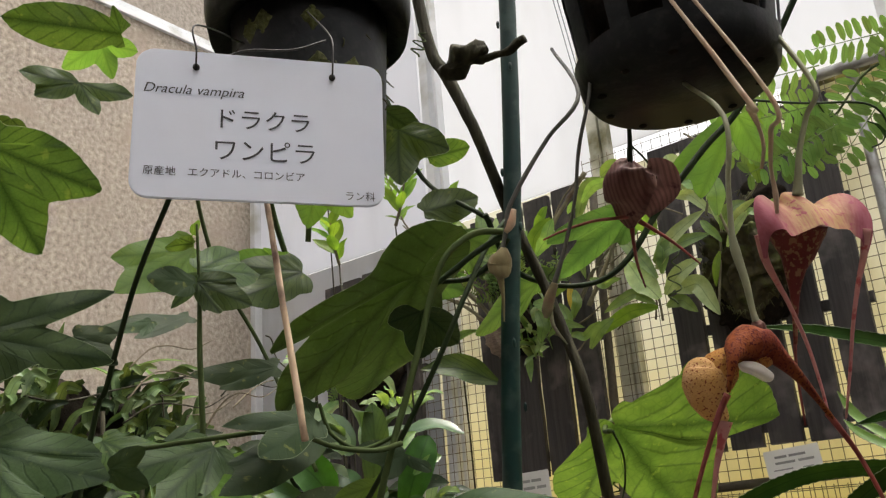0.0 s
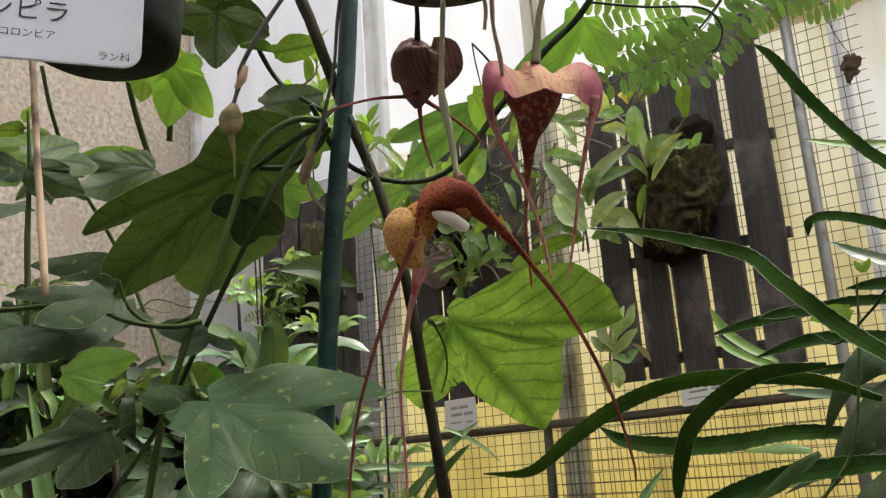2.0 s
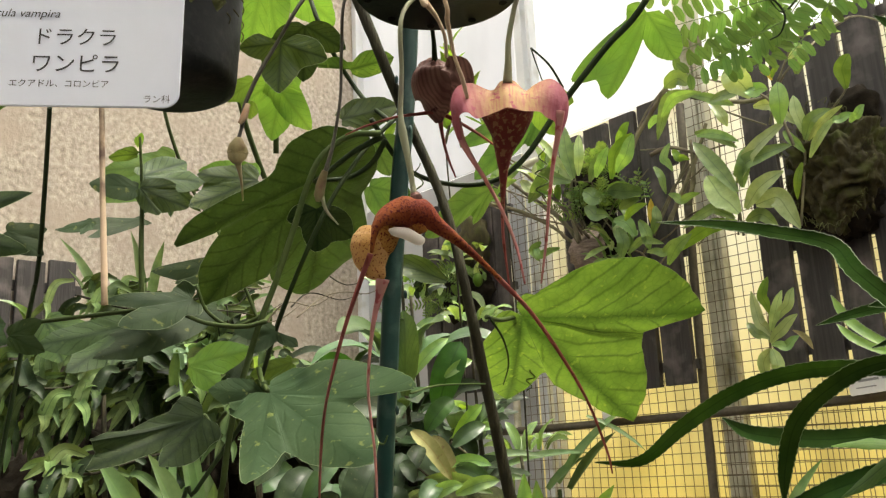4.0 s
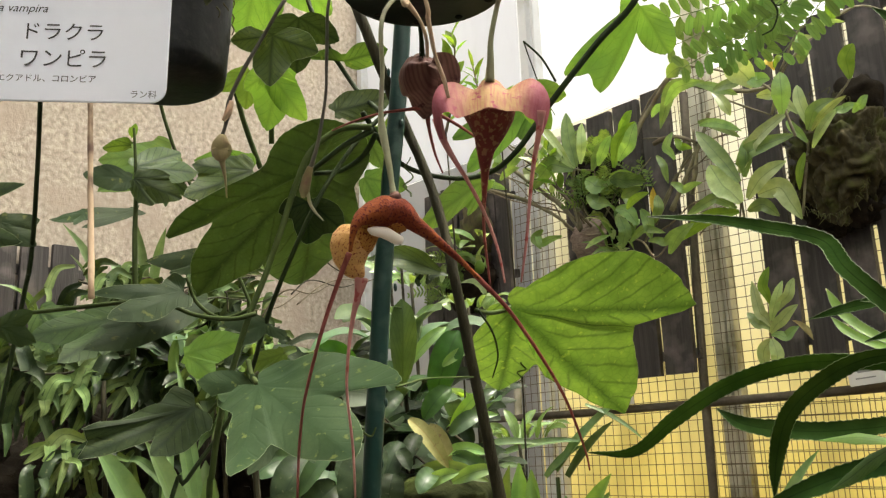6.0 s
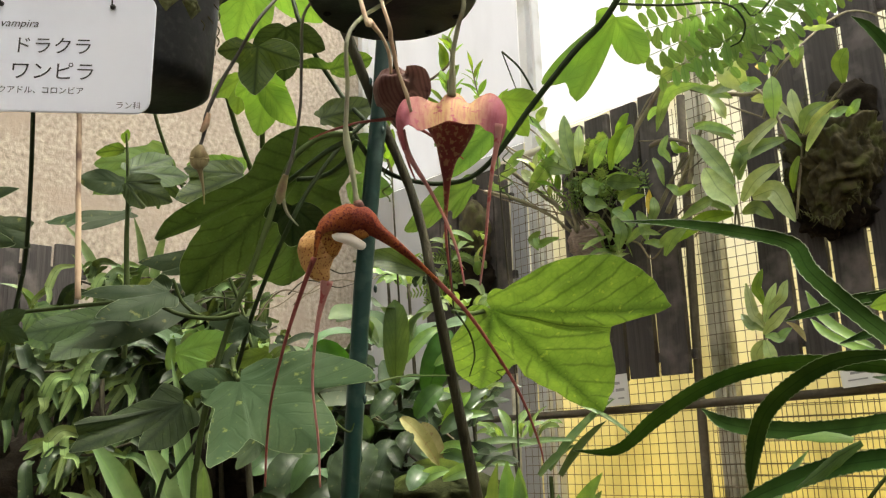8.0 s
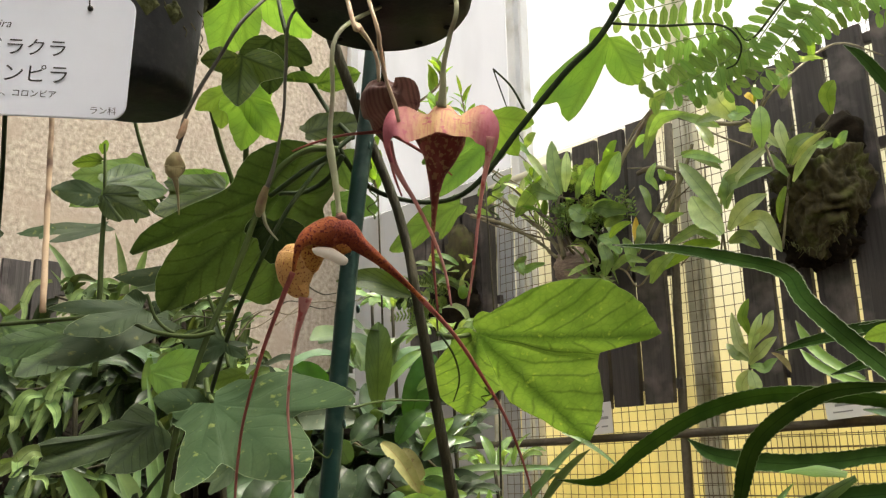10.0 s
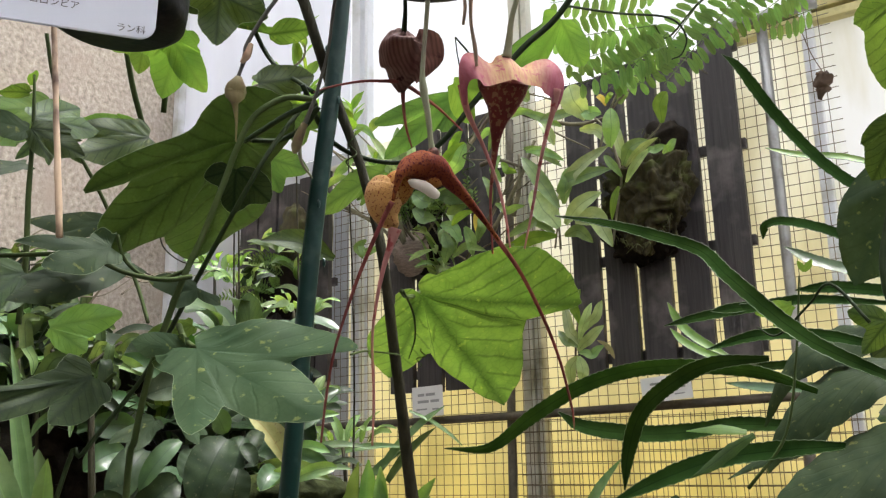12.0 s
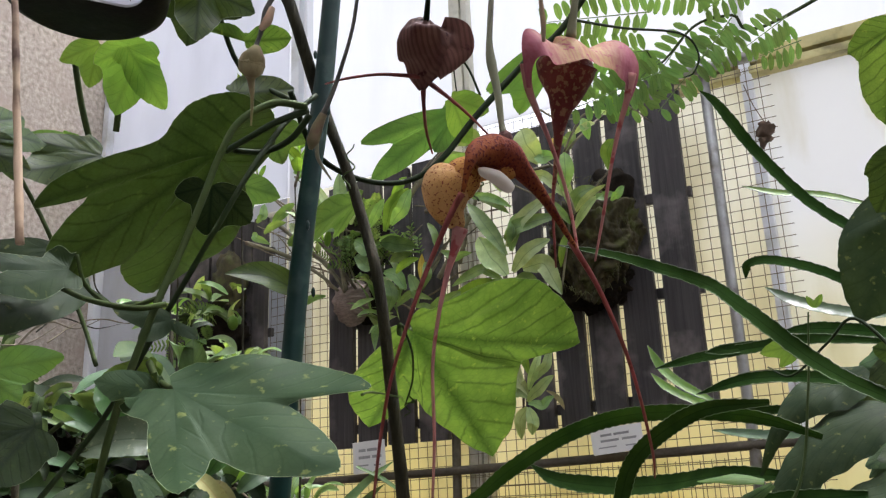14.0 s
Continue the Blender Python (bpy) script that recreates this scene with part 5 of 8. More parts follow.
def pinna(a, b, leaflets, length, wide, parent, droop=0.0):
    """One feather: a stalk from a to b with pairs of small blunt leaflets."""
    a, b = V(a), V(b)
    d = b - a
    n = (CAM_MID - a).normalized()
    n = (n - d.normalized() * n.dot(d.normalized())).normalized()
    s = d.normalized().cross(n)
    pts = [a.lerp(b, q) - V((0, 0, droop * q * q)) for q in (0, 0.33, 0.66, 1)]
    rib = tube("leaf_rib", pts, [0.0006, 0.0003], M_RIB, parent, n=5, sub=3)
    c = spline(pts, 8)
    for i in range(leaflets):
        q = (i + 0.6) / leaflets
        p = c[min(len(c) - 1, int(q * (len(c) - 1)))]
        size = length * (0.75 + 0.4 * math.sin(math.pi * min(1, q * 0.9 + 0.1)))
        for e in (-1, 1):
            t = (s * e + d.normalized() * 0.34 + n * random.uniform(-0.15, 0.15)).normalized()
            w = d.normalized() - t * t.dot(d.normalized())
            w.normalize()
            verts, faces, uv = [], [], []
            for u, h in ((0.05, 0.15), (0.3, 0.9), (0.65, 1.0), (0.92, 0.65), (1.0, 0.1)):
                for k in (-1, 0, 1):
                    verts.append(p + t * (size * u) + w * (wide * h * k) + n * (0.0012 * math.sin(u * 3) - 0.0006 * (k == 0)))
                    uv.append((u, k * 0.3))
            for k in range(4):
                for g in (0, 1):
                    o = 3 * k + g
                    faces.append((o, o + 1, o + 4, o + 3))
            solid("leaflet", verts, faces, L_FINE, rib, "", True, uv)


PINNAE = [
    ((-0.1019, 0.7549, 1.4546), (-0.1731, 0.6877, 1.4326)),
    ((-0.1108, 0.7703, 1.4288), (-0.1795, 0.7052, 1.4082)),
    ((-0.1144, 0.7827, 1.4256), (-0.1798, 0.7258, 1.3929)),
    ((-0.1020, 0.7725, 1.4079), (-0.1659, 0.7198, 1.3682)),
    ((-0.1040, 0.7796, 1.4233), (-0.1506, 0.7497, 1.3718)),
    ((-0.0794, 0.8069, 1.4601), (-0.1354, 0.7778, 1.3800)),
    ((-0.0617, 0.8036, 1.4386), (-0.1103, 0.7763, 1.3747)),
    ((-0.0481, 0.8225, 1.4666), (-0.0835, 0.8042, 1.4161)),
    ((-0.0442, 0.8441, 1.4606), (-0.0766, 0.8226, 1.4265)),
    ((-0.0060, 0.8513, 1.4689), (-0.0439, 0.8240, 1.4347)),
    ((0.0002, 0.8777, 1.4564), (-0.0336, 0.8491, 1.4372)),
    ((-0.0532, 0.8215, 1.4947), (-0.1077, 0.7700, 1.4780)),
    ((-0.0254, 0.8205, 1.4958), (-0.0664, 0.7899, 1.4616)),
]
for a, b in PINNAE:
    pinna(a, b, max(6, round((V(b) - V(a)).length / 0.0088)), 0.0165, 0.0034, acacia)
tube("branch", [(0.25, 0.95, 1.62), (-0.0087, 0.8613, 1.4745), (-0.0477, 0.8222, 1.4688), (-0.0757, 0.7978, 1.4547), (-0.1049, 0.7803, 1.4189), (-0.1124, 0.7686, 1.4289)], [0.002, 0.0015, 0.0012, 0.0009, 0.0006], M_STEM, acacia, n=6)
# ---- petals ----
def petal_material(name, near, far, spot, amount, scale=220, rough=0.5, through=0.3, stripes=0.0, veins=0.0, ends=None):
    m, n, l, p, out = nodes_of(name)
    tc = n.new("ShaderNodeTexCoord")
    big = n.new("ShaderNodeTexNoise")
    big.inputs["Scale"].default_value, big.inputs["Detail"].default_value = 60, 5
    l.new(tc.outputs["Object"], big.inputs["Vector"])
    r = ramp(n, [(0.32, near), (0.68, far)])
    l.new(big.outputs["Fac"], r.inputs[0])
    sp = n.new("ShaderNodeTexNoise")
    sp.inputs["Scale"].default_value, sp.inputs["Detail"].default_value = scale, 3
    l.new(tc.outputs["Object"], sp.inputs["Vector"])
    sr = ramp(n, [(0.62 - 0.2 * amount, (0, 0, 0)), (0.68 - 0.2 * amount, (1, 1, 1))])
    l.new(sp.outputs["Fac"], sr.inputs[0])
    mx = n.new("ShaderNodeMix")
    mx.data_type = "RGBA"
    l.new(sr.outputs[0], mx.inputs["Factor"])
    l.new(r.outputs[0], mx.inputs["A"])
    mx.inputs["B"].default_value = (*spot, 1)
    col = mx.outputs["Result"]
    if stripes:
        wv = n.new("ShaderNodeTexWave")
        wv.inputs["Scale"].default_value, wv.inputs["Distortion"].default_value = stripes, 1.2
        l.new(tc.outputs["Object"], wv.inputs["Vector"])
        wr = ramp(n, [(0.4, (0, 0, 0)), (0.8, (0.4, 0.4, 0.4))])
        l.new(wv.outputs["Fac"], wr.inputs[0])
        m3 = n.new("ShaderNodeMix")
        m3.data_type = "RGBA"
        l.new(wr.outputs[0], m3.inputs["Factor"])
        l.new(col, m3.inputs["A"])
        m3.inputs["B"].default_value = (*spot, 1)
        col = m3.outputs["Result"]
    if ends:
        sep = n.new("ShaderNodeSeparateXYZ")
        l.new(tc.outputs["UV"], sep.inputs[0])
        er = ramp(n, [(0.16, (1, 1, 1)), (0.34, (0, 0, 0)), (0.66, (0, 0, 0)), (0.80, (1, 1, 1))])
        l.new(sep.outputs[0], er.inputs[0])
        m5 = n.new("ShaderNodeMix")
        m5.data_type = "RGBA"
        l.new(er.outputs[0], m5.inputs["Factor"])
        l.new(col, m5.inputs["A"])
        m5.inputs["B"].default_value = (*ends, 1)
        col = m5.outputs["Result"]
    if veins:
        mp = n.new("ShaderNodeMapping")
        mp.inputs["Scale"].default_value = (veins, 2.5, 1)
        l.new(tc.outputs["UV"], mp.inputs["Vector"])
        vn = n.new("ShaderNodeTexNoise")
        vn.inputs["Scale"].default_value, vn.inputs["Detail"].default_value = 1.0, 4
        l.new(mp.outputs[0], vn.inputs["Vector"])
        vr = ramp(n, [(0.45, (0, 0, 0)), (0.62, (0.55, 0.55, 0.55))])
        l.new(vn.outputs["Fac"], vr.inputs[0])
        m4 = n.new("ShaderNodeMix")
        m4.data_type = "RGBA"
        l.new(vr.outputs[0], m4.inputs["Factor"])
        l.new(col, m4.inputs["A"])
        m4.inputs["B"].default_value = (*spot, 1)
        col = m4.outputs["Result"]
    l.new(col, p.inputs["Base Color"])
    p.inputs["Roughness"].default_value = rough
    p.inputs["Specular IOR Level"].default_value = 0.12
    b = n.new("ShaderNodeBump")
    b.inputs["Strength"].default_value, b.inputs["Distance"].default_value = 0.5, 0.0008
    l.new(sp.outputs["Fac"], b.inputs["Height"])
    l.new(b.outputs[0], p.inputs["Normal"])
    tr = n.new("ShaderNodeBsdfTranslucent")
    l.new(col, tr.inputs[0])
    ms = n.new("ShaderNodeMixShader")
    ms.inputs[0].default_value = through
    l.new(p.outputs[0], ms.inputs[1])
    l.new(tr.outputs[0], ms.inputs[2])
    l.new(ms.outputs[0], out.inputs[0])
    return m


P_HOOD = petal_material("rust_red_petal", (0.14, 0.024, 0.012), (0.29, 0.085, 0.022), (0.085, 0.011, 0.010), 0.42, 1100, rough=0.7, through=0.12)
P_CUP = petal_material("spotted_peach_petal", (0.64, 0.40, 0.20), (0.55, 0.30, 0.08), (0.20, 0.045, 0.022), 0.17, 1250, rough=0.65, through=0.2)
P_THROAT = petal_material("spotted_orange_throat", (0.42, 0.17, 0.04), (0.55, 0.30, 0.08), (0.15, 0.022, 0.015), 0.34, 1250, rough=0.65, through=0.2)
P_TAIL = petal_material("crimson_tail", (0.19, 0.045, 0.042), (0.33, 0.10, 0.085), (0.2, 0.05, 0.04), 0.2, 200)
P_PINKTAIL = petal_material("rose_tail", (0.46, 0.19, 0.19), (0.56, 0.29, 0.26), (0.4, 0.1, 0.1), 0.2, 200)
P_PINK = petal_material("rose_tan_petal", (0.36, 0.21, 0.10), (0.44, 0.29, 0.15), (0.30, 0.08, 0.10), 0.10, 300, rough=0.65, through=0.25, veins=46, ends=(0.36, 0.115, 0.15))
P_FUNNEL = petal_material("maroon_mottled_petal", (0.11, 0.022, 0.022), (0.20, 0.045, 0.035), (0.27, 0.14, 0.075), 0.46, 520, through=0.15)
P_POUCH = petal_material("striped_maroon_petal", (0.13, 0.055, 0.050), (0.24, 0.130, 0.100), (0.055, 0.016, 0.018), 0.0, 150, through=0.15, stripes=150.0)
P_LIP = petal_material("white_lip", (0.82, 0.76, 0.68), (0.88, 0.84, 0.80), (0.8, 0.6, 0.5), 0.0, 100)

# ---- pots ----
def net_pot(name, c, r0, r1, h, label, slots, fill, rim=0.004, seg=60):
    pot = thing(name, (c[0], c[1], c[2]), label, "plant pot", "hanging pots")
    zs = [0.0, 0.006, 0.009, 0.014, h * 0.80, h * 0.84, h - 0.006, h]
    prof = [(r0 * 0.93, 0.0), (r0, 0.004)] + [(r0 + (r1 - r0) * z / h, z) for z in zs[2:]]
    per = seg // slots

    def gap(i, k):
        return i == 3 and (k % per) < per - 2 and slots > 0
    v, f = lathe_data(c, prof, seg, gap)
    n0 = len(v)
    v2, f2 = lathe_data(c, [(r - 0.0016, z + 0.001) for r, z in prof][::-1], seg, lambda i, k: gap(len(prof) - 2 - i, k))
    v += v2
    f += [tuple(q + n0 for q in face) for face in f2]
    f.append(tuple(range(seg - 1, -1, -1)))
    solid("wall", v, f, M_POT, pot, "", True)
    v, f = lathe_data(c, [(r1, h - 0.004), (r1 + rim, h - 0.004), (r1 + rim, h + 0.001), (r1 - 0.002, h + 0.001)], seg)
    solid("rim", v, f, M_POT, pot)
    v, f = ball_data((c[0], c[1], c[2] + h * 0.5), (r0 * 0.95, r0 * 0.95, h * 0.46), 0.10, 90, 36, 20)
    solid("planting_mix", v, f, fill, pot, "dark moss filling")
    return pot


POT_B = V((-0.084, 0.378, 1.281))
pot_b = net_pot("hanging_pot", POT_B, 0.0394, 0.050, 0.085, "black plastic net pot with slots hanging over the flowers", 12, M_FIBRE)
for k in range(10):
    w = k * 0.63
    v, f = ball_data(POT_B + V((math.cos(w) * 0.032, math.sin(w) * 0.032, -0.0003)), (0.002, 0.002, 0.0006), seg=8, rings=4)
    solid("drain_hole", v, f, M_FIBRE, pot_b)
tube("hanger_wire", [POT_B + V((0.05, 0, 0.085)), POT_B + V((0.02, 0, 0.26)), POT_B + V((0, 0, 0.45)), POT_B + V((0, 0, 1.82))], [0.0009, 0.0009], M_WIREBLACK, pot_b, n=5)
tube("hanger_wire", [POT_B + V((-0.05, 0, 0.085)), POT_B + V((-0.02, 0, 0.26)), POT_B + V((0, 0, 0.45))], [0.0009, 0.0009], M_WIREBLACK, pot_b, n=5)

POT_A = V((-0.250, 0.333, 1.272))
pot_a = thing("hanging_pot", POT_A, "black plastic net pot with moss in its holes behind the label", "plant pot", "hanging pots")
v, f = lathe_data(POT_A, [(0.0285, 0.009), (0.0335, 0.012), (0.0345, 0.018), (0.0355, 0.034), (0.0385, 0.085), (0.0395, 0.105), (0.0375, 0.105), (0.034, 0.034), (0.030, 0.013)], 56)
f.append(tuple(range(55, -1, -1)))
solid("wall", v, f, M_POT, pot_a)
v, f = lathe_data(POT_A, [(0.039, 0.092), (0.049, 0.086), (0.0515, 0.098), (0.0525, 0.125), (0.049, 0.125), (0.039, 0.100)], 56)
solid("rim", v, f, M_POT, pot_a, "wide glossy black collar")
for k in range(14):
    w = k * 0.90 + 0.2
    z = 0.028 + 0.024 * (k % 3)
    if k < 3:
        w, z = ((-1.37, 0.078), (-0.73, 0.076), (-0.2, 0.052))[k]
    r = 0.0352 + 0.003 * z / 0.08
    d = V((math.cos(w), math.sin(w), 0))
    s = V((-d.y, d.x, 0))
    v, f = [], []
    for p in range(13):
        for q in range(13):
            x, y = (p - 6) / 6, (q - 6) / 6
            g = V(((x + y) * 0.5 * 0.0066, (x - y) * 0.5 * 0.0088, 0))
            edge = min(1.0, 2.2 * (1 - max(abs(x), abs(y))))
            v.append(POT_A + d * (r - 0.0012 + 0.0022 * edge + 0.0022 * edge * noise.noise(V((g.x * 700 + k * 5, g.y * 700, k)))) + s * g.x + V((0, 0, z + g.y)))
    for p in range(12):
        for q in range(12):
            o = p * 13 + q
            f.append((o, o + 1, o + 14, o + 13))
    solid("moss_tuft", v, f, M_MOSS, pot_a, "olive moss showing in a hole")
for k in range(26):
    w = random.uniform(0, 6.28)
    d = V((math.cos(w), math.sin(w), 0))
    z = random.uniform(0.040, 0.08)
    a = POT_A + d * 0.0355 + V((0, 0, z))
    tube("root", [a, a + d * 0.003 + V((0, 0, -0.004)), a + d * 0.003 + V((random.uniform(-1, 1) * 0.003, 0, -0.007))], [0.0005, 0.0004, 0.0003], M_BARKMOSS, pot_a, n=4, sub=3)
v, f = ball_data(POT_A + V((0, 0, 0.07)), (0.034, 0.034, 0.055), 0.1, 90, 30, 16)
solid("planting_mix", v, f, M_MOSS, pot_a)
tube("hanger_wire", [POT_A + V((0.04, 0.0, 0.12)), POT_A + V((0.01, 0, 0.3)), POT_A + V((0, 0, 0.5)), POT_A + V((0, 0, 1.83))], [0.0009, 0.0009], M_WIREBLACK, pot_a, n=5)

# ---- the plant label ----
LC = V((-0.2109, 0.2683, 1.2736))
LX, LY, LN = V((0.6071, 0.7942, -0.0262)), V((0.0356, 0.0057, 0.9993)), V((0.7938, -0.6076, -0.0248))
LW, LH = 0.0958, 0.0620
LM = Matrix((LX, LY, LN)).transposed().to_4x4()
LM.translation = LC


def label_plate(name, m, w, h, r, thick, material, holes=()):
    bm = bmesh.new()
    ring = []
    for cx, cy, a0 in ((w / 2 - r, h / 2 - r, 0), (-w / 2 + r, h / 2 - r, 90), (-w / 2 + r, -h / 2 + r, 180), (w / 2 - r, -h / 2 + r, 270)):
        for k in range(9):
            a = radians(a0 + 90 * k / 8)
            ring.append(bm.verts.new((cx + r * math.cos(a), cy + r * math.sin(a), 0)))
    face = bm.faces.new(ring)
    ext = bmesh.ops.extrude_face_region(bm, geom=[face])
    for g in ext["geom"]:
        if isinstance(g, bmesh.types.BMVert):
            g.co.z -= thick
    bmesh.ops.recalc_face_normals(bm, faces=bm.faces[:])
    bmesh.ops.bevel(bm, geom=[e for e in bm.edges if abs(e.verts[0].co.z - e.verts[1].co.z) < 1e-7], offset=thick * 0.25, segments=2, affect="EDGES")
    bm.transform(m)
    return bm


plant_label = thing("plant_label", LC - LY * LH / 2, "white plastic plant label with dark printed lettering", "plant label")
part("plate", label_plate("plate", LM, LW, LH, 0.0072, 0.0014, M_LABEL), M_LABEL, plant_label)


def lettering(text, u0, u1, v, m, parent, w, h, shear=0.0, lift=0.0003, bold=0.0):
    """Raised printed letters, fitted between two fractions of the label's width."""
    cu = bpy.data.curves.new("letters", "FONT")
    cu.body, cu.shear, cu.offset = text, shear, bold
    cu.align_y = "CENTER"
    tmp = bpy.data.objects.new("letters", cu)
    scene.collection.objects.link(tmp)
    bpy.context.view_layer.update()
    me = bpy.data.meshes.new_from_object(tmp.evaluated_get(bpy.context.evaluated_depsgraph_get()))
    bpy.data.objects.remove(tmp)
    co = np.array([q.co[:] for q in me.vertices])
    lo, hi = co.min(0), co.max(0)
    s = (u1 - u0) * w / (hi[0] - lo[0])
    place_m = m @ Matrix.Translation(((u0 - 0.5) * w - lo[0] * s, (0.5 - v) * h - (lo[1] + hi[1]) / 2 * s, lift)) @ Matrix.Diagonal((s, s, s, 1))
    me.transform(place_m)
    me.materials.append(M_INK)
    ob = place(new("lettering", me), parent)
    return ob


lettering("Dracula vampira", 0.035, 0.425, 0.285, LM, plant_label, LW, LH, 0.28)
lettering("ドラクラ", 0.335, 0.690, 0.455, LM, plant_label, LW, LH, 0, bold=0.0)
lettering("ワンピラ", 0.318, 0.712, 0.665, LM, plant_label, LW, LH, 0, bold=0.0)
lettering("原産地　エクアドル、コロンビア", 0.050, 0.672, 0.825, LM, plant_label, LW, LH, 0)
lettering("ラン科", 0.838, 0.958, 0.935, LM, plant_label, LW, LH, 0)
for u in (0.232, 0.785):
    c = LM @ V(((u - 0.5) * LW, (0.5 - 0.115) * LH, 0.0004))
    v, f = ball_data(c, (0.0014, 0.0014, 0.0014), seg=10, rings=6)
    solid("eyelet", v, f, M_WIREBLACK, plant_label)
    top = c + V((-0.001, 0.001, 0.020))
    tube("wire", [c + LN * 0.001 + LY * -0.0006, c + LN * 0.0022 + LY * 0.006, top, POT_A + V((0.03 if u > 0.5 else -0.01, -0.03, 0.075))], [0.0004, 0.0004], M_WIREBLACK, plant_label, n=5)
ca = LM @ V(((0.44 - 0.5) * LW, (0.5 + 0.02) * LH, 0.002))
tube("wire", [LM @ V(((0.35 - 0.5) * LW, 0.5 * LH, -0.002)), ca, LM @ V(((0.62 - 0.5) * LW, 0.56 * LH, 0.001)), LM @ V(((0.76 - 0.5) * LW, 0.66 * LH, 0))], [0.0005, 0.0005], M_WIREBLACK, plant_label, n=5)

stick = tube("bamboo_stick", [(-0.2475, 0.2935, 1.315), (-0.2350, 0.291, 1.255), (-0.2132, 0.2888, 1.1545)], [0.0012, 0.0013, 0.0014], M_STICK, n=8, sub=14, lump=0.35)
tagged(stick, "thin split bamboo stick with dark nodes hanging down", "stick")

# ---- orchid flowers on the hanging pot ----
def flower_stem(parent, pts, rads, material, label=""):
    return tube("stem", pts, rads, material, parent, label, n=7, lump=0.1)


fl1 = thing("orchid_flower", (-0.058, 0.337, 1.17), "rust-red and yellow spotted orchid flower with long tails", "orchid flower", "orchid flowers")
flower_stem(fl1, [POT_B + V((0.003, -0.004, 0.0)), (-0.0557, 0.3330, 1.2422), (-0.0588, 0.3337, 1.2187), (-0.0606, 0.3340, 1.2039), (-0.0609, 0.3349, 1.1966), (-0.0601, 0.3363, 1.1869), (-0.0602, 0.3380, 1.1776), (-0.0598, 0.3383, 1.1737)], [0.0009, 0.0009, 0.0009, 0.0010, 0.0016, 0.0012, 0.0010, 0.0013], M_PALESTEM)
def arch(name, rows, material, parent, label="", cols=10):
    """A petal spanned between two lines."""
    la, lb, bulge = rows
    a, b = spline(la, 5), spline(lb, 5)
    n = min(len(a), len(b))
    verts, faces, uv = [], [], []
    for i in range(n):
        out = (CAM_MID - a[i]).normalized() * 0.7 + V((0, 0, 0.5))
        for k in range(cols + 1):
            q = k / cols
            verts.append(a[i].lerp(b[i], q) + out * (bulge * math.sin(math.pi * q) * math.sin(math.pi * min(1, (i + 1) / n))))
            uv.append((i / n, q - 0.5))
    for i in range(n - 1):
        for k in range(cols):
            o = i * (cols + 1) + k
            faces.append((o, o + 1, o + cols + 2, o + cols + 1))
    return solid(name, verts, faces, material, parent, label, True, uv)


tube("hood", [(-0.0676, 0.3244, 1.1518), (-0.0659, 0.3242, 1.1571), (-0.0647, 0.3253, 1.1618), (-0.0647, 0.3300, 1.1655), (-0.0635, 0.3366, 1.1674), (-0.0605, 0.3416, 1.1670), (-0.0577, 0.3460, 1.1631), (-0.0553, 0.3534, 1.1580), (-0.0537, 0.3637, 1.1512), (-0.0522, 0.3723, 1.1445)], [0.0006, 0.0010, 0.0019, 0.0037, 0.0060, 0.0054, 0.0031, 0.0019, 0.0011, 0.0007], P_HOOD, fl1, "rust-red hood freckled with maroon, drawn out to a tail", n=22, sub=6, lump=0.06)
tube("cup", [(-0.0751, 0.3314, 1.1643), (-0.0756, 0.3313, 1.1630), (-0.0763, 0.3314, 1.1605), (-0.0766, 0.3310, 1.1567), (-0.0764, 0.3312, 1.1524), (-0.0756, 0.3320, 1.1486), (-0.0740, 0.3332, 1.1459), (-0.0737, 0.3340, 1.1445)], [0.0013, 0.0048, 0.0067, 0.0074, 0.0065, 0.0046, 0.0023, 0.0009], P_CUP, fl1, "peach-yellow cup with dark spots", n=26, sub=6, lump=0.05)
tube("throat", [(-0.0766, 0.3327, 1.1530), (-0.0746, 0.3332, 1.1574), (-0.0719, 0.3346, 1.1613), (-0.0691, 0.3375, 1.1636), (-0.0641, 0.3393, 1.1632), (-0.0607, 0.3419, 1.1619), (-0.0594, 0.3436, 1.1611)], [0.0041, 0.0060, 0.0058, 0.0041, 0.0033, 0.0027, 0.0008], P_THROAT, fl1, "spotted orange throat under the hood", n=22, sub=6, lump=0.06)
tube("ovary", [(-0.0598, 0.3381, 1.1742), (-0.0598, 0.3386, 1.1732), (-0.0597, 0.3390, 1.1720), (-0.0604, 0.3405, 1.1704)], [0.0012, 0.0021, 0.0024, 0.0018], P_POUCH, fl1, "dark swollen joint under the stem", n=12)
LIP_A, LIP_B = V((-0.0650, 0.3303, 1.1604)), V((-0.0596, 0.3421, 1.1564))
tube("lip", [LIP_A, LIP_A.lerp(LIP_B, 0.15), LIP_A.lerp(LIP_B, 0.5) + V((0, 0, 0.0007)), LIP_A.lerp(LIP_B, 0.8), LIP_A.lerp(LIP_B, 0.95), LIP_B], [0.0004, 0.0016, 0.0022, 0.0021, 0.0015, 0.0004], P_LIP, fl1, "small white lip", n=14, lump=0.12)
tube("tail", [(-0.0678, 0.3242, 1.1514), (-0.0719, 0.3237, 1.1449), (-0.0790, 0.3217, 1.1295), (-0.0846, 0.3206, 1.1159), (-0.0902, 0.3200, 1.1008), (-0.0946, 0.3209, 1.0857), (-0.0986, 0.3227, 1.0685)], [0.0011, 0.0009, 0.0007, 0.0006, 0.0005, 0.0005, 0.0004], P_TAIL, fl1, n=8)
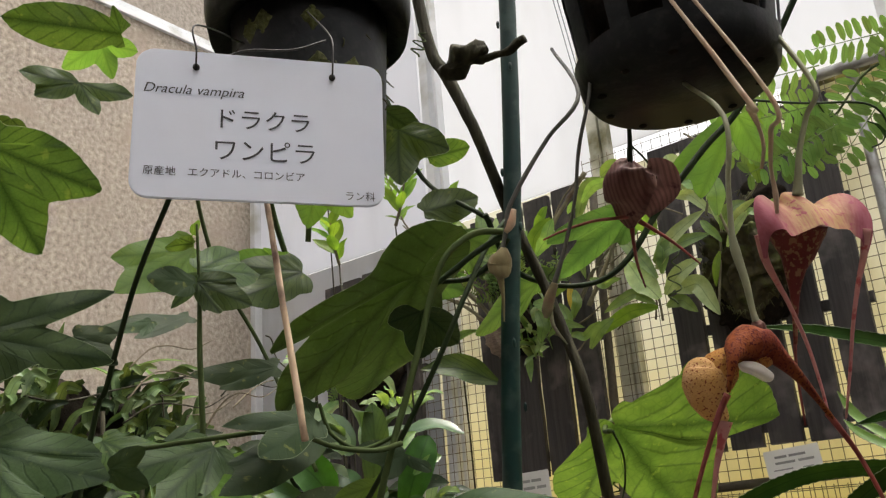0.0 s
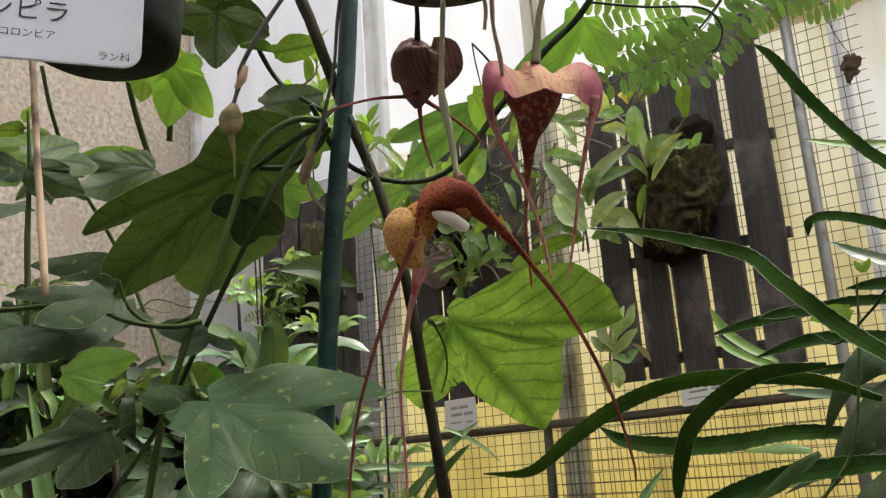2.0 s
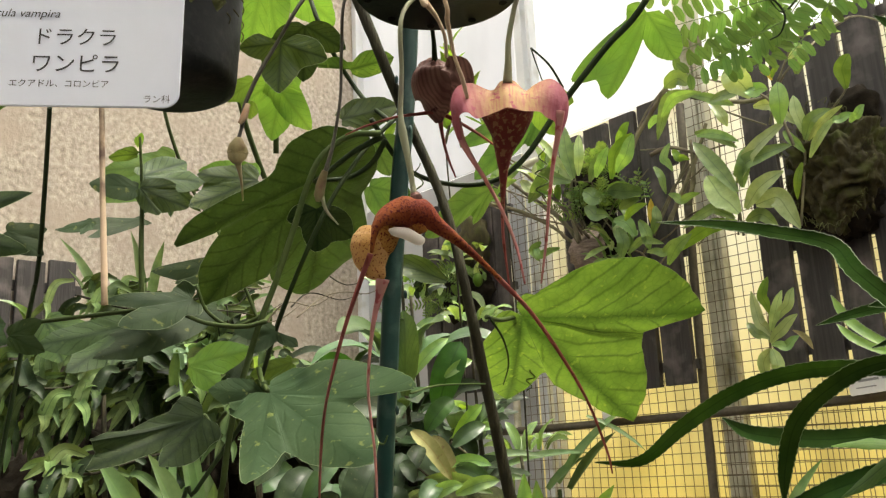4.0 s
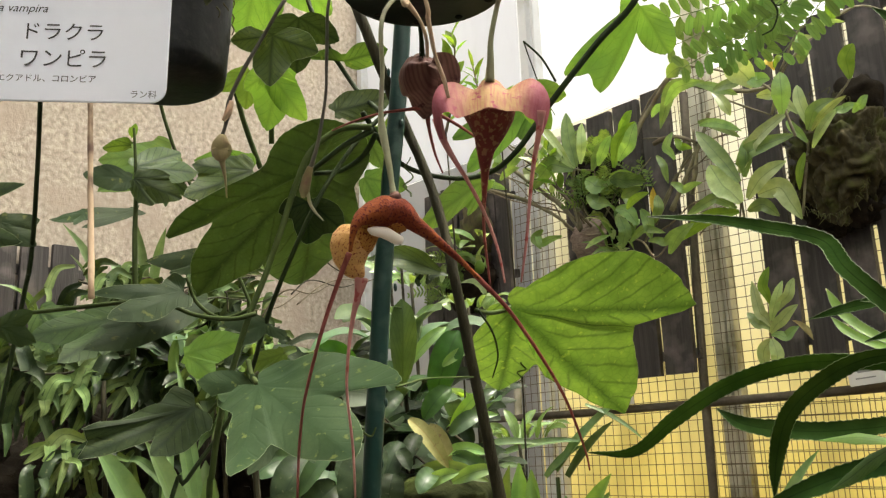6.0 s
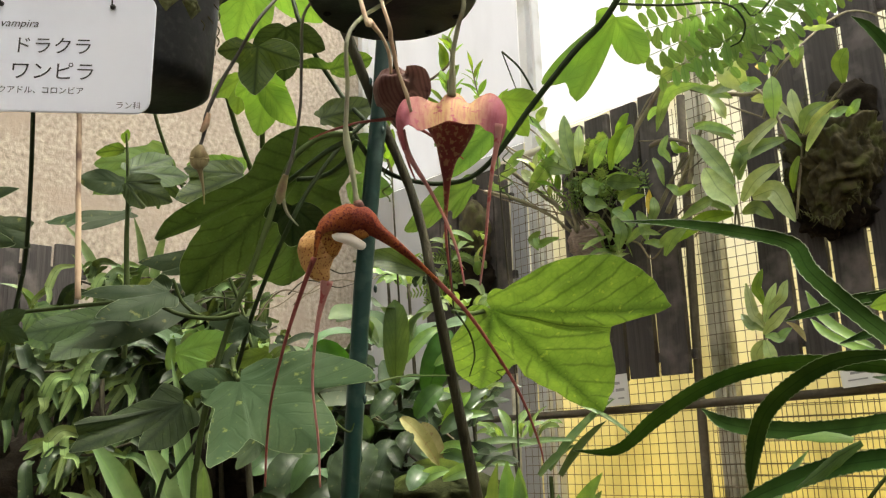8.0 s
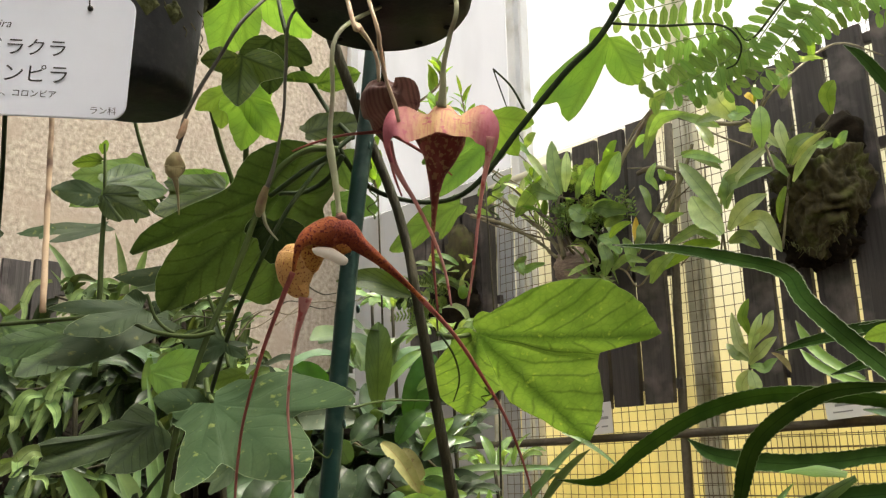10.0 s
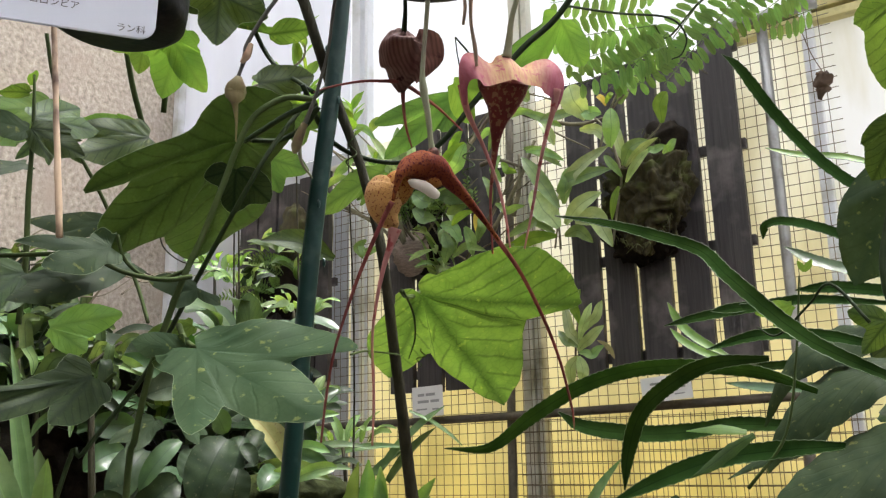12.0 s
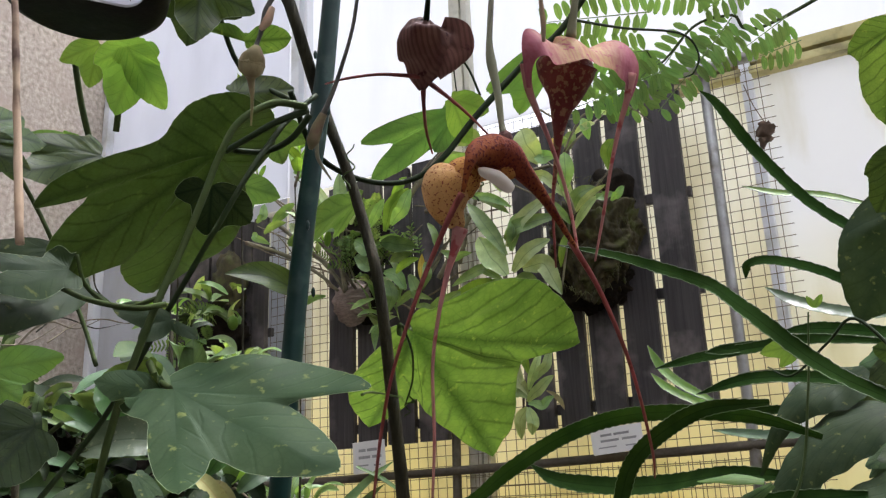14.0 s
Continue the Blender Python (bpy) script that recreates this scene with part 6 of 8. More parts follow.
tube("tail", [(-0.0738, 0.3339, 1.1447), (-0.0760, 0.3338, 1.1383), (-0.0788, 0.3335, 1.1309), (-0.0826, 0.3340, 1.1183), (-0.0858, 0.3355, 1.1046), (-0.0885, 0.3398, 1.0849), (-0.0916, 0.3428, 1.0673)], [0.0026, 0.0013, 0.0009, 0.0006, 0.0005, 0.0005, 0.0004], P_PINKTAIL, fl1, n=8)
tube("tail", [(-0.0530, 0.3708, 1.1461), (-0.0498, 0.3851, 1.1330), (-0.0477, 0.4000, 1.1151), (-0.0475, 0.4119, 1.0994), (-0.0478, 0.4212, 1.0812), (-0.0489, 0.4246, 1.0731)], [0.0011, 0.0008, 0.0007, 0.0006, 0.0005, 0.0003], P_TAIL, fl1, n=8)

fl2 = thing("orchid_flower", (-0.05, 0.381, 1.226), "rose and tan orchid flower with a maroon funnel", "orchid flower", "orchid flowers")
flower_stem(fl2, [POT_B + V((0.038, 0.004, 0.012)), (-0.035, 0.376, 1.262), (-0.04, 0.377, 1.252), (-0.045, 0.378, 1.241), (-0.048, 0.38, 1.232), (-0.05, 0.381, 1.225)], [0.0010, 0.0010, 0.0010, 0.0011, 0.0015, 0.0021], M_PALESTEM)
cap_upper = [(-0.061, 0.363, 1.2), (-0.06, 0.359, 1.208), (-0.06, 0.359, 1.215), (-0.06, 0.363, 1.222), (-0.059, 0.37, 1.225), (-0.058, 0.376, 1.224), (-0.057, 0.38, 1.224), (-0.056, 0.383, 1.228), (-0.054, 0.386, 1.229), (-0.052, 0.388, 1.228), (-0.048, 0.389, 1.223), (-0.045, 0.39, 1.224), (-0.041, 0.391, 1.225), (-0.036, 0.391, 1.224), (-0.032, 0.392, 1.22), (-0.03, 0.393, 1.214), (-0.031, 0.393, 1.207), (-0.034, 0.392, 1.2)]
cap_lower = [(-0.06, 0.364, 1.2), (-0.057, 0.36, 1.205), (-0.054, 0.358, 1.207), (-0.051, 0.359, 1.207), (-0.05, 0.362, 1.205), (-0.048, 0.365, 1.206), (-0.046, 0.367, 1.207), (-0.044, 0.369, 1.208), (-0.042, 0.371, 1.209), (-0.041, 0.374, 1.209), (-0.039, 0.377, 1.208), (-0.037, 0.38, 1.208), (-0.036, 0.383, 1.208), (-0.035, 0.385, 1.206), (-0.034, 0.388, 1.205), (-0.034, 0.389, 1.203), (-0.034, 0.391, 1.202), (-0.035, 0.391, 1.2)]
arch("wing_cap", (cap_upper, cap_lower, 0.0045), P_PINK, fl2, "tan cap spreading into two rose wings")
v, f = tube_data([(-0.051, 0.382, 1.219), (-0.053, 0.383, 1.215), (-0.054, 0.384, 1.211), (-0.055, 0.384, 1.205), (-0.057, 0.384, 1.199), (-0.059, 0.385, 1.191), (-0.061, 0.386, 1.182), (-0.063, 0.387, 1.173)], [0.0075, 0.0112, 0.0098, 0.0066, 0.0038, 0.0018, 0.0010, 0.0007], 18, 5)
solid("funnel", v, f, P_FUNNEL, fl2, "dark maroon mottled funnel")
tube("tail", [(-0.06, 0.361, 1.208), (-0.061, 0.365, 1.2), (-0.06, 0.37, 1.192), (-0.059, 0.375, 1.185), (-0.058, 0.383, 1.172), (-0.058, 0.389, 1.159), (-0.058, 0.392, 1.146)], [0.0020, 0.0014, 0.0010, 0.0008, 0.0007, 0.0006, 0.0004], P_PINKTAIL, fl2, n=7)
tube("tail", [(-0.032, 0.39, 1.209), (-0.035, 0.391, 1.2), (-0.039, 0.392, 1.191), (-0.044, 0.394, 1.178), (-0.049, 0.396, 1.162), (-0.054, 0.397, 1.146)], [0.0019, 0.0012, 0.0009, 0.0007, 0.0006, 0.0004], P_PINKTAIL, fl2, n=7)
tube("tail", [(-0.063, 0.387, 1.174), (-0.065, 0.389, 1.164), (-0.067, 0.393, 1.145)], [0.0007, 0.0006, 0.0004], P_TAIL, fl2, n=6)

fl3 = thing("orchid_flower", (-0.126, 0.413, 1.274), "half-closed dark striped maroon orchid flower", "orchid flower", "orchid flowers")
flower_stem(fl3, [(-0.116, 0.402, 1.301), (-0.12, 0.406, 1.292), (-0.123, 0.41, 1.283), (-0.126, 0.413, 1.273)], [0.0010, 0.0010, 0.0011, 0.0016], M_STEMDARK)
v, f = tube_data([(-0.125, 0.413, 1.274), (-0.127, 0.414, 1.272), (-0.128, 0.415, 1.268), (-0.13, 0.417, 1.262), (-0.131, 0.419, 1.257), (-0.133, 0.42, 1.252), (-0.134, 0.421, 1.246)], [0.0012, 0.0075, 0.0108, 0.0122, 0.0116, 0.0092, 0.0060, 0.0015], 28, 5)
v = [q + (q - V((-0.129, 0.416, 1.264))) * (0.035 * math.sin(k * 1.57)) for k, q in enumerate(v)]
solid("pouch", v, f, P_POUCH, fl3, "ribbed maroon pouch")
sheet("side_petal", [(-0.118, 0.412, 1.268), (-0.113, 0.416, 1.265), (-0.113, 0.419, 1.258), (-0.118, 0.42, 1.253), (-0.125, 0.421, 1.249)], [0.004, 0.006, 0.0055, 0.004, 0.0015], (0.6, -0.7, 0.2), P_POUCH, fl3, cup=0.5, cols=8)
tube("tail", [(-0.132, 0.418, 1.25), (-0.136, 0.409, 1.248), (-0.143, 0.399, 1.246), (-0.151, 0.387, 1.241), (-0.157, 0.38, 1.237)], [0.0012, 0.0009, 0.0007, 0.0006, 0.0004], P_TAIL, fl3, n=6)
tube("tail", [(-0.133, 0.421, 1.251), (-0.135, 0.424, 1.241), (-0.137, 0.429, 1.23), (-0.137, 0.434, 1.22)], [0.0016, 0.0009, 0.0007, 0.0004], P_TAIL, fl3, n=6)
tube("tail", [(-0.133, 0.421, 1.251), (-0.127, 0.43, 1.245), (-0.121, 0.439, 1.238), (-0.115, 0.449, 1.229)], [0.0013, 0.0009, 0.0007, 0.0004], P_TAIL, fl3, n=6)

# spent flower stems and buds
def bud_stem(label, pts, rads, material):
    st = thing("orchid_bud", pts[-1], label, "orchid bud", "orchid buds")
    tube("stem", pts, rads, material, st, n=7, lump=0.12)
    return st


b1 = bud_stem("round greenish orchid bud on a grey stem", [POT_B + V((-0.045, -0.02, 0.03)), (-0.1, 0.319, 1.263), (-0.112, 0.315, 1.249), (-0.121, 0.311, 1.236), (-0.128, 0.309, 1.225), (-0.129, 0.309, 1.22), (-0.131, 0.309, 1.215), (-0.132, 0.308, 1.21)], [0.0007, 0.0008, 0.0008, 0.0009, 0.0009, 0.0013, 0.0008, 0.0008], M_GREYSTEM)
tube("bract", [(-0.126, 0.309, 1.224), (-0.127, 0.308, 1.219), (-0.129, 0.307, 1.216)], [0.0010, 0.0016, 0.0008], M_DRY, b1, "dry tan bract")
tube("bud", [(-0.131, 0.308, 1.211), (-0.132, 0.308, 1.208), (-0.134, 0.309, 1.206), (-0.134, 0.309, 1.203), (-0.135, 0.31, 1.201), (-0.136, 0.312, 1.195), (-0.138, 0.314, 1.187)], [0.0012, 0.0034, 0.0043, 0.0036, 0.0013, 0.0006, 0.0003], M_BUD, b1, "greenish striped bud with a pointed tail", n=16, lump=0.12)
b2 = bud_stem("small orchid bud on a thin dark stem", [POT_B + V((-0.040, 0.0, 0.03)), (-0.109, 0.347, 1.279), (-0.119, 0.351, 1.259), (-0.126, 0.355, 1.24), (-0.134, 0.357, 1.223), (-0.14, 0.357, 1.211), (-0.144, 0.356, 1.204)], [0.0006, 0.0007, 0.0008, 0.0007, 0.0008, 0.0011, 0.0009], M_GREYSTEM)
tube("bud", [(-0.14, 0.356, 1.209), (-0.143, 0.356, 1.204), (-0.145, 0.356, 1.199), (-0.146, 0.356, 1.196)], [0.0014, 0.0022, 0.0024, 0.0008], M_BUD, b2, "small pale green bud", n=10)
tube("bud_tail", [(-0.144, 0.357, 1.199), (-0.145, 0.359, 1.194), (-0.144, 0.361, 1.19), (-0.143, 0.365, 1.186)], [0.0009, 0.0008, 0.0006, 0.0003], M_PALESTEM, b2, n=6)
dry1 = tube("dry_stem", [POT_B + V((0.010, -0.038, 0.045)), (-0.042, 0.339, 1.248), (-0.045, 0.345, 1.237), (-0.049, 0.351, 1.228), (-0.051, 0.357, 1.22), (-0.053, 0.361, 1.214)], [0.0007, 0.0008, 0.0009, 0.0007, 0.0009, 0.0006], M_DRY, n=7, lump=0.4)
tagged(dry1, "dry tan spent flower stem hanging from the pot", "dry stem", "spent stems")
dry2 = tube("dry_stem", [POT_B + V((0.006, -0.038, 0.04)), (-0.048, 0.334, 1.247), (-0.048, 0.337, 1.244), (-0.048, 0.343, 1.239), (-0.049, 0.347, 1.233), (-0.052, 0.35, 1.227)], [0.0007, 0.0010, 0.0015, 0.0007, 0.0007, 0.0006], M_DRY, n=7, lump=0.4)
tagged(dry2, "dry tan spent flower stem with a papery joint", "dry stem", "spent stems")

# ---- plants mounted on the north wall ----
def blade(base, tip, w, material, parent, bend=0.12, face=None, name="leaf", label="", shape=(0.25, 0.75, 1.0, 0.95, 0.62, 0.06), cup=0.25):
    base, tip = V(base), V(tip)
    d = tip - base
    up = V((0, 0, 1)) - d.normalized() * d.normalized().z
    lift = up * d.length * bend
    if face is None:
        face = (CAM_MID - base).normalized() * 0.55 + V((0, 0, 0.75)) + V((random.uniform(-1, 1), random.uniform(-1, 1), 0)) * 0.3
    return sheet(name, [base, base.lerp(tip, 0.35) + lift, base.lerp(tip, 0.7) + lift * 0.9, tip], [w * q for q in shape], face, material, parent, label, cup=cup, cols=4, sub=4, wave=0.05, seed=random.uniform(0, 6))


def sprig(name, label, category, pts, n, length, w, material, r=0.003, start=0.25, group="", stem_material=None, spread=0.9):
    t = thing(name, pts[0], label, category, group)
    c = spline(pts, 8)
    tube("cane", pts, [r, r * 0.55], stem_material or M_TWIG, t, n=6, lump=0.2)
    for i in range(n):
        q = start + (1 - start) * (i + 0.5) / n
        k = min(len(c) - 2, int(q * (len(c) - 1)))
        p, d = c[k], (c[k + 1] - c[k]).normalized()
        a = i * 2.4 + random.uniform(-0.4, 0.4)
        s = d.orthogonal().normalized()
        s = (s * math.cos(a) + d.cross(s) * math.sin(a))
        out = (s * spread + d * 0.75 + V((0.1, -0.35, 0.05))).normalized()
        ln = length * random.uniform(0.75, 1.15)
        blade(p, p + out * ln, w * random.uniform(0.85, 1.15), material, t, bend=random.uniform(-0.02, 0.12))
    return t


burl = thing("mounted_moss_burl", (-0.60, 2.12, 1.55), "mossy lump of tree-fern fibre mounted on the boards", "moss mount")
v, f = ball_data((-0.585, 2.085, 1.690), (0.100, 0.062, 0.150), 0.0, 20, 150, 120)
v = [q + (q - V((-0.585, 2.12, 1.69))).normalized() * (0.030 * noise.noise(q * 14) + 0.007 * math.sin(q.z * 95 + q.x * 40 + 14 * noise.noise(q * 13)) + 0.012 * noise.noise(q * 55) + 0.007 * noise.noise(q * 130) + 0.005 * noise.noise(q * 280)) for q in v]
solid("moss_lump", v, f, M_BARKMOSS, burl, "ridged olive-brown moss")
# root mass coloured near-black to carry the shade below the moss lump
v, f = ball_data((-0.612, 2.100, 1.595), (0.098, 0.044, 0.072), 0.30, 34, 60, 44)
solid("root_mass", v, f, M_FIBRE, burl, "fibrous root mass, near-black for the shade under the moss")
v, f = ball_data((-0.545, 2.10, 1.82), (0.060, 0.040, 0.055), 0.3, 40, 30, 20)
solid("root_mass", v, f, M_FIBRE, burl)
for k in range(60):
    a, b = random.uniform(0, 6.28), random.uniform(-0.9, 0.9)
    p = V((-0.60 + 0.095 * math.cos(a), 2.055 - 0.02 * abs(math.sin(a)), 1.69 + 0.145 * math.sin(a)))
    tube("moss_strand", [p, p + V((random.uniform(-1, 1) * 0.012, -0.012, 0.008)), p + V((random.uniform(-1, 1) * 0.02, -0.016, random.uniform(-0.02, 0.012)))], [0.0012, 0.0006], M_MOSS, burl, n=4, sub=3)


def wall_leaf(parent, pts, w, material):
    """A thick oval leaf, folded a little along its midrib, through a base, a middle and a tip."""
    a, mid, b = [V(q) for q in pts]
    face = (CAM_MID - a).normalized() + V((0, 0, 0.25)) + V((random.uniform(-1, 1), 0, random.uniform(-1, 1))) * 0.30
    line = [a, a.lerp(mid, 0.55) + V((0, -0.004, 0.003)), mid + V((0, -0.008, 0)), mid.lerp(b, 0.5) + V((0, -0.006, 0.002)), b]
    sheet("leaf", line, [w * q for q in (0.25, 0.60, 0.85, 0.98, 1.0, 0.95, 0.80, 0.54, 0.08)], face, material, parent, cup=0.22, cols=6, sub=5, wave=0.04, seed=random.uniform(0, 6))


def cane_orchid(label, canes, leaves, r):
    """Crooked jointed canes that carry thick oval leaves."""
    t = thing("cane_orchid", canes[0][0], label, "orchid", "mounted orchids")
    for pts in canes:
        tube("cane", pts, [r, r * 0.85, r * 0.6], M_CANE, t, n=7, lump=0.35)
    for pts, w, material in leaves:
        wall_leaf(t, pts, w, material)
    return t


cane_orchid("cane orchid with broad green leaves above the ferns", [
    [(-1.268, 2.030, 1.686), (-1.294, 2.030, 1.758), (-1.298, 2.030, 1.852)],
    [(-1.248, 2.030, 1.827), (-1.318, 2.030, 1.857), (-1.420, 2.030, 1.981), (-1.486, 2.030, 2.051)],
    [(-1.105, 2.030, 1.876), (-1.050, 2.030, 1.958), (-0.987, 2.030, 2.011)],
    [(-1.319, 2.030, 1.848), (-1.446, 2.030, 1.916), (-1.572, 2.030, 2.005), (-1.620, 2.030, 2.053)],
    [(-1.318, 2.030, 1.696), (-1.387, 2.030, 1.779), (-1.507, 2.030, 1.856), (-1.625, 2.030, 1.921)]], [
    ([(-1.272, 1.990, 1.837), (-1.283, 1.990, 1.916), (-1.294, 1.990, 2.005)], 0.0209, L_WALL),
    ([(-1.281, 1.990, 1.831), (-1.359, 1.990, 1.864), (-1.445, 1.990, 1.810)], 0.0262, L_WALL),
    ([(-1.286, 1.990, 1.840), (-1.346, 1.990, 1.902), (-1.407, 1.990, 1.977)], 0.0131, L_ORCHIDPALE),
    ([(-1.276, 1.990, 1.835), (-1.319, 1.990, 1.883), (-1.387, 1.990, 1.944)], 0.0130, L_ORCHIDPALE),
    ([(-1.255, 1.990, 1.841), (-1.240, 1.990, 1.895), (-1.241, 1.990, 1.958)], 0.0143, L_ORCHIDPALE),
    ([(-1.217, 1.990, 1.812), (-1.187, 1.990, 1.848), (-1.159, 1.990, 1.885)], 0.0156, L_WALL),
    ([(-1.145, 1.990, 1.800), (-1.117, 1.990, 1.865), (-1.066, 1.990, 1.907)], 0.0183, L_BRIGHT),
    ([(-1.161, 1.990, 1.782), (-1.111, 1.990, 1.760), (-1.059, 1.990, 1.729)], 0.0226, L_BRIGHT),
    ([(-1.243, 1.990, 1.791), (-1.205, 1.990, 1.763), (-1.168, 1.990, 1.745)], 0.0232, L_WALL),
    ([(-1.119, 1.990, 1.895), (-1.091, 1.990, 1.914), (-1.072, 1.990, 1.941)], 0.0122, L_BRIGHT),
    ([(-1.395, 1.990, 2.003), (-1.339, 1.990, 1.931), (-1.284, 1.990, 1.845)], 0.0115, L_ORCHIDPALE),
    ([(-1.394, 1.990, 2.014), (-1.375, 1.990, 2.030), (-1.352, 1.990, 2.049)], 0.0134, L_WALL),
    ([(-1.065, 1.990, 1.722), (-1.092, 1.990, 1.718), (-1.129, 1.990, 1.711)], 0.0149, L_WALL),
    ([(-1.454, 1.990, 1.945), (-1.490, 1.990, 1.919), (-1.534, 1.990, 1.894)], 0.0154, L_WALL),
    ([(-1.469, 1.990, 1.886), (-1.436, 1.990, 1.852), (-1.393, 1.990, 1.827)], 0.0150, L_ORCHIDPALE),
    ([(-1.242, 1.990, 1.747), (-1.205, 1.990, 1.714), (-1.164, 1.990, 1.702)], 0.0185, L_WALL),
    ([(-1.150, 1.990, 1.687), (-1.105, 1.990, 1.665), (-1.085, 1.990, 1.627)], 0.0179, L_WALL),
    ([(-1.333, 1.990, 1.929), (-1.366, 1.990, 1.918), (-1.401, 1.990, 1.895)], 0.0132, L_WALL),
], 0.0032)
cane_orchid("climbing cane orchid with an arching leaf above the boards", [
    [(-1.096, 2.030, 1.590), (-0.987, 2.030, 1.735), (-0.897, 2.030, 1.803), (-0.802, 2.030, 1.807)],
    [(-0.987, 2.030, 2.011), (-0.881, 2.030, 1.960), (-0.816, 2.030, 1.893), (-0.718, 2.030, 1.824)],
    [(-1.057, 2.030, 1.628), (-0.958, 2.030, 1.774), (-0.944, 2.030, 1.831), (-1.072, 2.030, 1.870)]], [
    ([(-0.853, 1.990, 1.944), (-0.940, 1.990, 1.957), (-0.991, 1.990, 1.863)], 0.0175, L_WALL),
    ([(-0.882, 1.990, 1.948), (-0.814, 1.990, 1.910), (-0.771, 1.990, 1.882)], 0.0125, L_WALL),
    ([(-0.884, 1.990, 1.848), (-0.831, 1.990, 1.823), (-0.778, 1.990, 1.776)], 0.0125, L_WALL),
    ([(-0.837, 1.990, 1.919), (-0.803, 1.990, 1.864), (-0.796, 1.990, 1.837)], 0.0138, L_ORCHIDPALE),
    ([(-0.962, 1.990, 1.904), (-0.986, 1.990, 1.918), (-1.014, 1.990, 1.901)], 0.0103, L_WALL),
    ([(-0.952, 1.990, 1.824), (-0.933, 1.990, 1.796), (-0.906, 1.990, 1.785)], 0.0100, L_BRIGHT),
], 0.0032)
cane_orchid("cane orchid with broad pale oval leaves before the mesh", [
    [(-0.812, 2.030, 1.573), (-0.814, 2.030, 1.651), (-0.811, 2.030, 1.708)],
    [(-0.814, 2.030, 1.651), (-0.876, 2.030, 1.621), (-0.936, 2.030, 1.575)]], [
    ([(-0.793, 1.990, 1.669), (-0.841, 1.990, 1.753), (-0.891, 1.990, 1.825)], 0.0207, L_WALL),
    ([(-0.795, 1.990, 1.618), (-0.832, 1.990, 1.669), (-0.865, 1.990, 1.730)], 0.0313, L_ORCHIDPALE),
    ([(-0.790, 1.990, 1.691), (-0.737, 1.990, 1.754), (-0.648, 1.990, 1.804)], 0.0200, L_ORCHIDPALE),
    ([(-0.794, 1.990, 1.709), (-0.750, 1.990, 1.733), (-0.646, 1.990, 1.743)], 0.0214, L_WALL),
    ([(-0.777, 1.990, 1.624), (-0.733, 1.990, 1.663), (-0.675, 1.990, 1.688)], 0.0210, L_ORCHIDPALE),
    ([(-0.751, 1.990, 1.627), (-0.692, 1.990, 1.627), (-0.656, 1.990, 1.548)], 0.0232, L_ORCHIDPALE),
    ([(-0.808, 1.990, 1.607), (-0.857, 1.990, 1.642), (-0.947, 1.990, 1.615)], 0.0151, L_WALL),
    ([(-0.802, 1.990, 1.599), (-0.877, 1.990, 1.600), (-0.988, 1.990, 1.557)], 0.0178, L_BRIGHT),
    ([(-0.778, 1.990, 1.677), (-0.766, 1.990, 1.723), (-0.758, 1.990, 1.771)], 0.0161, L_WALL),
    ([(-0.780, 1.990, 1.595), (-0.737, 1.990, 1.599), (-0.706, 1.990, 1.566)], 0.0157, L_WALL),
], 0.0032)
cane_orchid("cane orchid with narrow pale leaves on the mossy lump", [
    [(-0.672, 2.030, 1.565), (-0.652, 2.030, 1.655), (-0.633, 2.030, 1.746), (-0.627, 2.030, 1.772)],
    [(-0.640, 2.030, 1.706), (-0.628, 2.030, 1.758), (-0.548, 2.030, 1.823), (-0.523, 2.030, 1.849)]], [
    ([(-0.613, 1.990, 1.751), (-0.622, 1.990, 1.808), (-0.627, 1.990, 1.856)], 0.0142, L_ORCHIDPALE),
    ([(-0.616, 1.990, 1.745), (-0.593, 1.990, 1.782), (-0.550, 1.990, 1.796)], 0.0165, L_WALL),
    ([(-0.609, 1.990, 1.740), (-0.572, 1.990, 1.770), (-0.524, 1.990, 1.796)], 0.0088, L_ORCHIDPALE),
    ([(-0.621, 1.990, 1.717), (-0.642, 1.990, 1.752), (-0.663, 1.990, 1.781)], 0.0103, L_WALL),
    ([(-0.611, 1.990, 1.701), (-0.583, 1.990, 1.736), (-0.543, 1.990, 1.775)], 0.0101, L_ORCHIDPALE),
    ([(-0.557, 1.990, 1.766), (-0.532, 1.990, 1.764), (-0.502, 1.990, 1.768)], 0.0112, L_WALL),
    ([(-0.511, 1.990, 1.830), (-0.510, 1.990, 1.874), (-0.493, 1.990, 1.906)], 0.0175, L_BRIGHT),
    ([(-0.612, 1.990, 1.903), (-0.602, 1.990, 1.927), (-0.586, 1.990, 1.946)], 0.0156, L_WALL),
    ([(-0.630, 1.990, 1.695), (-0.643, 1.990, 1.658), (-0.653, 1.990, 1.614)], 0.0089, L_BRIGHT),
    ([(-0.515, 1.990, 1.753), (-0.495, 1.990, 1.763), (-0.480, 1.990, 1.782)], 0.0098, L_WALL),
], 0.0032)
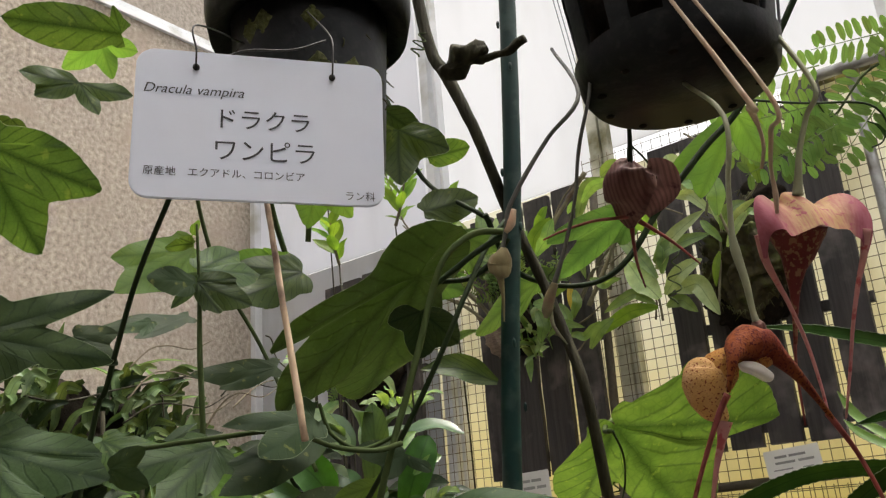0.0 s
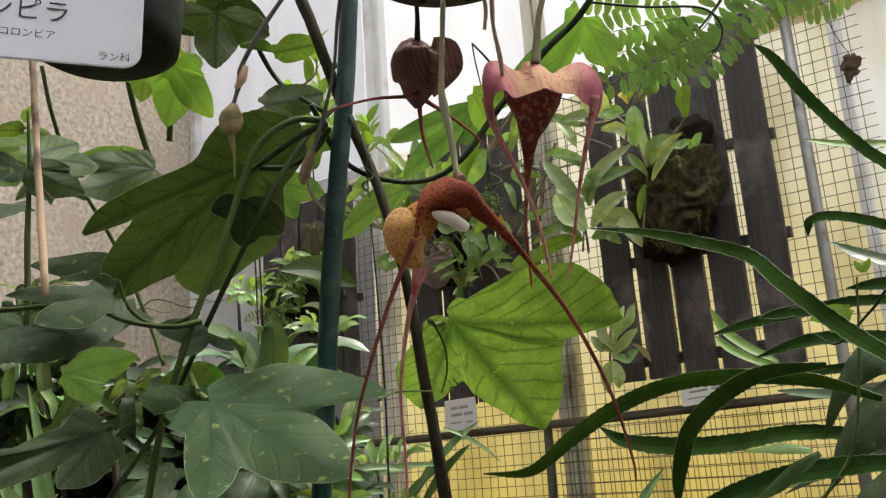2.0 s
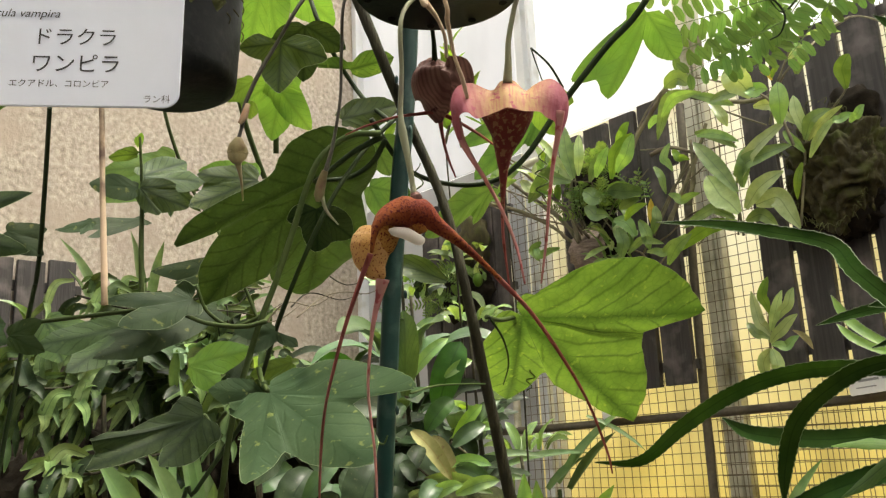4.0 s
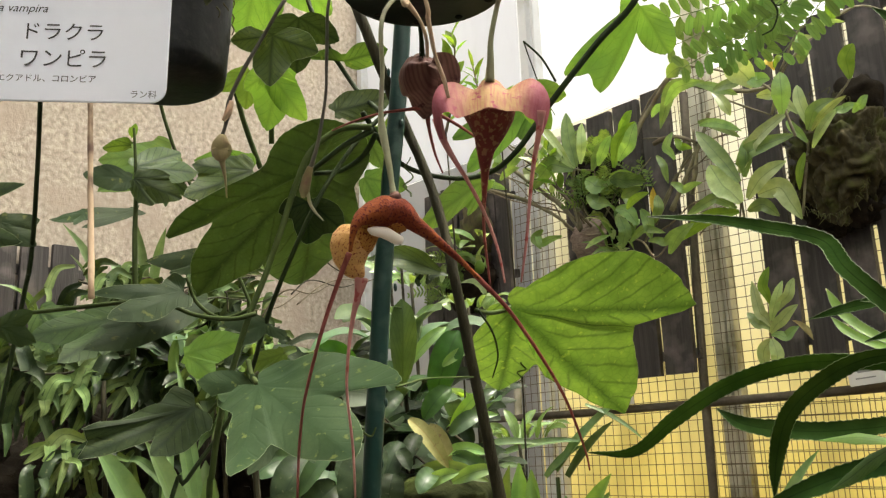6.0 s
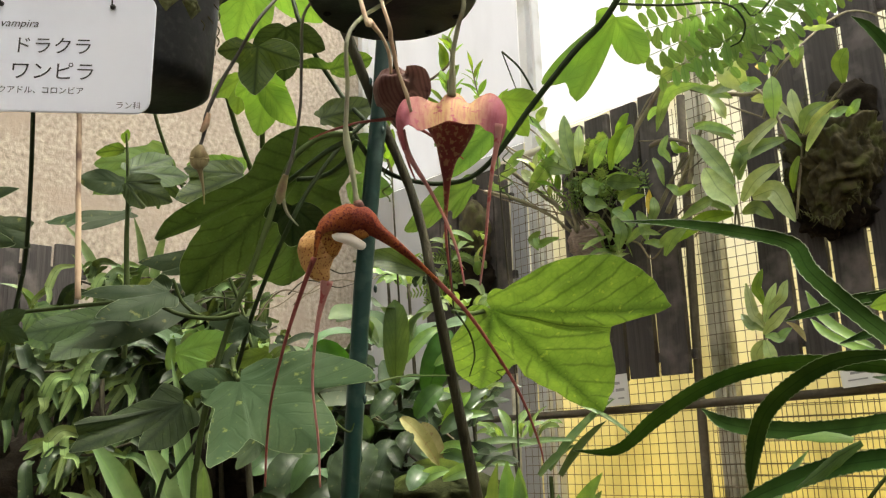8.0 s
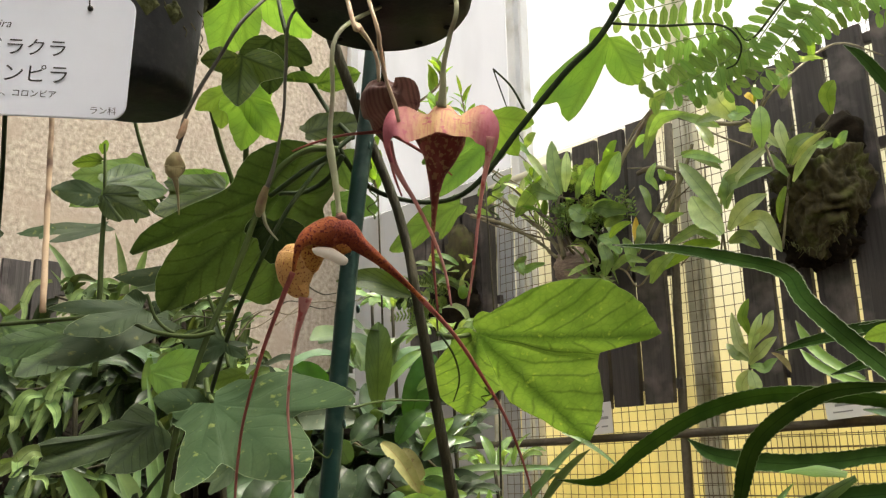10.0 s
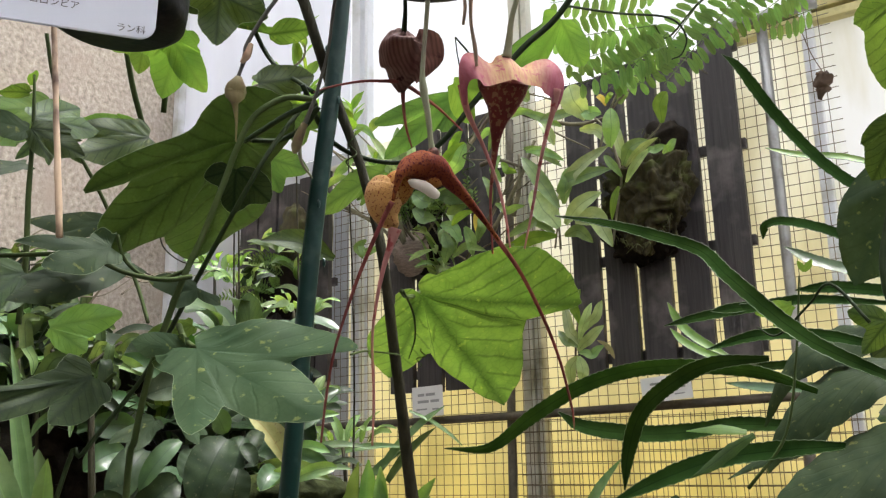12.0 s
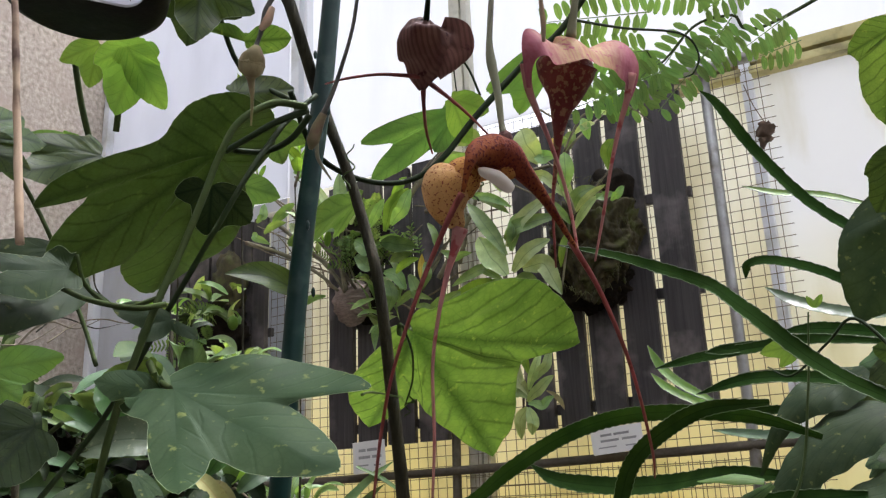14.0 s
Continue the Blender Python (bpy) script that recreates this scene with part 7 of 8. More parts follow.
cane_orchid("climbing shrub with broad pale leaves below the feathery leaves", [
    [(-0.473, 1.600, 1.601), (-0.492, 1.600, 1.672), (-0.526, 1.600, 1.722), (-0.615, 1.600, 1.781), (-0.689, 1.600, 1.817)],
    [(-0.511, 1.600, 1.653), (-0.487, 1.600, 1.715), (-0.444, 1.600, 1.756), (-0.43, 1.85, 1.92), (-0.43, 2.135, 1.99)]], [
    ([(-0.528, 1.580, 1.709), (-0.549, 1.580, 1.750), (-0.561, 1.580, 1.789)], 0.0256, L_ORCHIDPALE),
    ([(-0.537, 1.580, 1.728), (-0.518, 1.580, 1.715), (-0.496, 1.580, 1.712)], 0.0146, L_WALL),
    ([(-0.482, 1.580, 1.640), (-0.474, 1.580, 1.677), (-0.476, 1.580, 1.719)], 0.0173, L_WALL),
    ([(-0.486, 1.580, 1.726), (-0.492, 1.580, 1.742), (-0.503, 1.580, 1.750)], 0.0062, L_YELLOWING),
    ([(-0.486, 1.580, 1.729), (-0.474, 1.580, 1.740), (-0.468, 1.580, 1.747)], 0.0062, L_BRIGHT),
    ([(-0.654, 1.580, 1.779), (-0.671, 1.580, 1.797), (-0.705, 1.580, 1.791)], 0.0181, L_WALL),
    ([(-0.451, 1.580, 1.752), (-0.429, 1.580, 1.756), (-0.410, 1.580, 1.762)], 0.0081, L_ORCHIDPALE),
], 0.0028)
cane_orchid("thin climbing stem with small pale leaves at the board tops", [
    [(-0.486, 1.600, 1.726), (-0.445, 1.600, 1.790), (-0.418, 1.600, 1.794), (-0.383, 1.600, 1.789), (-0.341, 1.600, 1.796)],
    [(-0.525, 1.600, 1.830), (-0.494, 1.600, 1.804), (-0.449, 1.600, 1.789)]], [
    ([(-0.373, 1.580, 1.769), (-0.371, 1.580, 1.797), (-0.362, 1.580, 1.826)], 0.0089, L_BRIGHT),
    ([(-0.412, 1.580, 1.786), (-0.385, 1.580, 1.775), (-0.354, 1.580, 1.767)], 0.0050, L_ORCHIDPALE),
    ([(-0.451, 1.580, 1.795), (-0.473, 1.580, 1.796), (-0.497, 1.580, 1.801)], 0.0083, L_WALL),
    ([(-0.437, 1.580, 1.778), (-0.426, 1.580, 1.754), (-0.425, 1.580, 1.732)], 0.0101, L_WALL),
], 0.0024)

cane_orchid("crooked canes with small leaves climbing before the boards", [
    [(-0.961, 2.020, 2.014), (-1.017, 2.020, 1.960), (-1.071, 2.020, 1.904), (-1.095, 2.020, 1.858)],
    [(-1.002, 2.020, 1.651), (-0.955, 2.020, 1.720), (-0.907, 2.020, 1.794), (-0.866, 2.020, 1.875)],
    [(-0.939, 2.020, 1.680), (-0.917, 2.020, 1.760), (-0.915, 2.020, 1.846)],
    [(-1.536, 2.020, 1.905), (-1.419, 2.020, 1.801), (-1.344, 2.020, 1.731), (-1.298, 2.020, 1.660)],
    [(-1.658, 2.020, 1.871), (-1.521, 2.020, 1.812), (-1.396, 2.020, 1.735), (-1.322, 2.020, 1.669)],
    [(-1.294, 2.020, 1.666), (-1.316, 2.020, 1.766), (-1.301, 2.020, 1.852)],
    [(-1.035, 2.020, 1.842), (-0.977, 2.020, 1.845), (-0.899, 2.020, 1.804)],
    [(-0.916, 2.020, 1.973), (-0.847, 2.020, 1.931), (-0.745, 2.020, 1.892), (-0.668, 2.020, 1.890)]], [
    ([(-1.106, 1.960, 1.802), (-1.066, 1.960, 1.836), (-1.043, 1.960, 1.890)], 0.0186, L_WALL),
    ([(-1.139, 1.960, 1.759), (-1.088, 1.960, 1.743), (-1.029, 1.960, 1.726)], 0.0212, L_LIT),
    ([(-1.174, 1.960, 1.807), (-1.149, 1.960, 1.839), (-1.125, 1.960, 1.879)], 0.0140, L_WALL),
    ([(-0.952, 1.960, 1.907), (-0.908, 1.960, 1.938), (-0.846, 1.960, 1.935)], 0.0144, L_WALL),
    ([(-0.863, 1.960, 1.826), (-0.811, 1.960, 1.813), (-0.757, 1.960, 1.779)], 0.0115, L_WALL),
    ([(-0.817, 1.960, 1.901), (-0.765, 1.960, 1.898), (-0.708, 1.960, 1.896)], 0.0149, L_WALL),
    ([(-0.710, 1.960, 1.850), (-0.661, 1.960, 1.834), (-0.620, 1.960, 1.777)], 0.0142, L_ORCHIDPALE),
    ([(-1.065, 2.000, 1.583), (-1.011, 2.000, 1.568), (-0.966, 2.000, 1.600)], 0.0107, L_WALL),
    ([(-1.123, 2.000, 1.589), (-1.070, 2.000, 1.614), (-1.012, 2.000, 1.593)], 0.0109, L_WALL),
    ([(-0.981, 1.960, 1.527), (-0.948, 1.960, 1.563), (-0.907, 1.960, 1.589)], 0.0150, L_WALL),
    ([(-1.094, 1.960, 1.667), (-1.064, 1.960, 1.685), (-1.023, 1.960, 1.695)], 0.0110, L_BRIGHT),
    ([(-1.147, 2.000, 1.666), (-1.128, 2.000, 1.620), (-1.146, 2.000, 1.577)], 0.0172, L_WALL),
    ([(-1.079, 2.000, 1.670), (-1.054, 2.000, 1.628), (-1.055, 2.000, 1.585)], 0.0156, L_WALL),
    ([(-1.027, 2.000, 1.696), (-1.020, 2.000, 1.658), (-1.040, 2.000, 1.623)], 0.0130, L_WALL),
    ([(-1.349, 2.000, 1.654), (-1.419, 2.000, 1.647), (-1.444, 2.000, 1.679)], 0.0117, L_WALL),
    ([(-1.417, 2.000, 1.687), (-1.445, 2.000, 1.665), (-1.429, 2.000, 1.632)], 0.0120, L_WALL),
    ([(-0.958, 1.960, 1.703), (-0.920, 1.960, 1.676), (-0.872, 1.960, 1.683)], 0.0105, L_WALL),
    ([(-0.939, 1.960, 1.759), (-0.956, 1.960, 1.794), (-0.939, 1.960, 1.832)], 0.0105, L_WALL),
    ([(-1.017, 2.000, 1.800), (-0.993, 2.000, 1.763), (-0.990, 2.000, 1.718)], 0.0096, L_WALL),
    ([(-1.355, 1.960, 1.973), (-1.389, 1.960, 2.012), (-1.435, 1.960, 2.028)], 0.0109, L_WALL),
    ([(-1.538, 1.960, 1.861), (-1.499, 1.960, 1.875), (-1.457, 1.960, 1.879)], 0.0113, L_WALL),
    ([(-1.566, 1.960, 1.900), (-1.536, 1.960, 1.914), (-1.538, 1.960, 1.952)], 0.0129, L_WALL),
    ([(-1.617, 2.000, 1.888), (-1.597, 2.000, 1.868), (-1.549, 2.000, 1.841)], 0.0115, L_WALL)], 0.0068)
# fine low fern between the canes
fine_fern = thing("mounted_fern", (-1.309, 2.060, 1.723), "fine fresh green fern tuft between the canes", "fern", "mounted ferns")
for k in range(26):
    a = V((-1.309, 2.060, 1.723)).lerp(V((-1.081, 2.060, 1.720)), random.random()) + V((0, random.uniform(-0.04, 0.04), random.uniform(-0.02, 0.02)))
    b = a + V((random.uniform(-0.07, 0.07), -0.05, random.uniform(0.03, 0.085)))
    tube("frond_stem", [a, a.lerp(b, 0.5) + V((0, -0.01, 0.012)), b], [0.0012, 0.0007], M_STEM, fine_fern, n=4, sub=3)
    for q in range(2, 9):
        c_ = a.lerp(b, q / 8) + V((0, -0.01, 0.012)) * math.sin(math.pi * q / 8)
        for e in (-1, 1):
            tip = c_ + V((e * random.uniform(0.010, 0.018), -0.006, random.uniform(0.002, 0.012)))
            sheet("pinna", [c_, c_.lerp(tip, 0.5) + V((0, -0.002, 0.001)), tip], [0.0012, 0.0036, 0.0030, 0.0006], (0.1, -0.9, 0.4), L_FERN, fine_fern, cup=0.2, cols=2, sub=1)

cane_e = thing("cane_orchid", (-0.837, 2.135, 1.302), "small orchid sprig with thick pale leaves on the boards", "orchid", "mounted orchids")
tube("cane", [(-0.837, 2.135, 1.302), (-0.801, 2.07, 1.359), (-0.79, 2.07, 1.404)], [0.0032, 0.0018], M_TWIG, cane_e, n=6, lump=0.25)
wall_leaf(cane_e, [(-0.763, 2, 1.323), (-0.782, 2, 1.357), (-0.797, 2, 1.432)], 0.0130, L_ORCHIDPALE)
wall_leaf(cane_e, [(-0.761, 2, 1.335), (-0.743, 2, 1.372), (-0.724, 2, 1.421)], 0.0116, L_ORCHIDPALE)
wall_leaf(cane_e, [(-0.767, 2, 1.308), (-0.734, 2, 1.332), (-0.696, 2, 1.363)], 0.0130, L_ORCHIDPALE)
wall_leaf(cane_e, [(-0.766, 2, 1.317), (-0.792, 2, 1.332), (-0.817, 2, 1.362)], 0.0116, L_WALL)
wall_leaf(cane_e, [(-0.757, 2, 1.348), (-0.711, 2, 1.386), (-0.697, 2, 1.423)], 0.0116, L_ORCHIDPALE)
wall_leaf(cane_e, [(-0.766, 2, 1.295), (-0.785, 2, 1.267), (-0.788, 2, 1.223)], 0.0145, L_ORCHIDPALE)
wall_leaf(cane_e, [(-0.766, 2, 1.295), (-0.753, 2, 1.258), (-0.76, 2, 1.231)], 0.0145, L_ORCHIDPALE)
wall_leaf(cane_e, [(-0.759, 2, 1.374), (-0.768, 2, 1.414), (-0.752, 2, 1.458)], 0.0116, L_BRIGHT)
wall_leaf(cane_e, [(-0.765, 2, 1.304), (-0.728, 2, 1.294), (-0.699, 2, 1.315)], 0.0116, L_WALL)
yel = blade((-0.745, 2.07, 1.339), (-0.695, 2.05, 1.287), 0.009, L_WITHER, None, name="fading_leaf")
tagged(yel, "withering orange-yellow leaf on the small orchid", "leaf")
sprig("cane_orchid", "bare orchid cane with a few young leaves", "orchid", [(-1.288, 2.06, 1.677), (-1.395, 2, 1.843), (-1.553, 1.98, 2.007), (-1.601, 1.96, 2.149), (-1.624, 1.95, 2.27)], 16, 0.063, 0.0095, L_BRIGHT, 0.004, 0.55, "mounted orchids")
sprig("cane_orchid", "young orchid cane with small fresh leaves", "orchid", [(-1.317, 2.07, 1.676), (-1.381, 2.04, 1.761), (-1.414, 2.02, 1.826), (-1.436, 2, 1.907)], 10, 0.055, 0.0095, L_ORCHIDPALE, 0.003, 0.5, "mounted orchids")
sprig("cane_orchid", "young orchid cane with small fresh leaves", "orchid", [(-1.307, 2.07, 1.674), (-1.34, 2.03, 1.767), (-1.364, 2, 1.827), (-1.362, 1.98, 1.917)], 8, 0.055, 0.0095, L_BRIGHT, 0.003, 0.5, "mounted orchids")
for k, (a, b, c_) in enumerate([((-1.297, 2.07, 1.664), (-1.419, 2.02, 1.757), (-1.659, 1.98, 1.878)), ((-1.318, 2.07, 1.668), (-1.352, 2.04, 1.721), (-1.496, 2.02, 1.792)), ((-1.082, 2.06, 1.635), (-0.982, 2.03, 1.745), (-0.862, 2, 1.767)), ((-1.029, 2.06, 1.639), (-0.914, 2.02, 1.696), (-0.778, 1.99, 1.792)), ((-1.298, 2.07, 1.656), (-1.331, 2.02, 1.78), (-1.492, 2, 1.94)), ((-1.13, 2.05, 1.835), (-1.045, 2.02, 1.933), (-0.94, 2, 2.053)), ((-1.182, 2.07, 1.625), (-1.05, 2, 1.537), (-0.998, 2.02, 1.596)), ((-1.074, 2.05, 1.555), (-0.974, 2, 1.618), (-0.868, 2, 1.711)), ((-1.285, 2.08, 1.663), (-1.16, 2.03, 1.758), (-1.034, 2, 1.799)), ((-1.067, 2.05, 1.818), (-0.933, 2.02, 1.829), (-0.784, 2, 1.782))][::2]):
    tw = tube("bare_twig", [a, V(a).lerp(V(b), 0.5) + V((0.01, 0, 0.012)), b, V(b).lerp(V(c_), 0.5) - V((0, 0, 0.01)), c_], [0.003, 0.0028, 0.0024, 0.002, 0.0014], M_CANE if k % 3 else M_TWIG, n=6, lump=0.35)
    tagged(tw, "crooked bare orchid cane in front of the mesh", "twig", "bare canes")

for k, (a, c_) in enumerate([((-1.315, 2.08, 1.677), (-1.578, 2, 1.89)), ((-1.324, 2.08, 1.687), (-1.502, 1.99, 2.013)), ((-1.188, 2.08, 1.643), (-1.301, 2, 1.956)), ((-1.099, 2.08, 1.61), (-0.837, 2, 1.863)), ((-1.08, 2.08, 1.622), (-0.761, 2, 1.726)), ((-1.295, 2.08, 1.665), (-1.02, 2, 1.673)), ((-0.852, 2.08, 1.591), (-0.86, 2, 1.946))][::2]):
    a, c_ = V(a), V(c_)
    wig = [a.lerp(c_, q) + V((random.uniform(-1, 1), random.uniform(-0.5, 0.2), random.uniform(-1, 1))) * 0.022 for q in (0.2, 0.4, 0.6, 0.8)]
    tw = tube("bare_twig", [a] + wig + [c_], [0.0026, 0.0022, 0.0016, 0.001], M_CANE if k % 2 else M_TWIG, n=6, sub=3, lump=0.6)
    tagged(tw, "kinked bare orchid cane in front of the mesh", "twig", "bare canes")

stag = thing("staghorn_fern", (-1.338, 2.12, 1.662), "staghorn fern with a dry ribbed shield on the boards", "fern")
SC = V((-1.322, 2.1, 1.653))
verts, faces = [], []
for i in range(13):
    a0 = i / 12
    for k in range(41):
        th = 2 * math.pi * k / 40
        r = a0 * 0.070 * (1 + 0.05 * math.sin(th * 3) + 0.03 * math.sin(th * 13))
        bulge = 0.062 * math.cos(a0 * 1.5) + 0.006 * math.sin(th * 13 + 2 * math.sin(a0 * 3)) * a0
        verts.append(SC + V((r * math.cos(th), -bulge, r * math.sin(th))))
for i in range(12):
    for k in range(40):
        o = i * 41 + k
        faces.append((o, o + 1, o + 42, o + 41))
solid("shield_frond", verts, faces, M_SHIELD, stag, "dry pinkish-brown ribbed shield frond")
v, f = ball_data(SC + V((0.04, 0.02, 0.02)), (0.080, 0.035, 0.085), 0.25, 30, 36, 24)
solid("root_ball", v, f, M_FIBRE, stag, "dark root ball")
v, f = ball_data(SC + V((0.02, 0.02, 0.18)), (0.085, 0.03, 0.10), 0.3, 30, 36, 24)
solid("moss_cushion", v, f, M_FIBRE, stag)


def frond(parent, a, b, pairs, length, w, material, name="frond"):
    a, b = V(a), V(b)
    d = (b - a).normalized()
    n = (CAM_MID - a).normalized()
    s = d.cross(n).normalized()
    verts, faces, uv = [], [], []
    L = (b - a).length
    for i in range(pairs):
        q = (i + 0.5) / pairs
        p = a.lerp(b, q) - V((0, 0, 1)) * L * 0.18 * q * q
        ln = length * math.sin(math.pi * (0.12 + 0.85 * (1 - q)))
        for e in (-1, 1):
            t = (s * e + d * 0.5 + n * random.uniform(-0.2, 0.3)).normalized()
            o = len(verts)
            for u, h in ((0, 0.5), (0.4, 1.0), (0.8, 0.7), (1.0, 0.1)):
                for k in (-1, 1):
                    verts.append(p + t * ln * u + d * w * h * k)
                    uv.append((u, 0.3 * k))
            faces += [(o, o + 1, o + 3, o + 2), (o + 2, o + 3, o + 5, o + 4), (o + 4, o + 5, o + 7, o + 6)]
    rib, rf = tube_data([a, a.lerp(b, 0.5) - V((0, 0, L * 0.045)), b - V((0, 0, L * 0.18))], [0.0012, 0.0006], 5, 4)
    o = len(verts)
    verts += rib
    uv += [(0.5, 0.3)] * len(rib)
    faces += [tuple(q + o for q in face) for face in rf]
    return solid(name, verts, faces, material, parent, "", True, uv)


for k in range(46):
    p = SC + V((random.uniform(-0.06, 0.15), -0.03 - random.uniform(0, 0.03), random.uniform(0.09, 0.27)))
    d = V((random.uniform(-1, 1), random.uniform(-1.0, -0.2), random.uniform(-0.5, 0.9))).normalized()
    frond(stag, p, p + d * random.uniform(0.06, 0.11), 9, 0.018, 0.0032, L_FERN)
for k in range(34):
    p = SC + V((random.uniform(0.07, 0.17), -0.03, random.uniform(-0.10, 0.10)))
    d = V((random.uniform(-0.2, 1), random.uniform(-1.0, -0.3), random.uniform(-0.9, 0.5))).normalized()
    blade(p, p + d * random.uniform(0.06, 0.12), random.uniform(0.008, 0.014), L_WALL if k % 3 else L_ORCHIDPALE, stag, bend=random.uniform(0, 0.3))
yl = blade((-1.053, 2.02, 1.653), (-1.043, 2.01, 1.723), 0.010, L_YELLOWING, None, name="fading_leaf")
tagged(yl, "narrow orange withered leaf", "leaf")

stag2 = thing("mounted_fern", (-1.821, 2.1, 1.638), "small fern and round pods on the corner boards", "fern")
PC = V((-1.806, 2.1, 1.654))
v, f = ball_data(PC + V((-0.03, 0.0, -0.03)), (0.11, 0.04, 0.10), 0.3, 30, 36, 24)
solid("root_ball", v, f, M_FIBRE, stag2)
v, f = ball_data(PC + V((0.0, 0.01, 0.12)), (0.07, 0.03, 0.11), 0.3, 40, 30, 20)
solid("moss_cushion", v, f, M_BARKMOSS, stag2)
for k in range(40):
    p = PC + V((random.uniform(-0.16, 0.10), -0.03, random.uniform(-0.12, 0.10)))
    d = V((random.uniform(-1, 1), random.uniform(-1.0, -0.2), random.uniform(-0.5, 0.9))).normalized()
    if k % 3 == 0:
        frond(stag2, p, p + d * random.uniform(0.07, 0.11), 9, 0.022, 0.004, L_FERN)
    else:
        blade(p, p + d * random.uniform(0.06, 0.11), random.uniform(0.010, 0.018), L_ORCHIDPALE if k % 2 else L_WALL, stag2, bend=random.uniform(0, 0.3))
v, f = ball_data((-1.683, 2, 1.625), (0.016, 0.016, 0.022), 0.03, 40, 18, 12)
solid("pod", v, f, L_BRIGHT, stag2, "round pale green pod")

dead = thing("dead_leaf", (-0.171, 2.15, 1.91), "curled dead brown leaf hanging on the mesh", "dead leaf")
v, f = ball_data((-0.172, 2.15, 1.9), (0.018, 0.012, 0.030), 0.5, 60, 18, 14)
v = [q + V((noise.noise(q * 90), noise.noise(q * 90 + V((5, 0, 0))), noise.noise(q * 90 + V((0, 5, 0))))) * 0.016 for q in map(V, v)]
solid("curled_leaf", v, f, M_DEAD, dead)
tube("thread", [(-0.168, 2.15, 1.923), (-0.191, 2.16, 1.985), (-0.206, 2.17, 2.046)], [0.0012, 0.0012], M_DEAD, dead, n=5)

# small name plates on the wall
def wall_label(p, w, h, tilt, label, bars):
    p = V(p)
    m = Matrix.Translation(p) @ pose(0, 0, 0, 90, tilt, 0)
    t = thing("name_plate", p, label, "plant label", "wall labels")
    part("plate", label_plate("plate", m, w, h, 0.003, 0.0015, M_LABEL_SMALL), M_LABEL_SMALL, t)
    for (u, v, bw, bh) in bars:
        part("print_bar", box(u * w - bw * w / 2, u * w + bw * w / 2, v * h - bh * h / 2, v * h + bh * h / 2, 0.0002, 0.0006, 0.0, m), M_INKPALE, t)
    return t


BARS = [(-0.20, 0.22, 0.22, 0.09), (0.10, 0.22, 0.30, 0.09), (-0.14, 0.0, 0.36, 0.09), (0.24, 0.0, 0.28, 0.09), (-0.2, -0.25, 0.35, 0.05), (0.25, -0.27, 0.2, 0.05)]
wall_label((-0.6, 2.125, 1.216), 0.125, 0.060, -4, "pale weathered plant label below the tall boards", BARS)
wall_label((-1.296, 2.125, 1.221), 0.105, 0.085, -2, "pale weathered plant label below the fern boards", BARS)
# ---- plants of the beds ----
def clump(name, label, category, base, n, length, w, materials, up=0.8, spread=1.0, droop=0.25, group="", base_r=0.03, shape=(0.25, 0.75, 1.0, 0.95, 0.62, 0.06), lean=(0, 0, 0), cup=0.25):
    """A tuft of leaves that rise from one place and bend over."""
    t = thing(name, base, label, category, group)
    base = V(base)
    rooted(t, base)
    for i in range(n):
        a = i * 2.399 + random.uniform(-0.3, 0.3)
        s = spread * random.uniform(0.35, 1.0)
        d = (V((math.cos(a) * s, math.sin(a) * s, up * random.uniform(0.7, 1.2))) + V(lean)).normalized()
        ln = length * random.uniform(0.65, 1.15)
        p = base + V((math.cos(a), math.sin(a), 0)) * base_r * random.uniform(0.2, 1)
        tip = p + d * ln - V((0, 0, ln * droop * random.uniform(0.5, 1.4)))
        blade(p, tip, w * random.uniform(0.8, 1.2), materials[i % len(materials)], t, bend=droop * 0.55, shape=shape, cup=cup)
    return t


def rooted(t, base, r=0.006):
    """A stem from a plant down to the soil of the bed."""
    base = V(base)
    if base.z > 0.8:
        foot = V((min(base.x, -0.45), max(0.15, min(base.y, 2.1)), 0.70))
        tube("root_stem", [base, base.lerp(foot, 0.5) + V((0.01, 0.01, 0)), foot], [r * 0.6, r * 0.7, r], M_VINE, t, n=6, sub=4, lump=0.3)


OVAL = (0.30, 0.85, 1.0, 0.95, 0.72, 0.10)
STRAPPY = (0.6, 0.9, 1.0, 0.9, 0.6, 0.04)

# oval-leaved orchid cluster on a mossy stump
stump = thing("mossy_stump", (-0.770, 1.005, 0.735), "dark mossy stump under the orchid cluster", "stump")
rings = np.linspace(0, 0.317, 46)
v, f = lathe_data((-0.770, 1.005, 0.735), [(float(np.interp(z, [0, 0.06, 0.14, 0.20, 0.287, 0.312, 0.317], [0.120, 0.105, 0.098, 0.104, 0.094, 0.05, 0.001])), float(z)) for z in rings], 90)
v = [q + (q - V((-0.770, 1.005, q.z))) * (0.34 * noise.noise(q * 18) + 0.20 * noise.noise(q * 60) + 0.12 * noise.noise(q * 140)) for q in v]
solid("stump_body", v, f, M_STUMP, stump)
oval = thing("oval_leaf_orchid", (-0.76, 0.95, 1.0), "orchid cluster with thick oval dark green leaves", "orchid")


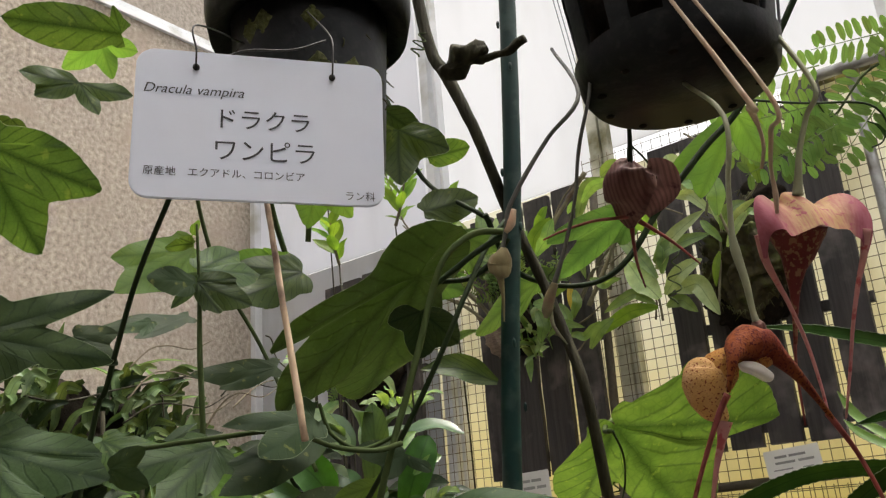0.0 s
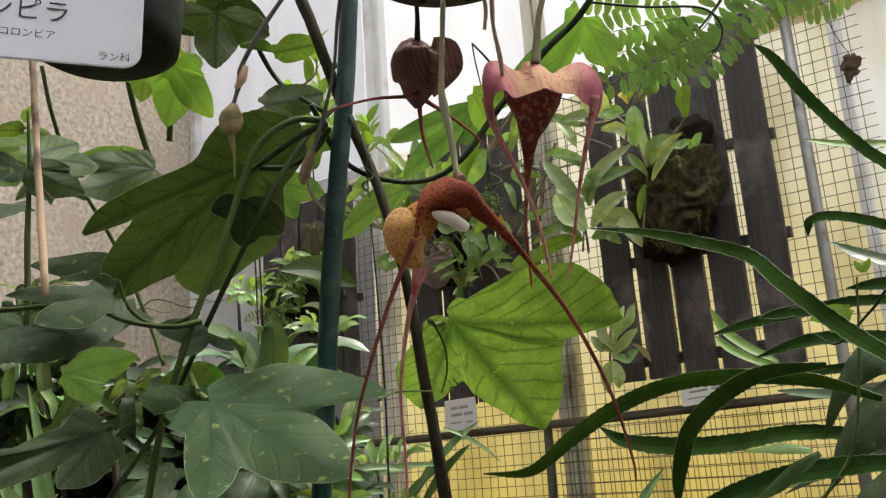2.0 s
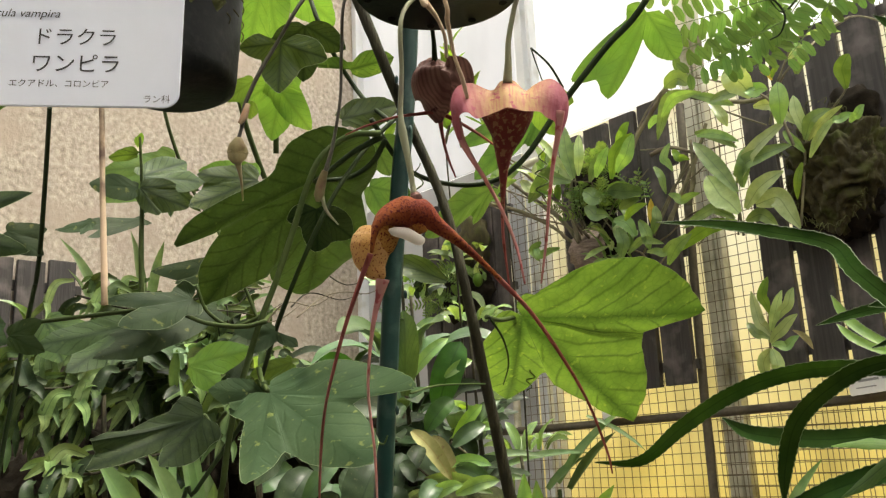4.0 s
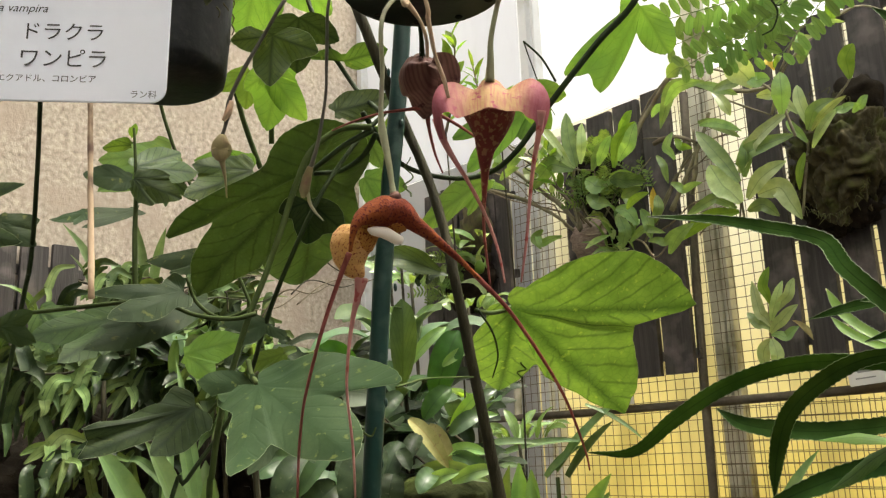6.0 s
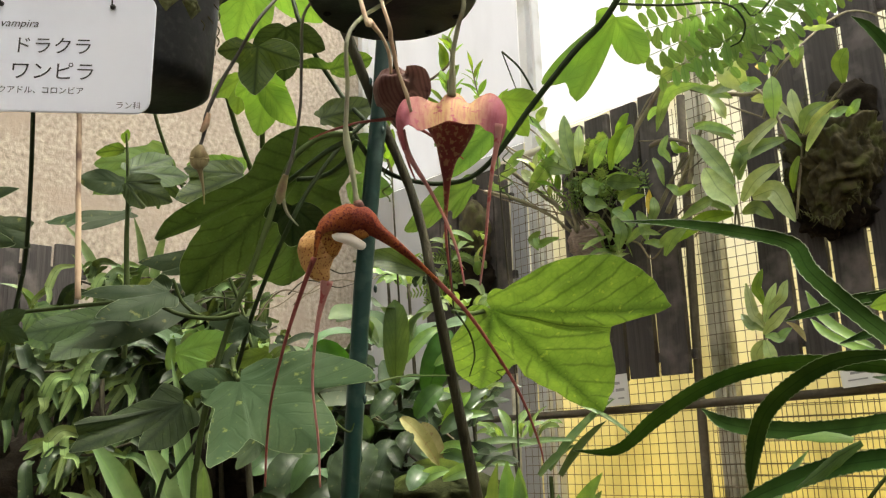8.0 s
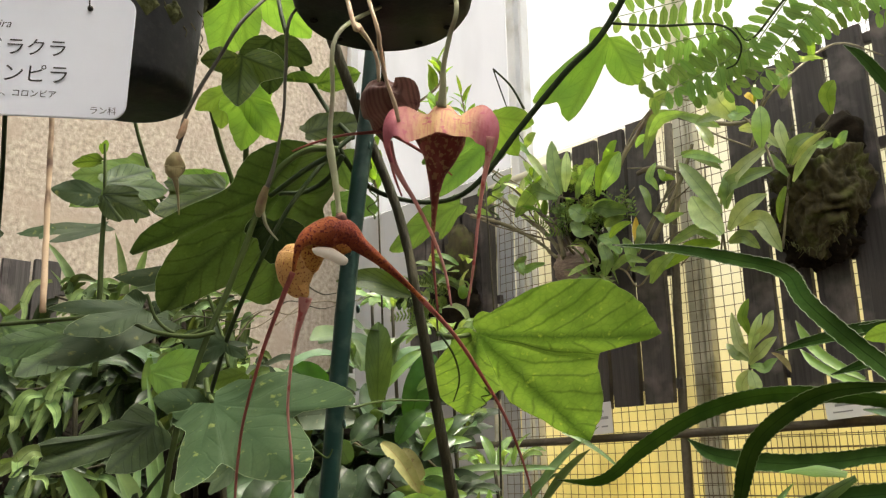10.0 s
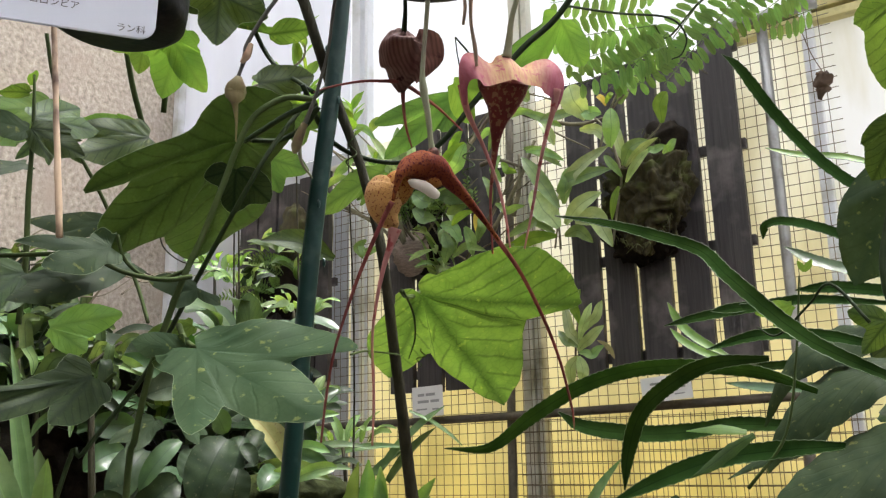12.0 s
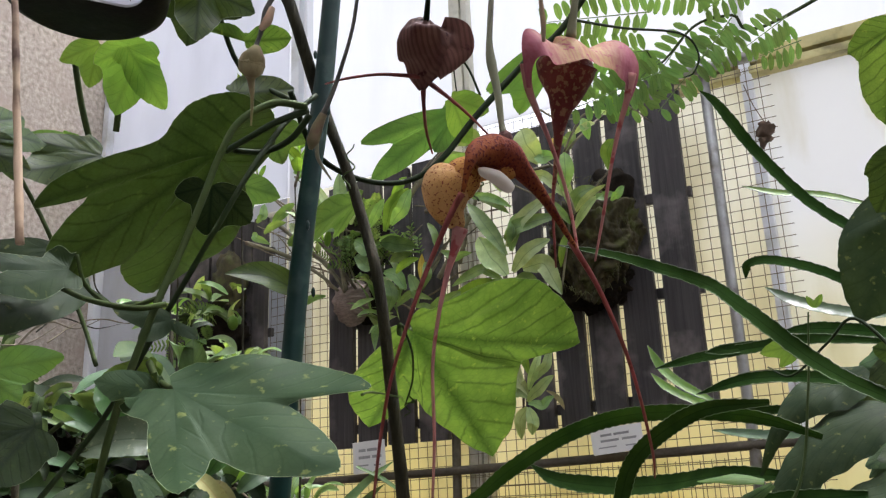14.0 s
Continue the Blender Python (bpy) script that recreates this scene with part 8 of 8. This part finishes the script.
def oval_leaf(a, b, w, material, bow=0.10):
    """A thick rounded leaf, arched along its length and folded along the midrib."""
    a, b = V(a), V(b)
    face = (CAM_MID - a).normalized() + V((random.uniform(-0.25, 0.25), random.uniform(-0.2, 0.2), random.uniform(-0.05, 0.45)))
    up = face.normalized() * (b - a).length * bow + V((0, 0, (b - a).length * bow * 0.6))
    line = [a, a.lerp(b, 0.25) + up * 0.75, a.lerp(b, 0.5) + up, a.lerp(b, 0.75) + up * 0.75, b]
    return sheet("leaf", line, [w * q for q in (0.25, 0.66, 0.88, 0.98, 1.0, 0.96, 0.84, 0.60, 0.06)], face, material, oval, cup=0.34, cols=10, sub=6, wave=0.03, seed=random.uniform(0, 6))


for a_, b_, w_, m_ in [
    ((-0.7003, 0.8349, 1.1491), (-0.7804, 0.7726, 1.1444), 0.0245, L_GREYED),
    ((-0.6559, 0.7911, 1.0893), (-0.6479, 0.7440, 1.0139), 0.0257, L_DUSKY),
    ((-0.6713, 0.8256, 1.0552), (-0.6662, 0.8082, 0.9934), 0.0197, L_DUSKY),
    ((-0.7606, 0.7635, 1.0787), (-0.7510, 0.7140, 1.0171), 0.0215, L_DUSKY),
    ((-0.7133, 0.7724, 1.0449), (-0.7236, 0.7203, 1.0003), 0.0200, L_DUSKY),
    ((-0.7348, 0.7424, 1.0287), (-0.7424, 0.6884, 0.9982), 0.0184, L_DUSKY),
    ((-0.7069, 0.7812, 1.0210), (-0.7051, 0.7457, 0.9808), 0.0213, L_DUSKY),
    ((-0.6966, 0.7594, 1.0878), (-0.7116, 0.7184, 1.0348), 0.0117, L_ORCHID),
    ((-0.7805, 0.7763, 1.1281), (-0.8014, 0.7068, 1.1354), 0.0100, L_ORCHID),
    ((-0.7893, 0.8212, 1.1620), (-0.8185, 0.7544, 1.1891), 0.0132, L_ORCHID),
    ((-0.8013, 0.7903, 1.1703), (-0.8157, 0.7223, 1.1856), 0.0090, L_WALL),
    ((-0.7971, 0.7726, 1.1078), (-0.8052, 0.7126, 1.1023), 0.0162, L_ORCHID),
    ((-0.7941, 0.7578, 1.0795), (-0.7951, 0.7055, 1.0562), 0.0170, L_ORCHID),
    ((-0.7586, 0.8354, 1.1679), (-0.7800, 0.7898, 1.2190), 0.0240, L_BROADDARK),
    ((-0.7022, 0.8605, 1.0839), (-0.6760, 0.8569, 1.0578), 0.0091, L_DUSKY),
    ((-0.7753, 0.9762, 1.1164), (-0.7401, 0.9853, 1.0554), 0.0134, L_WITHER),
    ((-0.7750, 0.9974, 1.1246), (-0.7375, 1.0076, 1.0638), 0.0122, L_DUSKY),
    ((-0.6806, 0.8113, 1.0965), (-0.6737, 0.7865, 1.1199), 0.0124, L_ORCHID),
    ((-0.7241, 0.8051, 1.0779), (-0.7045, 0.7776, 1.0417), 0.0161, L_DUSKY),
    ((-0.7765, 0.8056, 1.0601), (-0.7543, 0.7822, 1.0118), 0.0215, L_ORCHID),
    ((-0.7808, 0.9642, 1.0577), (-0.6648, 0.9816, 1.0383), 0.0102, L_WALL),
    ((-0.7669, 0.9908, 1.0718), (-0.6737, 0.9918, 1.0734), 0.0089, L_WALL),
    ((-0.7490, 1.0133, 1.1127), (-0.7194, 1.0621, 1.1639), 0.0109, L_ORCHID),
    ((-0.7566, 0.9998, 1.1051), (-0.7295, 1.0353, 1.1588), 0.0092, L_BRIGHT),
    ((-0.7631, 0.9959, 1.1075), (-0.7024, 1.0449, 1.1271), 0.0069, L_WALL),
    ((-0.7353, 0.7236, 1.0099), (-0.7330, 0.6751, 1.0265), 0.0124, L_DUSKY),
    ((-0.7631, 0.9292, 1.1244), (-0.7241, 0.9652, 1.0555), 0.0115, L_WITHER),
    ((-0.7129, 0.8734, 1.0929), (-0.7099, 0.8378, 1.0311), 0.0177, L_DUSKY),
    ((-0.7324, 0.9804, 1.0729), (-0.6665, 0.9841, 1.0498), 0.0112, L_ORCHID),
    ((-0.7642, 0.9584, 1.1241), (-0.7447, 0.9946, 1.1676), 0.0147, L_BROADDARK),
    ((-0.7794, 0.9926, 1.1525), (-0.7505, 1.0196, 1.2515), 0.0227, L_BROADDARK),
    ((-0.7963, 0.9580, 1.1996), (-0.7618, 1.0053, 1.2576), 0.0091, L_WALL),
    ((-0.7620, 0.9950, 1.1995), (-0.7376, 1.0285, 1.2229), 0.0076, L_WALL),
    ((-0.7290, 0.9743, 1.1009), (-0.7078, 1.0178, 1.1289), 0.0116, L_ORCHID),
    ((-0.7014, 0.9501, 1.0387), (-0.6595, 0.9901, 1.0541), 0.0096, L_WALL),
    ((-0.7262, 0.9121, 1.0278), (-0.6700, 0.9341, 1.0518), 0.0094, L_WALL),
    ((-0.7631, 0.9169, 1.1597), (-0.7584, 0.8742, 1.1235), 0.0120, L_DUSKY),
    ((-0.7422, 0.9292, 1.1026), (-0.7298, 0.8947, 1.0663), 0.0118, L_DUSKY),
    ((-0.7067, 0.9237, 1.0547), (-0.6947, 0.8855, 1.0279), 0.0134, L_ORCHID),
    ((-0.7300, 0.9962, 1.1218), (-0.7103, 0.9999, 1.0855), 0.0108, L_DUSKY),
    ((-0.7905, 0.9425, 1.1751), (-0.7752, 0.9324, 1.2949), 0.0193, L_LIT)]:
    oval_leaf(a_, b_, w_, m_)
for k in range(14):
    p = V((-0.844, 0.959, 1.101)) + V((random.uniform(-0.1, 0.12), random.uniform(-0.02, 0.06), random.uniform(-0.06, 0.03)))
    tube("runner", [p, p + V((0.02, -0.015, 0.012)), p + V((0.045, -0.01, -0.004))], [0.0022, 0.002, 0.0014], M_TWIG if k % 2 else M_VINE, oval, n=5, sub=4, lump=0.3)

# pale strap plants
for k, (b_, n_, l_, w_, u_) in enumerate([((-0.866, 1.367, 0.865), 5, 0.14, 0.018, 0.8), ((-0.852, 1.359, 0.88), 5, 0.17, 0.018, 1.0), ((-0.655, 1.71, 0.841), 3, 0.17, 0.012, 1.2)]):
    clump("strap_plant", "tuft of pale green strap leaves in the bed", "strap plant", b_, n_, l_, w_, [L_STRAPYOUNG, L_BROAD, L_STRAPYOUNG], up=u_, spread=0.6, droop=0.12, group="strap tufts", shape=STRAPPY, cup=0.5)
dg = thing("strap_plant", (-0.947, 1.48, 0.958), "tuft with long pale diagonal leaves", "strap plant", "strap tufts")
tube("root_stem", [(-0.966, 1.47, 1.02), (-0.963, 1.467, 0.939), (-0.95, 1.45, 0.68)], [0.004, 0.005], M_STEM, dg, n=6)
for b_, t_, w_ in [((-0.966, 1.47, 1.03), (-0.851, 1.542, 1.165), 0.0154), ((-0.949, 1.482, 1.019), (-0.869, 1.534, 1.123), 0.0128), ((-1.057, 1.399, 1.064), (-0.915, 1.506, 1.086), 0.0102), ((-0.983, 1.457, 1.02), (-0.923, 1.5, 1.079), 0.0115), ((-0.913, 1.503, 1.155), (-0.824, 1.563, 1.084), 0.0077), ((-0.634, 1.65, 0.91), (-0.547, 1.691, 1.056), 0.0128), ((-0.964, 1.245, 1.078), (-0.867, 1.323, 1.082), 0.012), ((-0.894, 1.173, 1.043), (-0.828, 1.227, 1.048), 0.010), ((-0.83, 1.095, 1.001), (-0.798, 1.123, 1.031), 0.016)]:
    blade(b_, t_, w_, L_BROAD, dg, bend=0.05, shape=STRAPPY, cup=0.5)

pale = thing("strap_plant", (-0.5599, 0.9325, 0.9362), "upright bundle of pale green strap leaves beside the stump", "strap plant", "strap tufts")
for b_, t_, w_ in [((-0.5826, 0.9208, 0.9367), (-0.5683, 0.9223, 1.0603), 0.0115), ((-0.5684, 0.9281, 0.9364), (-0.5575, 0.9272, 1.0626), 0.0109), ((-0.5513, 0.9368, 0.9360), (-0.5456, 0.9350, 1.0547), 0.0096), ((-0.5360, 0.9447, 0.9357), (-0.5479, 0.9361, 1.0451), 0.0077), ((-0.5940, 0.9150, 0.9370), (-0.5835, 0.9219, 1.0286), 0.0089)]:
    blade(b_, t_, w_, L_STRAPYOUNG, pale, bend=0.06, shape=(0.7, 0.9, 1.0, 1.0, 0.85, 0.10), cup=0.5)
rooted(pale, (-0.5585, 0.9303, 0.9487))

# broad straps low on the west side
broad = thing("broad_strap_plant", (-0.705, 0.541, 1.002), "plant with broad glossy pale green strap leaves", "strap plant", "broad straps")
tube("root_stem", [(-0.723, 0.549, 0.995), (-0.62, 0.5, 0.8), (-0.62, 0.5, 0.70)], [0.012, 0.012], M_TWIG, broad, n=7)
for b_, t_, w_ in [((-0.723, 0.549, 0.989), (-0.731, 0.484, 1.103), 0.015), ((-0.71, 0.579, 0.999), (-0.712, 0.531, 1.103), 0.015), ((-0.723, 0.598, 0.996), (-0.745, 0.577, 1.151), 0.007), ((-0.72, 0.604, 0.996), (-0.768, 0.589, 1.194), 0.006), ((-0.718, 0.609, 0.996), (-0.700, 0.600, 1.070), 0.010), ((-0.732, 0.528, 1.001), (-0.719, 0.456, 1.05), 0.010), ((-0.765, 0.579, 0.996), (-0.792, 0.598, 1.118), 0.006), ((-0.718, 0.606, 0.975), (-0.741, 0.615, 1.08), 0.016), ((-0.761, 0.58, 1.023), (-0.743, 0.612, 1.083), 0.010)]:
    blade(b_, t_, w_, L_BROAD, broad, bend=0.06, shape=STRAPPY, cup=0.45)

# near-black lumps for logs and litter, also standing in for deep shade
log = thing("log_and_shade", (-1.419, 0.83, 1.184), "near-black lumps for logs and for the shade behind the hanging leaves", "log")
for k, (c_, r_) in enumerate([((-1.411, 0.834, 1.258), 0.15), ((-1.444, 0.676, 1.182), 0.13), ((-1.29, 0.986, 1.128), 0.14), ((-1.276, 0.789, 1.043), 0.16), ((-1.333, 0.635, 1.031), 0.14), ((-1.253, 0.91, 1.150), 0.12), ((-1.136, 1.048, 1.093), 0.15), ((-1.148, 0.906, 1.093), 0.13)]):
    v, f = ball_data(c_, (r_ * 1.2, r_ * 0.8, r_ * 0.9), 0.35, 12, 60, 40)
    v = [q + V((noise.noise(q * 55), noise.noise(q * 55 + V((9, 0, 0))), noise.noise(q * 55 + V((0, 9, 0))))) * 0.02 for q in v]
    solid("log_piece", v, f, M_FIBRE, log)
# narrow leaves that hang in front of them


def hanging(at0, across, down, n, length, w, materials, label):
    """Many narrow leaves hanging over a bank, from points spread over a patch."""
    t = thing("hanging_fern", at0, label, "fern", "hanging ferns")
    at0, across, down = V(at0), V(across) - V(at0), V(down) - V(at0)
    rooted(t, at0 + across * 0.5 + down)
    stem = [at0 + across * q + down * (0.5 + 0.3 * math.sin(q * 5)) for q in (0, 0.3, 0.6, 1.0)]
    tube("creeping_stem", stem, [0.0022, 0.0016], M_VINE, t, n=6, lump=0.3)
    for i in range(n):
        p = at0 + across * random.random() + down * random.random() + V((0, random.uniform(-0.05, 0.05), 0))
        ln = length * random.uniform(0.6, 1.25)
        d = V((random.uniform(-1.0, 0.45) * 0.8, random.uniform(-0.7, 0.2), -random.uniform(0.15, 1.0))).normalized()
        forked(t, p, d, ln, w * random.uniform(0.7, 1.25), materials[i % len(materials)])


def forked(parent, p, d, ln, w, material):
    """A wavy drooping frond whose end divides into two or three blunt horns."""
    side = d.cross(V((0.3, -0.9, 0.3))).normalized()
    face = (CAM_MID - p).normalized() + V((random.uniform(-0.5, 0.5), 0, random.uniform(0.0, 0.7)))
    neck = p + d * ln * 0.62 + V((0, -0.004, 0.012))
    sheet("leaf", [p, p + d * ln * 0.3 + V((0, -0.008, 0.018)) + side * random.uniform(-0.008, 0.008), neck], [w * 0.4, w * 0.8, w, w * 1.1], face, material, parent, cup=0.4, cols=4, sub=5, wave=0.16, seed=random.uniform(0, 6))
    for e in ((-1, 1), (-1.3, 0.1, 1.2))[random.random() < 0.35]:
        tip = neck + (d * 0.75 + side * e * 0.55 + V((0, 0, -0.25))).normalized() * ln * random.uniform(0.3, 0.5)
        sheet("leaf", [neck, neck.lerp(tip, 0.5) + side * e * 0.006, tip], [w * 0.8, w * 0.75, w * 0.55, w * 0.12], face, material, parent, cup=0.4, cols=4, sub=4, wave=0.12, seed=random.uniform(0, 6))


hanging((-1.175, 0.489, 1.264), (-1.147, 0.796, 1.293), (-1.123, 0.483, 1.183), 84, 0.120, 0.0085, [L_HANG, L_FROND, L_HANG, L_DUSKY], "bank of narrow grey-green hanging leaves")
hanging((-1.068, 0.545, 1.121), (-1.032, 0.722, 1.128), (-1.029, 0.537, 1.076), 34, 0.10, 0.0075, [L_HANG, L_FROND, L_DUSKY], "narrow dull leaves above the straps")
hanging((-1.317, 0.665, 1.422), (-1.254, 0.976, 1.433), (-1.237, 0.636, 1.332), 50, 0.10, 0.0075, [L_HANG, L_FROND, L_HANG, L_DUSKY], "tangle of narrow dull green leaves")
hanging((-1.234, 0.836, 1.332), (-1.208, 0.992, 1.332), (-1.153, 0.801, 1.233), 28, 0.08, 0.007, [L_HANG, L_FROND, L_DUSKY], "tangle of narrow leaves in the shade")
hanging((-1.155, 0.765, 1.281), (-1.141, 0.883, 1.294), (-1.116, 0.753, 1.194), 26, 0.075, 0.010, [L_HANG, L_DUSKY], "narrow dull leaves by the logs")
hanging((-0.8076, 0.6559, 1.2298), (-0.7739, 0.7260, 1.2208), (-0.7646, 0.6401, 1.1481), 16, 0.08, 0.0075, [L_HANG, L_FROND, L_DUSKY], "dull forked fronds over the logs")
leafy = thing("strap_plant", (-1.852, 0.874, 1.458), "arching yellow-green straps before the pebble wall", "strap plant", "wall tufts")
rooted(leafy, (-1.756, 0.868, 1.405))
wall_straps = [((-1.753, 0.872, 1.417), (-1.747, 0.773, 1.596), 0.015), ((-1.758, 0.862, 1.404), (-1.756, 0.796, 1.532), 0.013), ((-1.808, 0.992, 1.45), (-1.782, 0.943, 1.648), 0.013), ((-1.803, 1.004, 1.451), (-1.758, 1.016, 1.626), 0.012), ((-1.702, 0.72, 1.384), (-1.713, 0.641, 1.443), 0.012), ((-1.704, 0.714, 1.384), (-1.706, 0.672, 1.439), 0.010), ((-1.552, 1.081, 1.397), (-1.494, 1.16, 1.467), 0.012), ((-1.542, 1.104, 1.384), (-1.486, 1.186, 1.43), 0.009)]
bank_straps = [((-1.568, 1.063, 1.359), (-1.513, 1.143, 1.423), 0.009), ((-1.611, 0.695, 1.336), (-1.584, 0.759, 1.383), 0.008), ((-1.602, 0.731, 1.326), (-1.578, 0.647, 1.295), 0.007), ((-1.579, 1.032, 1.449), (-1.492, 1.145, 1.503), 0.008), ((-1.485, 1, 1.421), (-1.561, 0.947, 1.484), 0.009), ((-1.476, 0.82, 1.386), (-1.526, 0.797, 1.473), 0.014), ((-1.442, 1.072, 1.397), (-1.471, 1, 1.484), 0.008), ((-1.033, 0.709, 1.201), (-1.026, 0.709, 1.259), 0.008), ((-0.942, 0.775, 1.188), (-0.957, 0.746, 1.241), 0.006)]
for b_, t_, w_ in wall_straps + bank_straps:
    blade(b_, t_, w_, L_STRAPYOUNG if w_ < 0.012 else L_BROAD, leafy, bend=0.16, shape=STRAPPY, cup=0.4)
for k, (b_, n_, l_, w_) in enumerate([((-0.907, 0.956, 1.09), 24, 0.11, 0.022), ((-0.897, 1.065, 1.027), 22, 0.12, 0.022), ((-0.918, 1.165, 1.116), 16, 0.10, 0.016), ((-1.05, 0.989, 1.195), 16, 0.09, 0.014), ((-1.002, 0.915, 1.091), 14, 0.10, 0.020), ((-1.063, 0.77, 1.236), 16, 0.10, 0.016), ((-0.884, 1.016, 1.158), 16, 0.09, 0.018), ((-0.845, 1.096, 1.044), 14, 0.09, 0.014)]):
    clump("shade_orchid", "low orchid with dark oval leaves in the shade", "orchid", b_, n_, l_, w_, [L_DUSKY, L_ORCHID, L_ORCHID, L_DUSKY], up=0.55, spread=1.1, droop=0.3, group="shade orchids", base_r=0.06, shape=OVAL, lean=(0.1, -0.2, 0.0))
# small leafy plants low against the grey corner sheet
for k, (b_, n_, l_, w_, m_) in enumerate([
        ((-1.291, 1.389, 1.448), 16, 0.075, 0.013, [L_WALL, L_FERN, L_DUSKY]), ((-1.356, 1.38, 1.494), 12, 0.06, 0.011, [L_WALL, L_BRIGHT]), ((-1.246, 1.521, 1.397), 12, 0.07, 0.012, [L_WALL, L_FERN]), ((-1.026, 1.319, 1.163), 12, 0.09, 0.012, [L_FERN, L_BRIGHT, L_DUSKY]),
        ((-0.983, 1.384, 1.096), 14, 0.08, 0.009, [L_FERN, L_WALL]), ((-0.969, 0.936, 1.126), 14, 0.10, 0.016, [L_DUSKY, L_FERN]), ((-0.867, 1.005, 1.242), 12, 0.12, 0.022, [L_BROAD, L_ORCHID]), ((-0.949, 0.925, 1.194), 12, 0.11, 0.02, [L_BROAD, L_DUSKY]), ((-1.067, 0.938, 1.221), 10, 0.09, 0.014, [L_DUSKY, L_FERN]), ((-1.09, 0.86, 1.225), 16, 0.11, 0.013, [L_FERN, L_FROND, L_BROAD, L_DUSKY]), ((-1.06, 0.80, 1.185), 14, 0.10, 0.012, [L_FROND, L_DUSKY, L_WALL])]):
    clump("leafy_shrub", "low leafy plant with small pale green leaves", "shrub", b_, n_, l_, w_, m_, up=0.5, spread=1.1, droop=0.35, group="low shrubs", base_r=0.06, shape=OVAL, lean=(0.15, -0.3, 0.1))
# upright shoots seen against the white wall
for k, pts in enumerate([([(-1.011, 1.121, 1.588), (-1.008, 1.105, 1.626), (-1.003, 1.094, 1.659)]), ([(-0.89, 1.14, 1.632), (-0.867, 1.136, 1.677), (-0.851, 1.126, 1.722)]), ([(-0.884, 1.276, 1.641), (-0.869, 1.27, 1.68), (-0.863, 1.261, 1.709)]), ([(-1.114, 1.199, 1.776), (-1.004, 1.267, 1.844), (-0.984, 1.252, 1.894)])]):
    sh = sprig("young_shoot", "young upright shoot with bright small leaves", "shoot", pts, 9, 0.05, 0.011, L_BRIGHT, 0.003, 0.1, "young shoots")
    rooted(sh, pts[0], 0.0025)
for k, (a, b, c_) in enumerate([((-1.004, 0.708, 1.319), (-1.013, 0.775, 1.365), (-1, 0.883, 1.375)), ((-1.011, 0.707, 1.289), (-1.011, 0.796, 1.319), (-1.012, 0.879, 1.34)), ((-1.022, 0.841, 1.283), (-0.984, 0.876, 1.337), (-0.981, 0.957, 1.355)), ((-0.947, 0.895, 1.418), (-0.944, 0.915, 1.383), (-0.914, 0.966, 1.365)), ((-1.137, 0.89, 1.295), (-1.127, 0.896, 1.326), (-1.117, 0.986, 1.367)), ((-1.241, 1.041, 1.384), (-1.245, 1.108, 1.418), (-1.23, 1.205, 1.424)), ((-1.154, 0.999, 1.348), (-1.173, 1.118, 1.41), (-1.188, 1.245, 1.443)), ((-1.123, 0.844, 1.319), (-1.121, 0.837, 1.352), (-1.137, 0.893, 1.386)), ((-1.223, 0.846, 1.414), (-1.224, 0.92, 1.459), (-1.218, 1.009, 1.48))]):
    tw = tube("bare_twig", [a, V(a).lerp(V(b), 0.5) + V((0.0, 0, 0.012)), b, V(b).lerp(V(c_), 0.5) - V((0, 0, 0.012)), c_], [0.0014, 0.0013, 0.0012, 0.0010, 0.0006], M_VINE if k % 2 else M_TWIG, n=5, lump=0.5)
    tagged(tw, "thin bare twig among the leaves", "twig", "bare canes")
